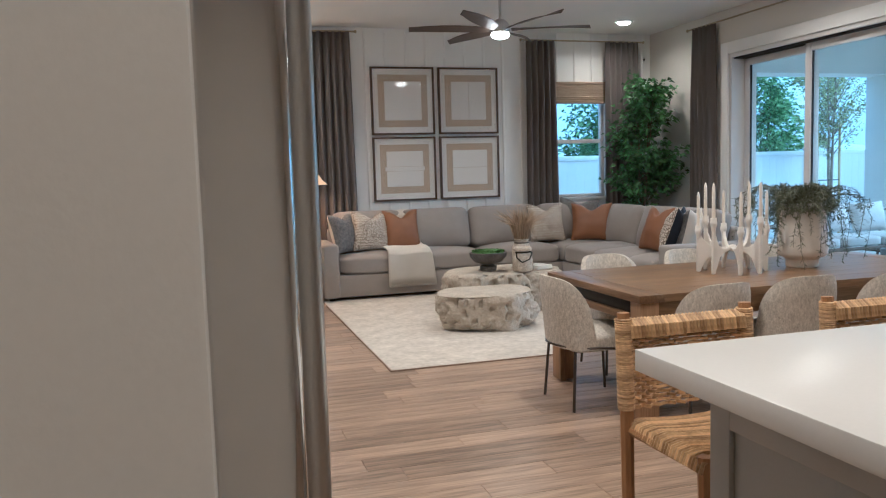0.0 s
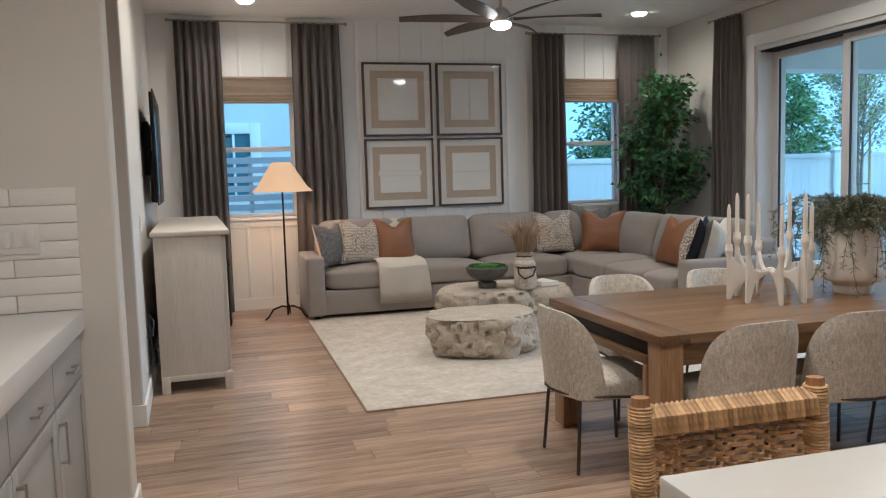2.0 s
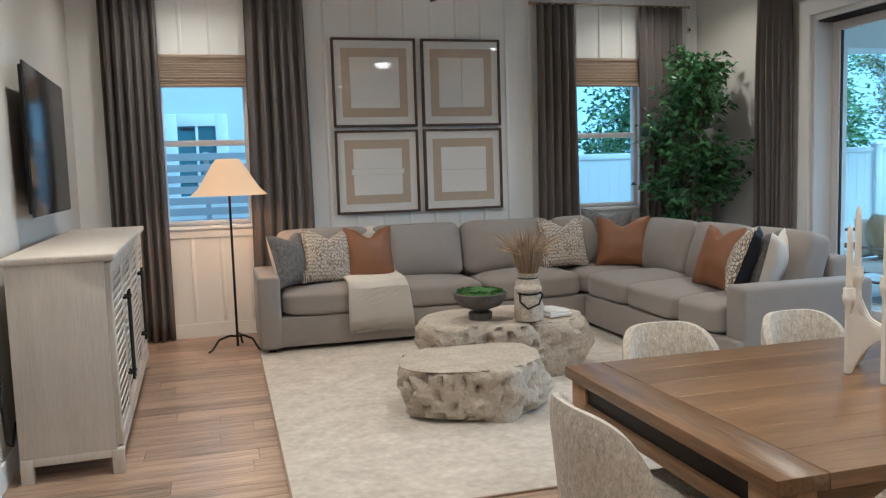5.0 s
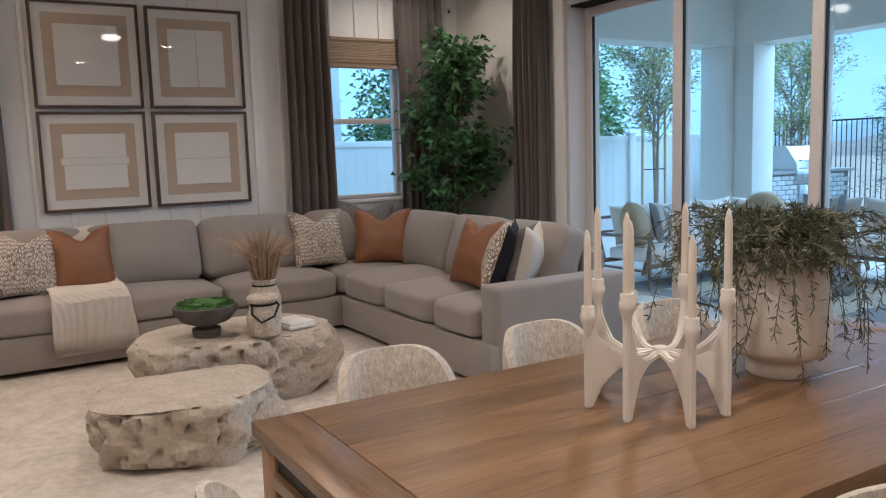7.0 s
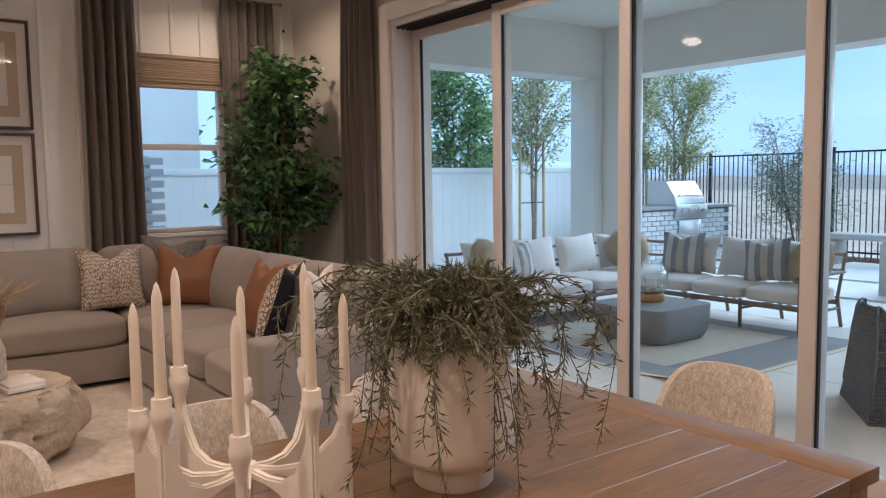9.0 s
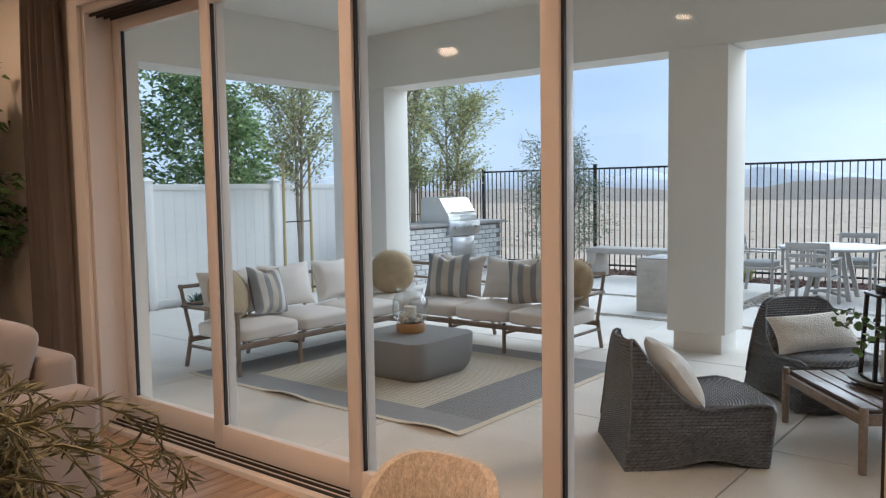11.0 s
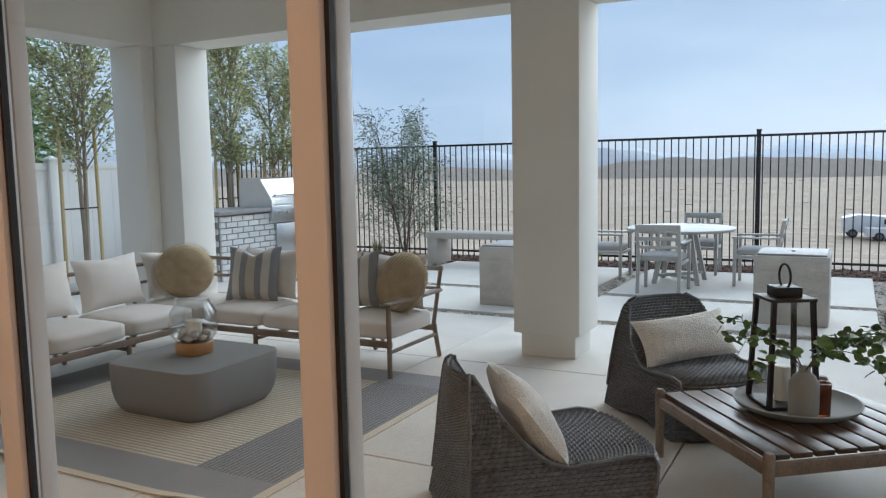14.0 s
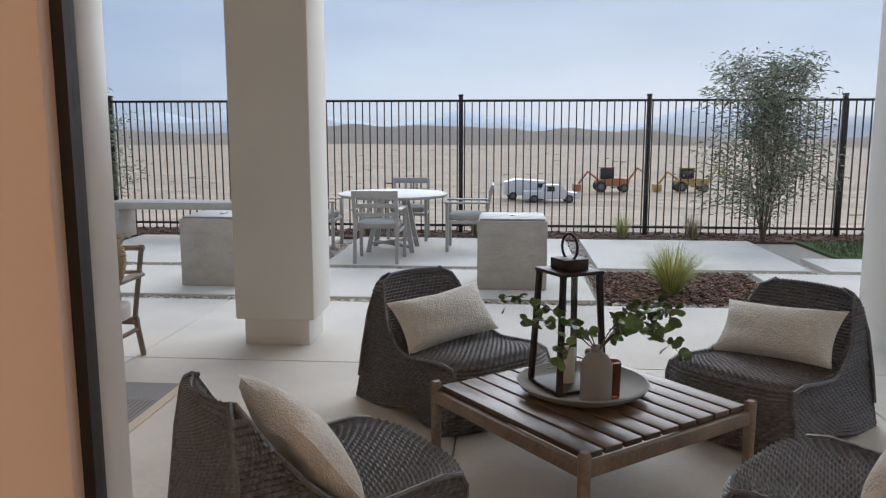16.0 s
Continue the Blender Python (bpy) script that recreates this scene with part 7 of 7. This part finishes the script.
# ---- fences ----
wf = thing("vinyl_fence", "white vinyl privacy fence around the yard", "fence")
FY = 13.42
posts = [5.2 + 2.25 * k for k in range(5)]
for x in posts:
    p = part("post", box(x - 0.065, FY - 0.065, -0.3, x + 0.065, FY + 0.065, 1.78, 0.006), FENCE_W, wf)
    part("post_cap", loft([[(x + a * w, FY + b * w, z) for a, b in ((-1, -1), (1, -1), (1, 1), (-1, 1))] for w, z in ((0.08, 1.78), (0.08, 1.80), (0.012, 1.85))]), FENCE_W, p)
for a, b in zip(posts, posts[1:]):
    part("top_rail", box(a + 0.065, FY - 0.03, 1.66, b - 0.065, FY + 0.03, 1.75, 0.005), FENCE_W, wf)
    part("bottom_rail", box(a + 0.065, FY - 0.03, -0.02, b - 0.065, FY + 0.03, 0.10, 0.005), FENCE_W, wf)
    n = 12
    w = (b - a - 0.13) / n
    for k in range(n):
        part("board", box(a + 0.065 + k * w + 0.0003, FY - 0.012, 0.10, a + 0.065 + (k + 1) * w - 0.0003, FY + 0.012, 1.66, 0.0015, 1), FENCE_W, wf)

irf = thing("iron_fence", "black iron picket fence above the desert", "fence")
FX = 17.78


def iron_run(a, b, along, fixed, top, base, step):
    def P(u, z0, z1, w):
        return box(fixed - w, u - w, z0, fixed + w, u + w, z1, 0) if along == "y" else box(u - w, fixed - w, z0, u + w, fixed + w, z1, 0)
    for z in (top - 0.02, base + 0.14):
        part("rail", box(fixed - 0.02, a, z - 0.018, fixed + 0.02, b, z + 0.018, 0.003) if along == "y" else box(a, fixed - 0.02, z - 0.018, b, fixed + 0.02, z + 0.018, 0.003), IRON, irf)
    n = int((b - a) / step)
    for k in range(1, n):
        part("picket", P(a + (b - a) * k / n, base + 0.04, top - 0.03, 0.0085), IRON, irf, smooth=False)


for y in (-3.25, -0.45, 2.36, 5.17, 7.98, 10.70, FY):
    p = part("post", box(FX - 0.032, y - 0.032, -0.3, FX + 0.032, y + 0.032, 2.05, 0.004), IRON, irf)
    part("post_cap", box(FX - 0.04, y - 0.04, 2.05, FX + 0.04, y + 0.04, 2.075, 0.008), IRON, p)
iron_run(-6.0, FY, "y", FX, 2.0, -0.06, 0.112)
iron_run(14.4, FX, "x", FY, 2.0, -0.06, 0.125)
part("post", box(14.37, FY - 0.032, -0.3, 14.434, FY + 0.032, 2.05, 0.004), IRON, irf)

# ---- neighbour's house and screen fence ----
HOUSE = mat("neighbour_stucco", (0.62, 0.63, 0.62), 0.9, vary=0.04, scale=2, fine=120, bump=0.3)
ROOF = mat("roof_tile", (0.16, 0.12, 0.10), 0.85, vary=0.3, scale=3, fine=30, stretch=(8, 1, 1), bump=0.5)
ho = thing("neighbour_house", "pale stucco neighbour house with trimmed window", "house")
HY = 15.0
part("wall", box(-9, HY, -0.3, 7.0, HY + 8, 4.4, 0.02), HOUSE, ho)
part("roof", loft([[(x, y, z) for x, y in q] for q, z in (([(-9.6, HY - 0.5), (7.5, HY - 0.5), (7.5, HY + 8.5), (-9.6, HY + 8.5)], 4.4), ([(-9.6, HY - 0.5), (7.5, HY - 0.5), (7.5, HY + 8.5), (-9.6, HY + 8.5)], 4.52), ([(-6, HY + 3.6), (4, HY + 3.6), (4, HY + 4.4), (-6, HY + 4.4)], 6.3))]), ROOF, ho)
part("eave", box(-9.6, HY - 0.56, 4.30, 7.5, HY - 0.5, 4.52, 0.01), FENCE_W, ho)
wx0, wx1, wz0, wz1 = 0.46, 1.02, 1.3, 2.36
for a, b, c, d in ((wx0 - 0.18, wz0 - 0.18, wx0, wz1 + 0.18), (wx1, wz0 - 0.18, wx1 + 0.18, wz1 + 0.18), (wx0, wz1, wx1, wz1 + 0.18), (wx0, wz0 - 0.18, wx1, wz0)):
    part("window_surround", box(a, HY - 0.06, b, c, HY - 0.001, d, 0.005), FENCE_W, ho)
win = part("window", box(wx0, HY - 0.02, wz0, wx1, HY - 0.001, wz1, 0), mat("dark_window", (0.10, 0.16, 0.18), 0.15, vary=0.1, bump=0), ho)
part("mullion", box((wx0 + wx1) / 2 - 0.02, HY - 0.04, wz0, (wx0 + wx1) / 2 + 0.02, HY - 0.021, wz1, 0.003), FENCE_W, win)
for k in range(5):
    part("blind_slat", box(wx0 + 0.05, HY - 0.035, wz0 + 0.2 + 0.2 * k, (wx0 + wx1) / 2 - 0.04, HY - 0.022, wz0 + 0.235 + 0.2 * k, 0.002), IRON, win)
sc = thing("slat_screen", "pale horizontal slat screen fence beside the house", "fence")
SLATC = mat("screen_slat", (0.42, 0.41, 0.40), 0.7, vary=0.08, scale=3, fine=40, bump=0.1)
for k in range(14):
    part("slat", box(-2.2, 12.30, 0.06 + k * 0.132, 5.62, 12.325, 0.06 + k * 0.132 + 0.088, 0.003, 1), SLATC, sc)
for x in (-2.1, -0.6, 0.9, 2.4, 3.9, 5.45):
    part("post", box(x - 0.03, 12.327, -0.3, x + 0.03, 12.39, 1.88, 0.003), SLATC, sc)

# ---- trees and planting ----
PALEBARK = mat("pale_bark", (0.30, 0.25, 0.19), 0.9, vary=0.3, scale=12, fine=60, bump=0.4, stretch=(1, 1, 0.3))
STAKE = mat("pale_stake", (0.50, 0.40, 0.20), 0.8, vary=0.2, scale=4, fine=40, stretch=(4, 4, 0.6), bump=0.15)
for x, y, h, s in ((6.0, 16.4, 3.8, 1), (8.6, 15.6, 4.9, 2), (10.4, 16.3, 5.4, 3), (12.6, 15.7, 4.3, 4)):
    tree("evergreen_tree", "dense dark green tree behind the white fence", "tree", pose(x, y, -0.3), h, 4, (1.2, 1.2), 8000, 0.14, 0.06, TREELEAF, 40 + s, low=0.22, group="trees behind the fence", twigs=96, up=0.5, tuft=0.15)
for x, y, h, s, n in ((11.9, 12.75, 4.2, 6, 1500), (14.9, 13.0, 4.4, 7, 1700), (16.2, 13.1, 4.0, 8, 1500)):
    yt = tree("young_tree", "staked young tree with airy pale foliage", "tree", pose(x, y, -0.1), h, 2, (1.15, 1.2), 5 * n, 0.080, 0.028, PALELEAF, 60 + s, low=0.42, group="staked young trees", twigs=64, up=0.75, droop=0.25, lean=0.55, bark=PALEBARK)
    for dx in (-0.28, 0.28):
        part("stake", tube([(dx, 0.05, 0.0), (dx * 0.95, 0.05, 2.35)], 0.024, 8), STAKE, yt)
    part("tie", tube([(-0.28, 0.05, 1.25), (0, 0.02, 1.25), (0.28, 0.05, 1.25)], 0.010, 6), BLACK, yt)
tree("olive_tree", "small multi-stem silvery olive tree by the fence", "tree", pose(17.05, 10.95, -0.06), 2.75, 7, (1.45, 0.9), 6500, 0.085, 0.022, OLIVE, 71, low=0.08, group="olive trees", twigs=150, up=0.45, lean=1.0, cone=True)
tree("olive_tree", "bushy multi-stem silvery olive tree by the fence", "tree", pose(17.1, 0.82, -0.06), 2.70, 8, (1.4, 1.0), 9500, 0.09, 0.023, OLIVE, 72, low=0.06, group="olive trees", twigs=180, up=0.4, lean=0.9, cone=True)


def clump(name, label, at, r, h, n, material, seed, arch=0.7, group="ornamental grasses"):
    rng = random.Random(seed)
    bm = bmesh.new()
    for k in range(n):
        a = rng.uniform(0, 6.283)
        s = rng.uniform(0.1, 1.0)
        hh = h * rng.uniform(0.6, 1.1)
        w = rng.uniform(0.0025, 0.005)
        prev = None
        for u in (0, 0.35, 0.7, 1.0):
            d = r * (0.12 + s * u ** 1.4)
            z = hh * (u - arch * s * u ** 3 * 0.55)
            c = Vector((d * math.cos(a), d * math.sin(a), max(0, z)))
            sd = Vector((-math.sin(a), math.cos(a), 0)) * w * (1.05 - u)
            cur = (bm.verts.new(c - sd), bm.verts.new(c + sd))
            if prev:
                bm.faces.new((prev[0], prev[1], cur[1], cur[0]))
            prev = cur
    ob = part(name, bm, material, smooth=False, at=at)
    return tagged(ob, label, "grass plant", group)


def bed(label, x0, y0, x1, y1, n, seed):
    t = tagged(part("mulch_bed", box(x0, y0, -0.10, x1, y1, -0.03, 0), MULCH, smooth=False), label, "mulch", kind="structure")
    bm, rng = bmesh.new(), random.Random(seed)
    for _ in range(n):
        x, y = rng.uniform(x0 + 0.02, x1 - 0.02), rng.uniform(y0 + 0.02, y1 - 0.02)
        brick_of(bm, -0.03, -0.010, 0, 0.03, 0.010, 0.010, m=pose(x, y, -0.032 + rng.uniform(0, 0.012), rng.uniform(-25, 25), rng.uniform(-25, 25), rng.uniform(0, 360)))
    tagged(part("wood_chips", bm, CHIP, t, smooth=False), "loose red-brown wood chips", kind="stuff")


bed("red-brown bark mulch bed between slabs", 12.86, 1.86, 14.42, 3.56, 1500, 1)
bed("red-brown bark mulch strip along the fence", 17.06, -5.0, 18.0, 13.1, 2200, 2)
bed("bark mulch strip at the white fence", 7.2, 13.0, 14.2, 13.35, 500, 3)
clump("grass_clump", "bright yellow-green ornamental grass in mulch", pose(13.35, 2.85, -0.03), 0.52, 0.56, 700, GRASSB, 1)
for k, (x, y) in enumerate(((17.35, 9.0), (17.4, 6.55), (17.35, 4.9), (17.4, 2.75), (17.3, 1.75), (17.45, 11.8), (17.4, 7.6))):
    clump("grass_clump", "straw-coloured ornamental grass by the iron fence", pose(x, y, -0.03), 0.32, 0.46, 190, DRYBLADE if k % 3 else GRASSB, 10 + k)
tagged(part("lawn", box(15.57, -4.5, -0.10, 17.05, 0.38, -0.02, 0), LAWN, smooth=False), "small strip of green lawn", "lawn", kind="structure")
bm, rng = bmesh.new(), random.Random(77)
for _ in range(2600):
    x, y = rng.uniform(15.59, 17.03), rng.uniform(-1.6, 0.36)
    a = rng.uniform(0, 6.28)
    p = Vector((x, y, -0.02))
    q = (bm.verts.new(p + Vector((0.004 * math.cos(a), 0.004 * math.sin(a), 0))), bm.verts.new(p - Vector((0.004 * math.cos(a), 0.004 * math.sin(a), 0))), bm.verts.new(p + Vector((rng.gauss(0, 0.012), rng.gauss(0, 0.012), 0.05))))
    bm.faces.new(q)
tagged(part("grass", bm, LAWN, smooth=False), "short green lawn blades", "grass", kind="stuff")
for x, y, s in ((8.9, 13.1, 1), (10.3, 13.15, 2), (7.8, 13.1, 3)):
    ag = thing("agave", "small blue-green agave rosette in mulch", "succulent", "agaves by the fence", at=pose(x, y, -0.04))
    for k in range(22):
        a, el = 2.4 * k, radians(25 + 2.6 * k)
        bm = bmesh.new()
        ln = 0.30 - 0.004 * k
        d = Vector((math.cos(a) * math.cos(el), math.sin(a) * math.cos(el), math.sin(el)))
        sd = Vector((-math.sin(a), math.cos(a), 0))
        up_ = d.cross(sd)
        rows = [[Vector((0, 0, 0)) + d * ln * u + sd * w * q + up_ * (0.010 if q == 0 else 0.0) * (1 - u) for q in (-1, 0, 1)] for u, w in ((0, 0.022), (0.4, 0.034), (0.75, 0.02), (1.0, 0.001))]
        vs = [[bm.verts.new(p) for p in r] for r in rows]
        for r0, r1 in zip(vs, vs[1:]):
            for q in (0, 1):
                bm.faces.new((r0[q], r0[q + 1], r1[q + 1], r1[q]))
        ob = part("leaf", bm, AGAVE, ag)
bm, rng = bmesh.new(), random.Random(5)
for _ in range(2600):
    if rng.random() < 0.5:
        x, y = rng.uniform(12.63, 12.85), rng.uniform(1.5, 10.2)
    elif rng.random() < 0.5:
        x, y = rng.uniform(14.41, 14.59), rng.uniform(1.0, 10.2)
    else:
        x, y = rng.uniform(12.7, 16.9), rng.choice((6.73, 9.99, 3.55)) + rng.uniform(-0.12, 0.12)
    r = rng.uniform(0.010, 0.022)
    lump(bm, (x, y, -0.036), 1.3 * r, r, 0.7 * r, rng.uniform(0, 3), 6)
tagged(part("pebbles", bm, PEBBLE), "mixed tan and grey pebbles between slabs", "pebbles", kind="stuff")

# ---- distance: brush, hills, parked machines ----
bm, rng = bmesh.new(), random.Random(44)
BRUSH = mat("desert_brush", (0.46, 0.36, 0.25), 0.95, vary=0.15, scale=3, fine=20, island=0.5, tint=(0.56, 0.46, 0.34))


def land(x, y):
    d = max(0, max(x - 19, -x - 8, y - 20, -y - 12))
    return -0.12 - min(5.6, d * 0.09) + 0.9 * min(1, d / 60) * noise.noise((x / 45, y / 45, 0.3)) + 3.0 * min(1, d / 600) * noise.noise((x / 200, y / 200, 5))


for _ in range(300):
    d = 45 + 260 * rng.random() ** 1.4
    a = radians(rng.uniform(-48, 62))
    x, y = 10 + d * math.cos(a), 5 + d * math.sin(a)
    r = rng.uniform(0.12, 0.4) * (1 + d / 220)
    lump(bm, (x, y, land(x, y) + r * 0.2), 1.4 * r, 1.2 * r, 0.28 * r, rng.uniform(0, 3))
tagged(part("desert_brush", bm, BRUSH, smooth=False), "low dry desert shrubs on the plain", "shrubs", kind="stuff")
# Distance haze is mixed into the hill colours, paler and bluer farther back.
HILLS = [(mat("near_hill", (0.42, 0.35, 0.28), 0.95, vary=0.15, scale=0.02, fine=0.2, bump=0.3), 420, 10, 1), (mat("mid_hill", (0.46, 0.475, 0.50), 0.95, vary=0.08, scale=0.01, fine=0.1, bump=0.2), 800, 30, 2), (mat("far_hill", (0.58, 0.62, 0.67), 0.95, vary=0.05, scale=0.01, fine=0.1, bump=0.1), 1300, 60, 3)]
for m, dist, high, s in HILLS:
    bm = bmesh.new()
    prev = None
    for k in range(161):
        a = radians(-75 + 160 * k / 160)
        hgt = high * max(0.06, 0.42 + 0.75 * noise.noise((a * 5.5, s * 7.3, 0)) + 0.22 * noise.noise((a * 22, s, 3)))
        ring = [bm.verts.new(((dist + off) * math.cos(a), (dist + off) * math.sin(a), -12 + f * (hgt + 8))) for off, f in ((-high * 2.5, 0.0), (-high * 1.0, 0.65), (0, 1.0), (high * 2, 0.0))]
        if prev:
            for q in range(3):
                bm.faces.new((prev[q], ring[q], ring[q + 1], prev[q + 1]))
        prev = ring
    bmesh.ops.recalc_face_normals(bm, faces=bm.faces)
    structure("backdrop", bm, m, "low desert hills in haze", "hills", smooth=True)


WHITECAR = mat("white_car_paint", (0.70, 0.70, 0.70), 0.3, vary=0.02, bump=0)
ORANGE = mat("orange_machine", (0.42, 0.15, 0.07), 0.6, vary=0.15, scale=4, bump=0)
YELLOW = mat("yellow_machine", (0.46, 0.30, 0.09), 0.6, vary=0.15, scale=4, bump=0)
# Tyre black carries a little painted distance haze.
TYRE = mat("tyre", (0.05, 0.05, 0.05), 0.9, vary=0.2)
RIM = mat("wheel_rim", (0.16, 0.15, 0.14), 0.6, vary=0.2)
CARGLASS = mat("car_window", (0.02, 0.025, 0.03), 0.1, vary=0.1, bump=0)


def wheel(parent, x, y, r, w=0.24):
    bm = lathe([(0.0, -w / 2), (r * 0.9, -w / 2), (r, -w / 3), (r, w / 3), (r * 0.9, w / 2), (0.0, w / 2)], 20)
    t = part("wheel", bm, TYRE, parent, at=pose(x, y, r, 90, 0, 0))
    part("rim", lathe([(0.0, -w / 2 - 0.01), (r * 0.5, -w / 2 - 0.01), (r * 0.5, w / 2 + 0.01), (0.0, w / 2 + 0.01)], 14), RIM, t)


def vehicle(name, label, category, at, outline, paint, wheels, glass, width=1.8):
    t = thing(name, label, category, "vehicles parked on the plain", at=at)
    bm = loft([[(x, y, z) for x, z in outline] for y in (-width / 2, width / 2)])
    bmesh.ops.recalc_face_normals(bm, faces=bm.faces)
    bmesh.ops.bevel(bm, geom=bm.edges[:], offset=0.05, segments=2, affect="EDGES")
    part("body", bm, paint, t)
    for x0, z0, x1, z1 in glass:
        for y in (-width / 2 - 0.005, width / 2 - 0.015):
            part("side_window", box(x0, y, z0, x1, y + 0.02, z1, 0.008), CARGLASS, t)
    for x, r in wheels:
        for y in (-width / 2 + 0.1, width / 2 - 0.1):
            wheel(t, x, y, r)
    return t


def on_land(x, y, rz):
    return pose(x, y, land(x, y), 0, 0, rz)


vehicle("pickup_truck", "white work pickup parked on the desert plain", "truck", on_land(84, 0.2, -84), [(-2.7, 0.4), (2.7, 0.4), (2.75, 0.95), (1.5, 1.1), (0.9, 1.75), (-0.6, 1.8), (-0.8, 1.15), (-2.75, 1.15)], WHITECAR, ((-1.7, 0.42), (1.75, 0.42)), ((-0.45, 1.15, 0.3, 1.65),))
vehicle("tank_truck", "white water tank vehicle parked beside the pickup", "truck", on_land(86, 2.6, -84), [(-2.2, 0.5), (2.4, 0.5), (2.5, 1.3), (1.9, 1.9), (-1.0, 2.1), (-2.2, 1.8)], WHITECAR, ((-1.4, 0.42), (1.5, 0.42)), ((1.1, 1.25, 1.8, 1.7),))
for nm, lab, x, y, paint in (("tractor", "orange tractor with raised loader arm on the plain", 96, -7.2, ORANGE), ("wheel_loader", "yellow wheel loader parked on the desert plain", 98, -16.5, YELLOW)):
    v = vehicle(nm, lab, "tractor", on_land(x, y, -88), [(-1.6, 0.7), (1.9, 0.7), (2.0, 1.5), (0.5, 1.6), (-1.6, 1.4)], paint, ((-1.2, 0.66), (1.4, 0.5)), (), 1.9)
    part("cab", box(-1.2, -0.6, 1.5, 0.3, 0.6, 2.7, 0.06), CARGLASS, v)
    part("cab_roof", box(-1.3, -0.7, 2.7, 0.4, 0.7, 2.82, 0.04), paint, v)
    part("loader_arm", tube([(-1.4, 0, 1.4), (-2.6, 0, 2.3), (-3.6, 0, 0.9)], 0.14, 8), paint, v)
    part("boom", tube([(1.9, 0, 1.2), (3.0, 0, 2.7), (3.9, 0, 2.0), (4.0, 0, 0.8)], 0.13, 8), paint, v)
    part("bucket", box(-4.2, -0.9, 0.1, -3.4, 0.9, 0.9, 0.05), paint, v)

# ---- plank floor, piece by piece ----
PW, PL = 0.178, 1.22
rng = random.Random(5)
near, far_bm = [], bmesh.new()
plank_mesh = {}
row = 0
y = SY
while y < NY:
    yb = min(y + PW, NY)
    x = KX - 0.05 - rng.uniform(0, PL)
    x_start, x_end = (KX - 0.05, EX)
    while x < x_end:
        a, b = max(x, x_start), min(x + PL, x_end)
        if b - a > 0.02:
            if 0.9 < y < 8.9 and -0.1 < (a + b) / 2 < 6.4 and len(near) < 300:
                near.append((a, y, b, yb))
            else:
                brick_of(far_bm, a + 0.001, y + 0.001, -0.03, b - 0.001, yb - 0.001, 0.0)
        x += PL
    y += PW
for a, y0, b, y1 in near:
    key = (round(b - a, 2), round(y1 - y0, 3))
    if key not in plank_mesh:
        w, d = key
        plank_mesh[key] = mesh_of(box(-w / 2 + 0.001, -d / 2 + 0.001, -0.03, w / 2 - 0.001, d / 2 - 0.001, 0.0, 0.0015, 1), "plank", PLANK)
    ob = new("plank", plank_mesh[key])
    ob.location = ((a + b) / 2, (y0 + y1) / 2, 0)
    ob.parent = floor
tagged(part("planks", far_bm, PLANKS, floor, smooth=False), "brown wood-look floor planks", kind="stuff")
bm = bmesh.new()
solid(bm, -3.2, 4.62, -0.03, KX - 0.05, 6.06, 0.0)
part("hall_planks", bm, PLANKS, floor, smooth=False)
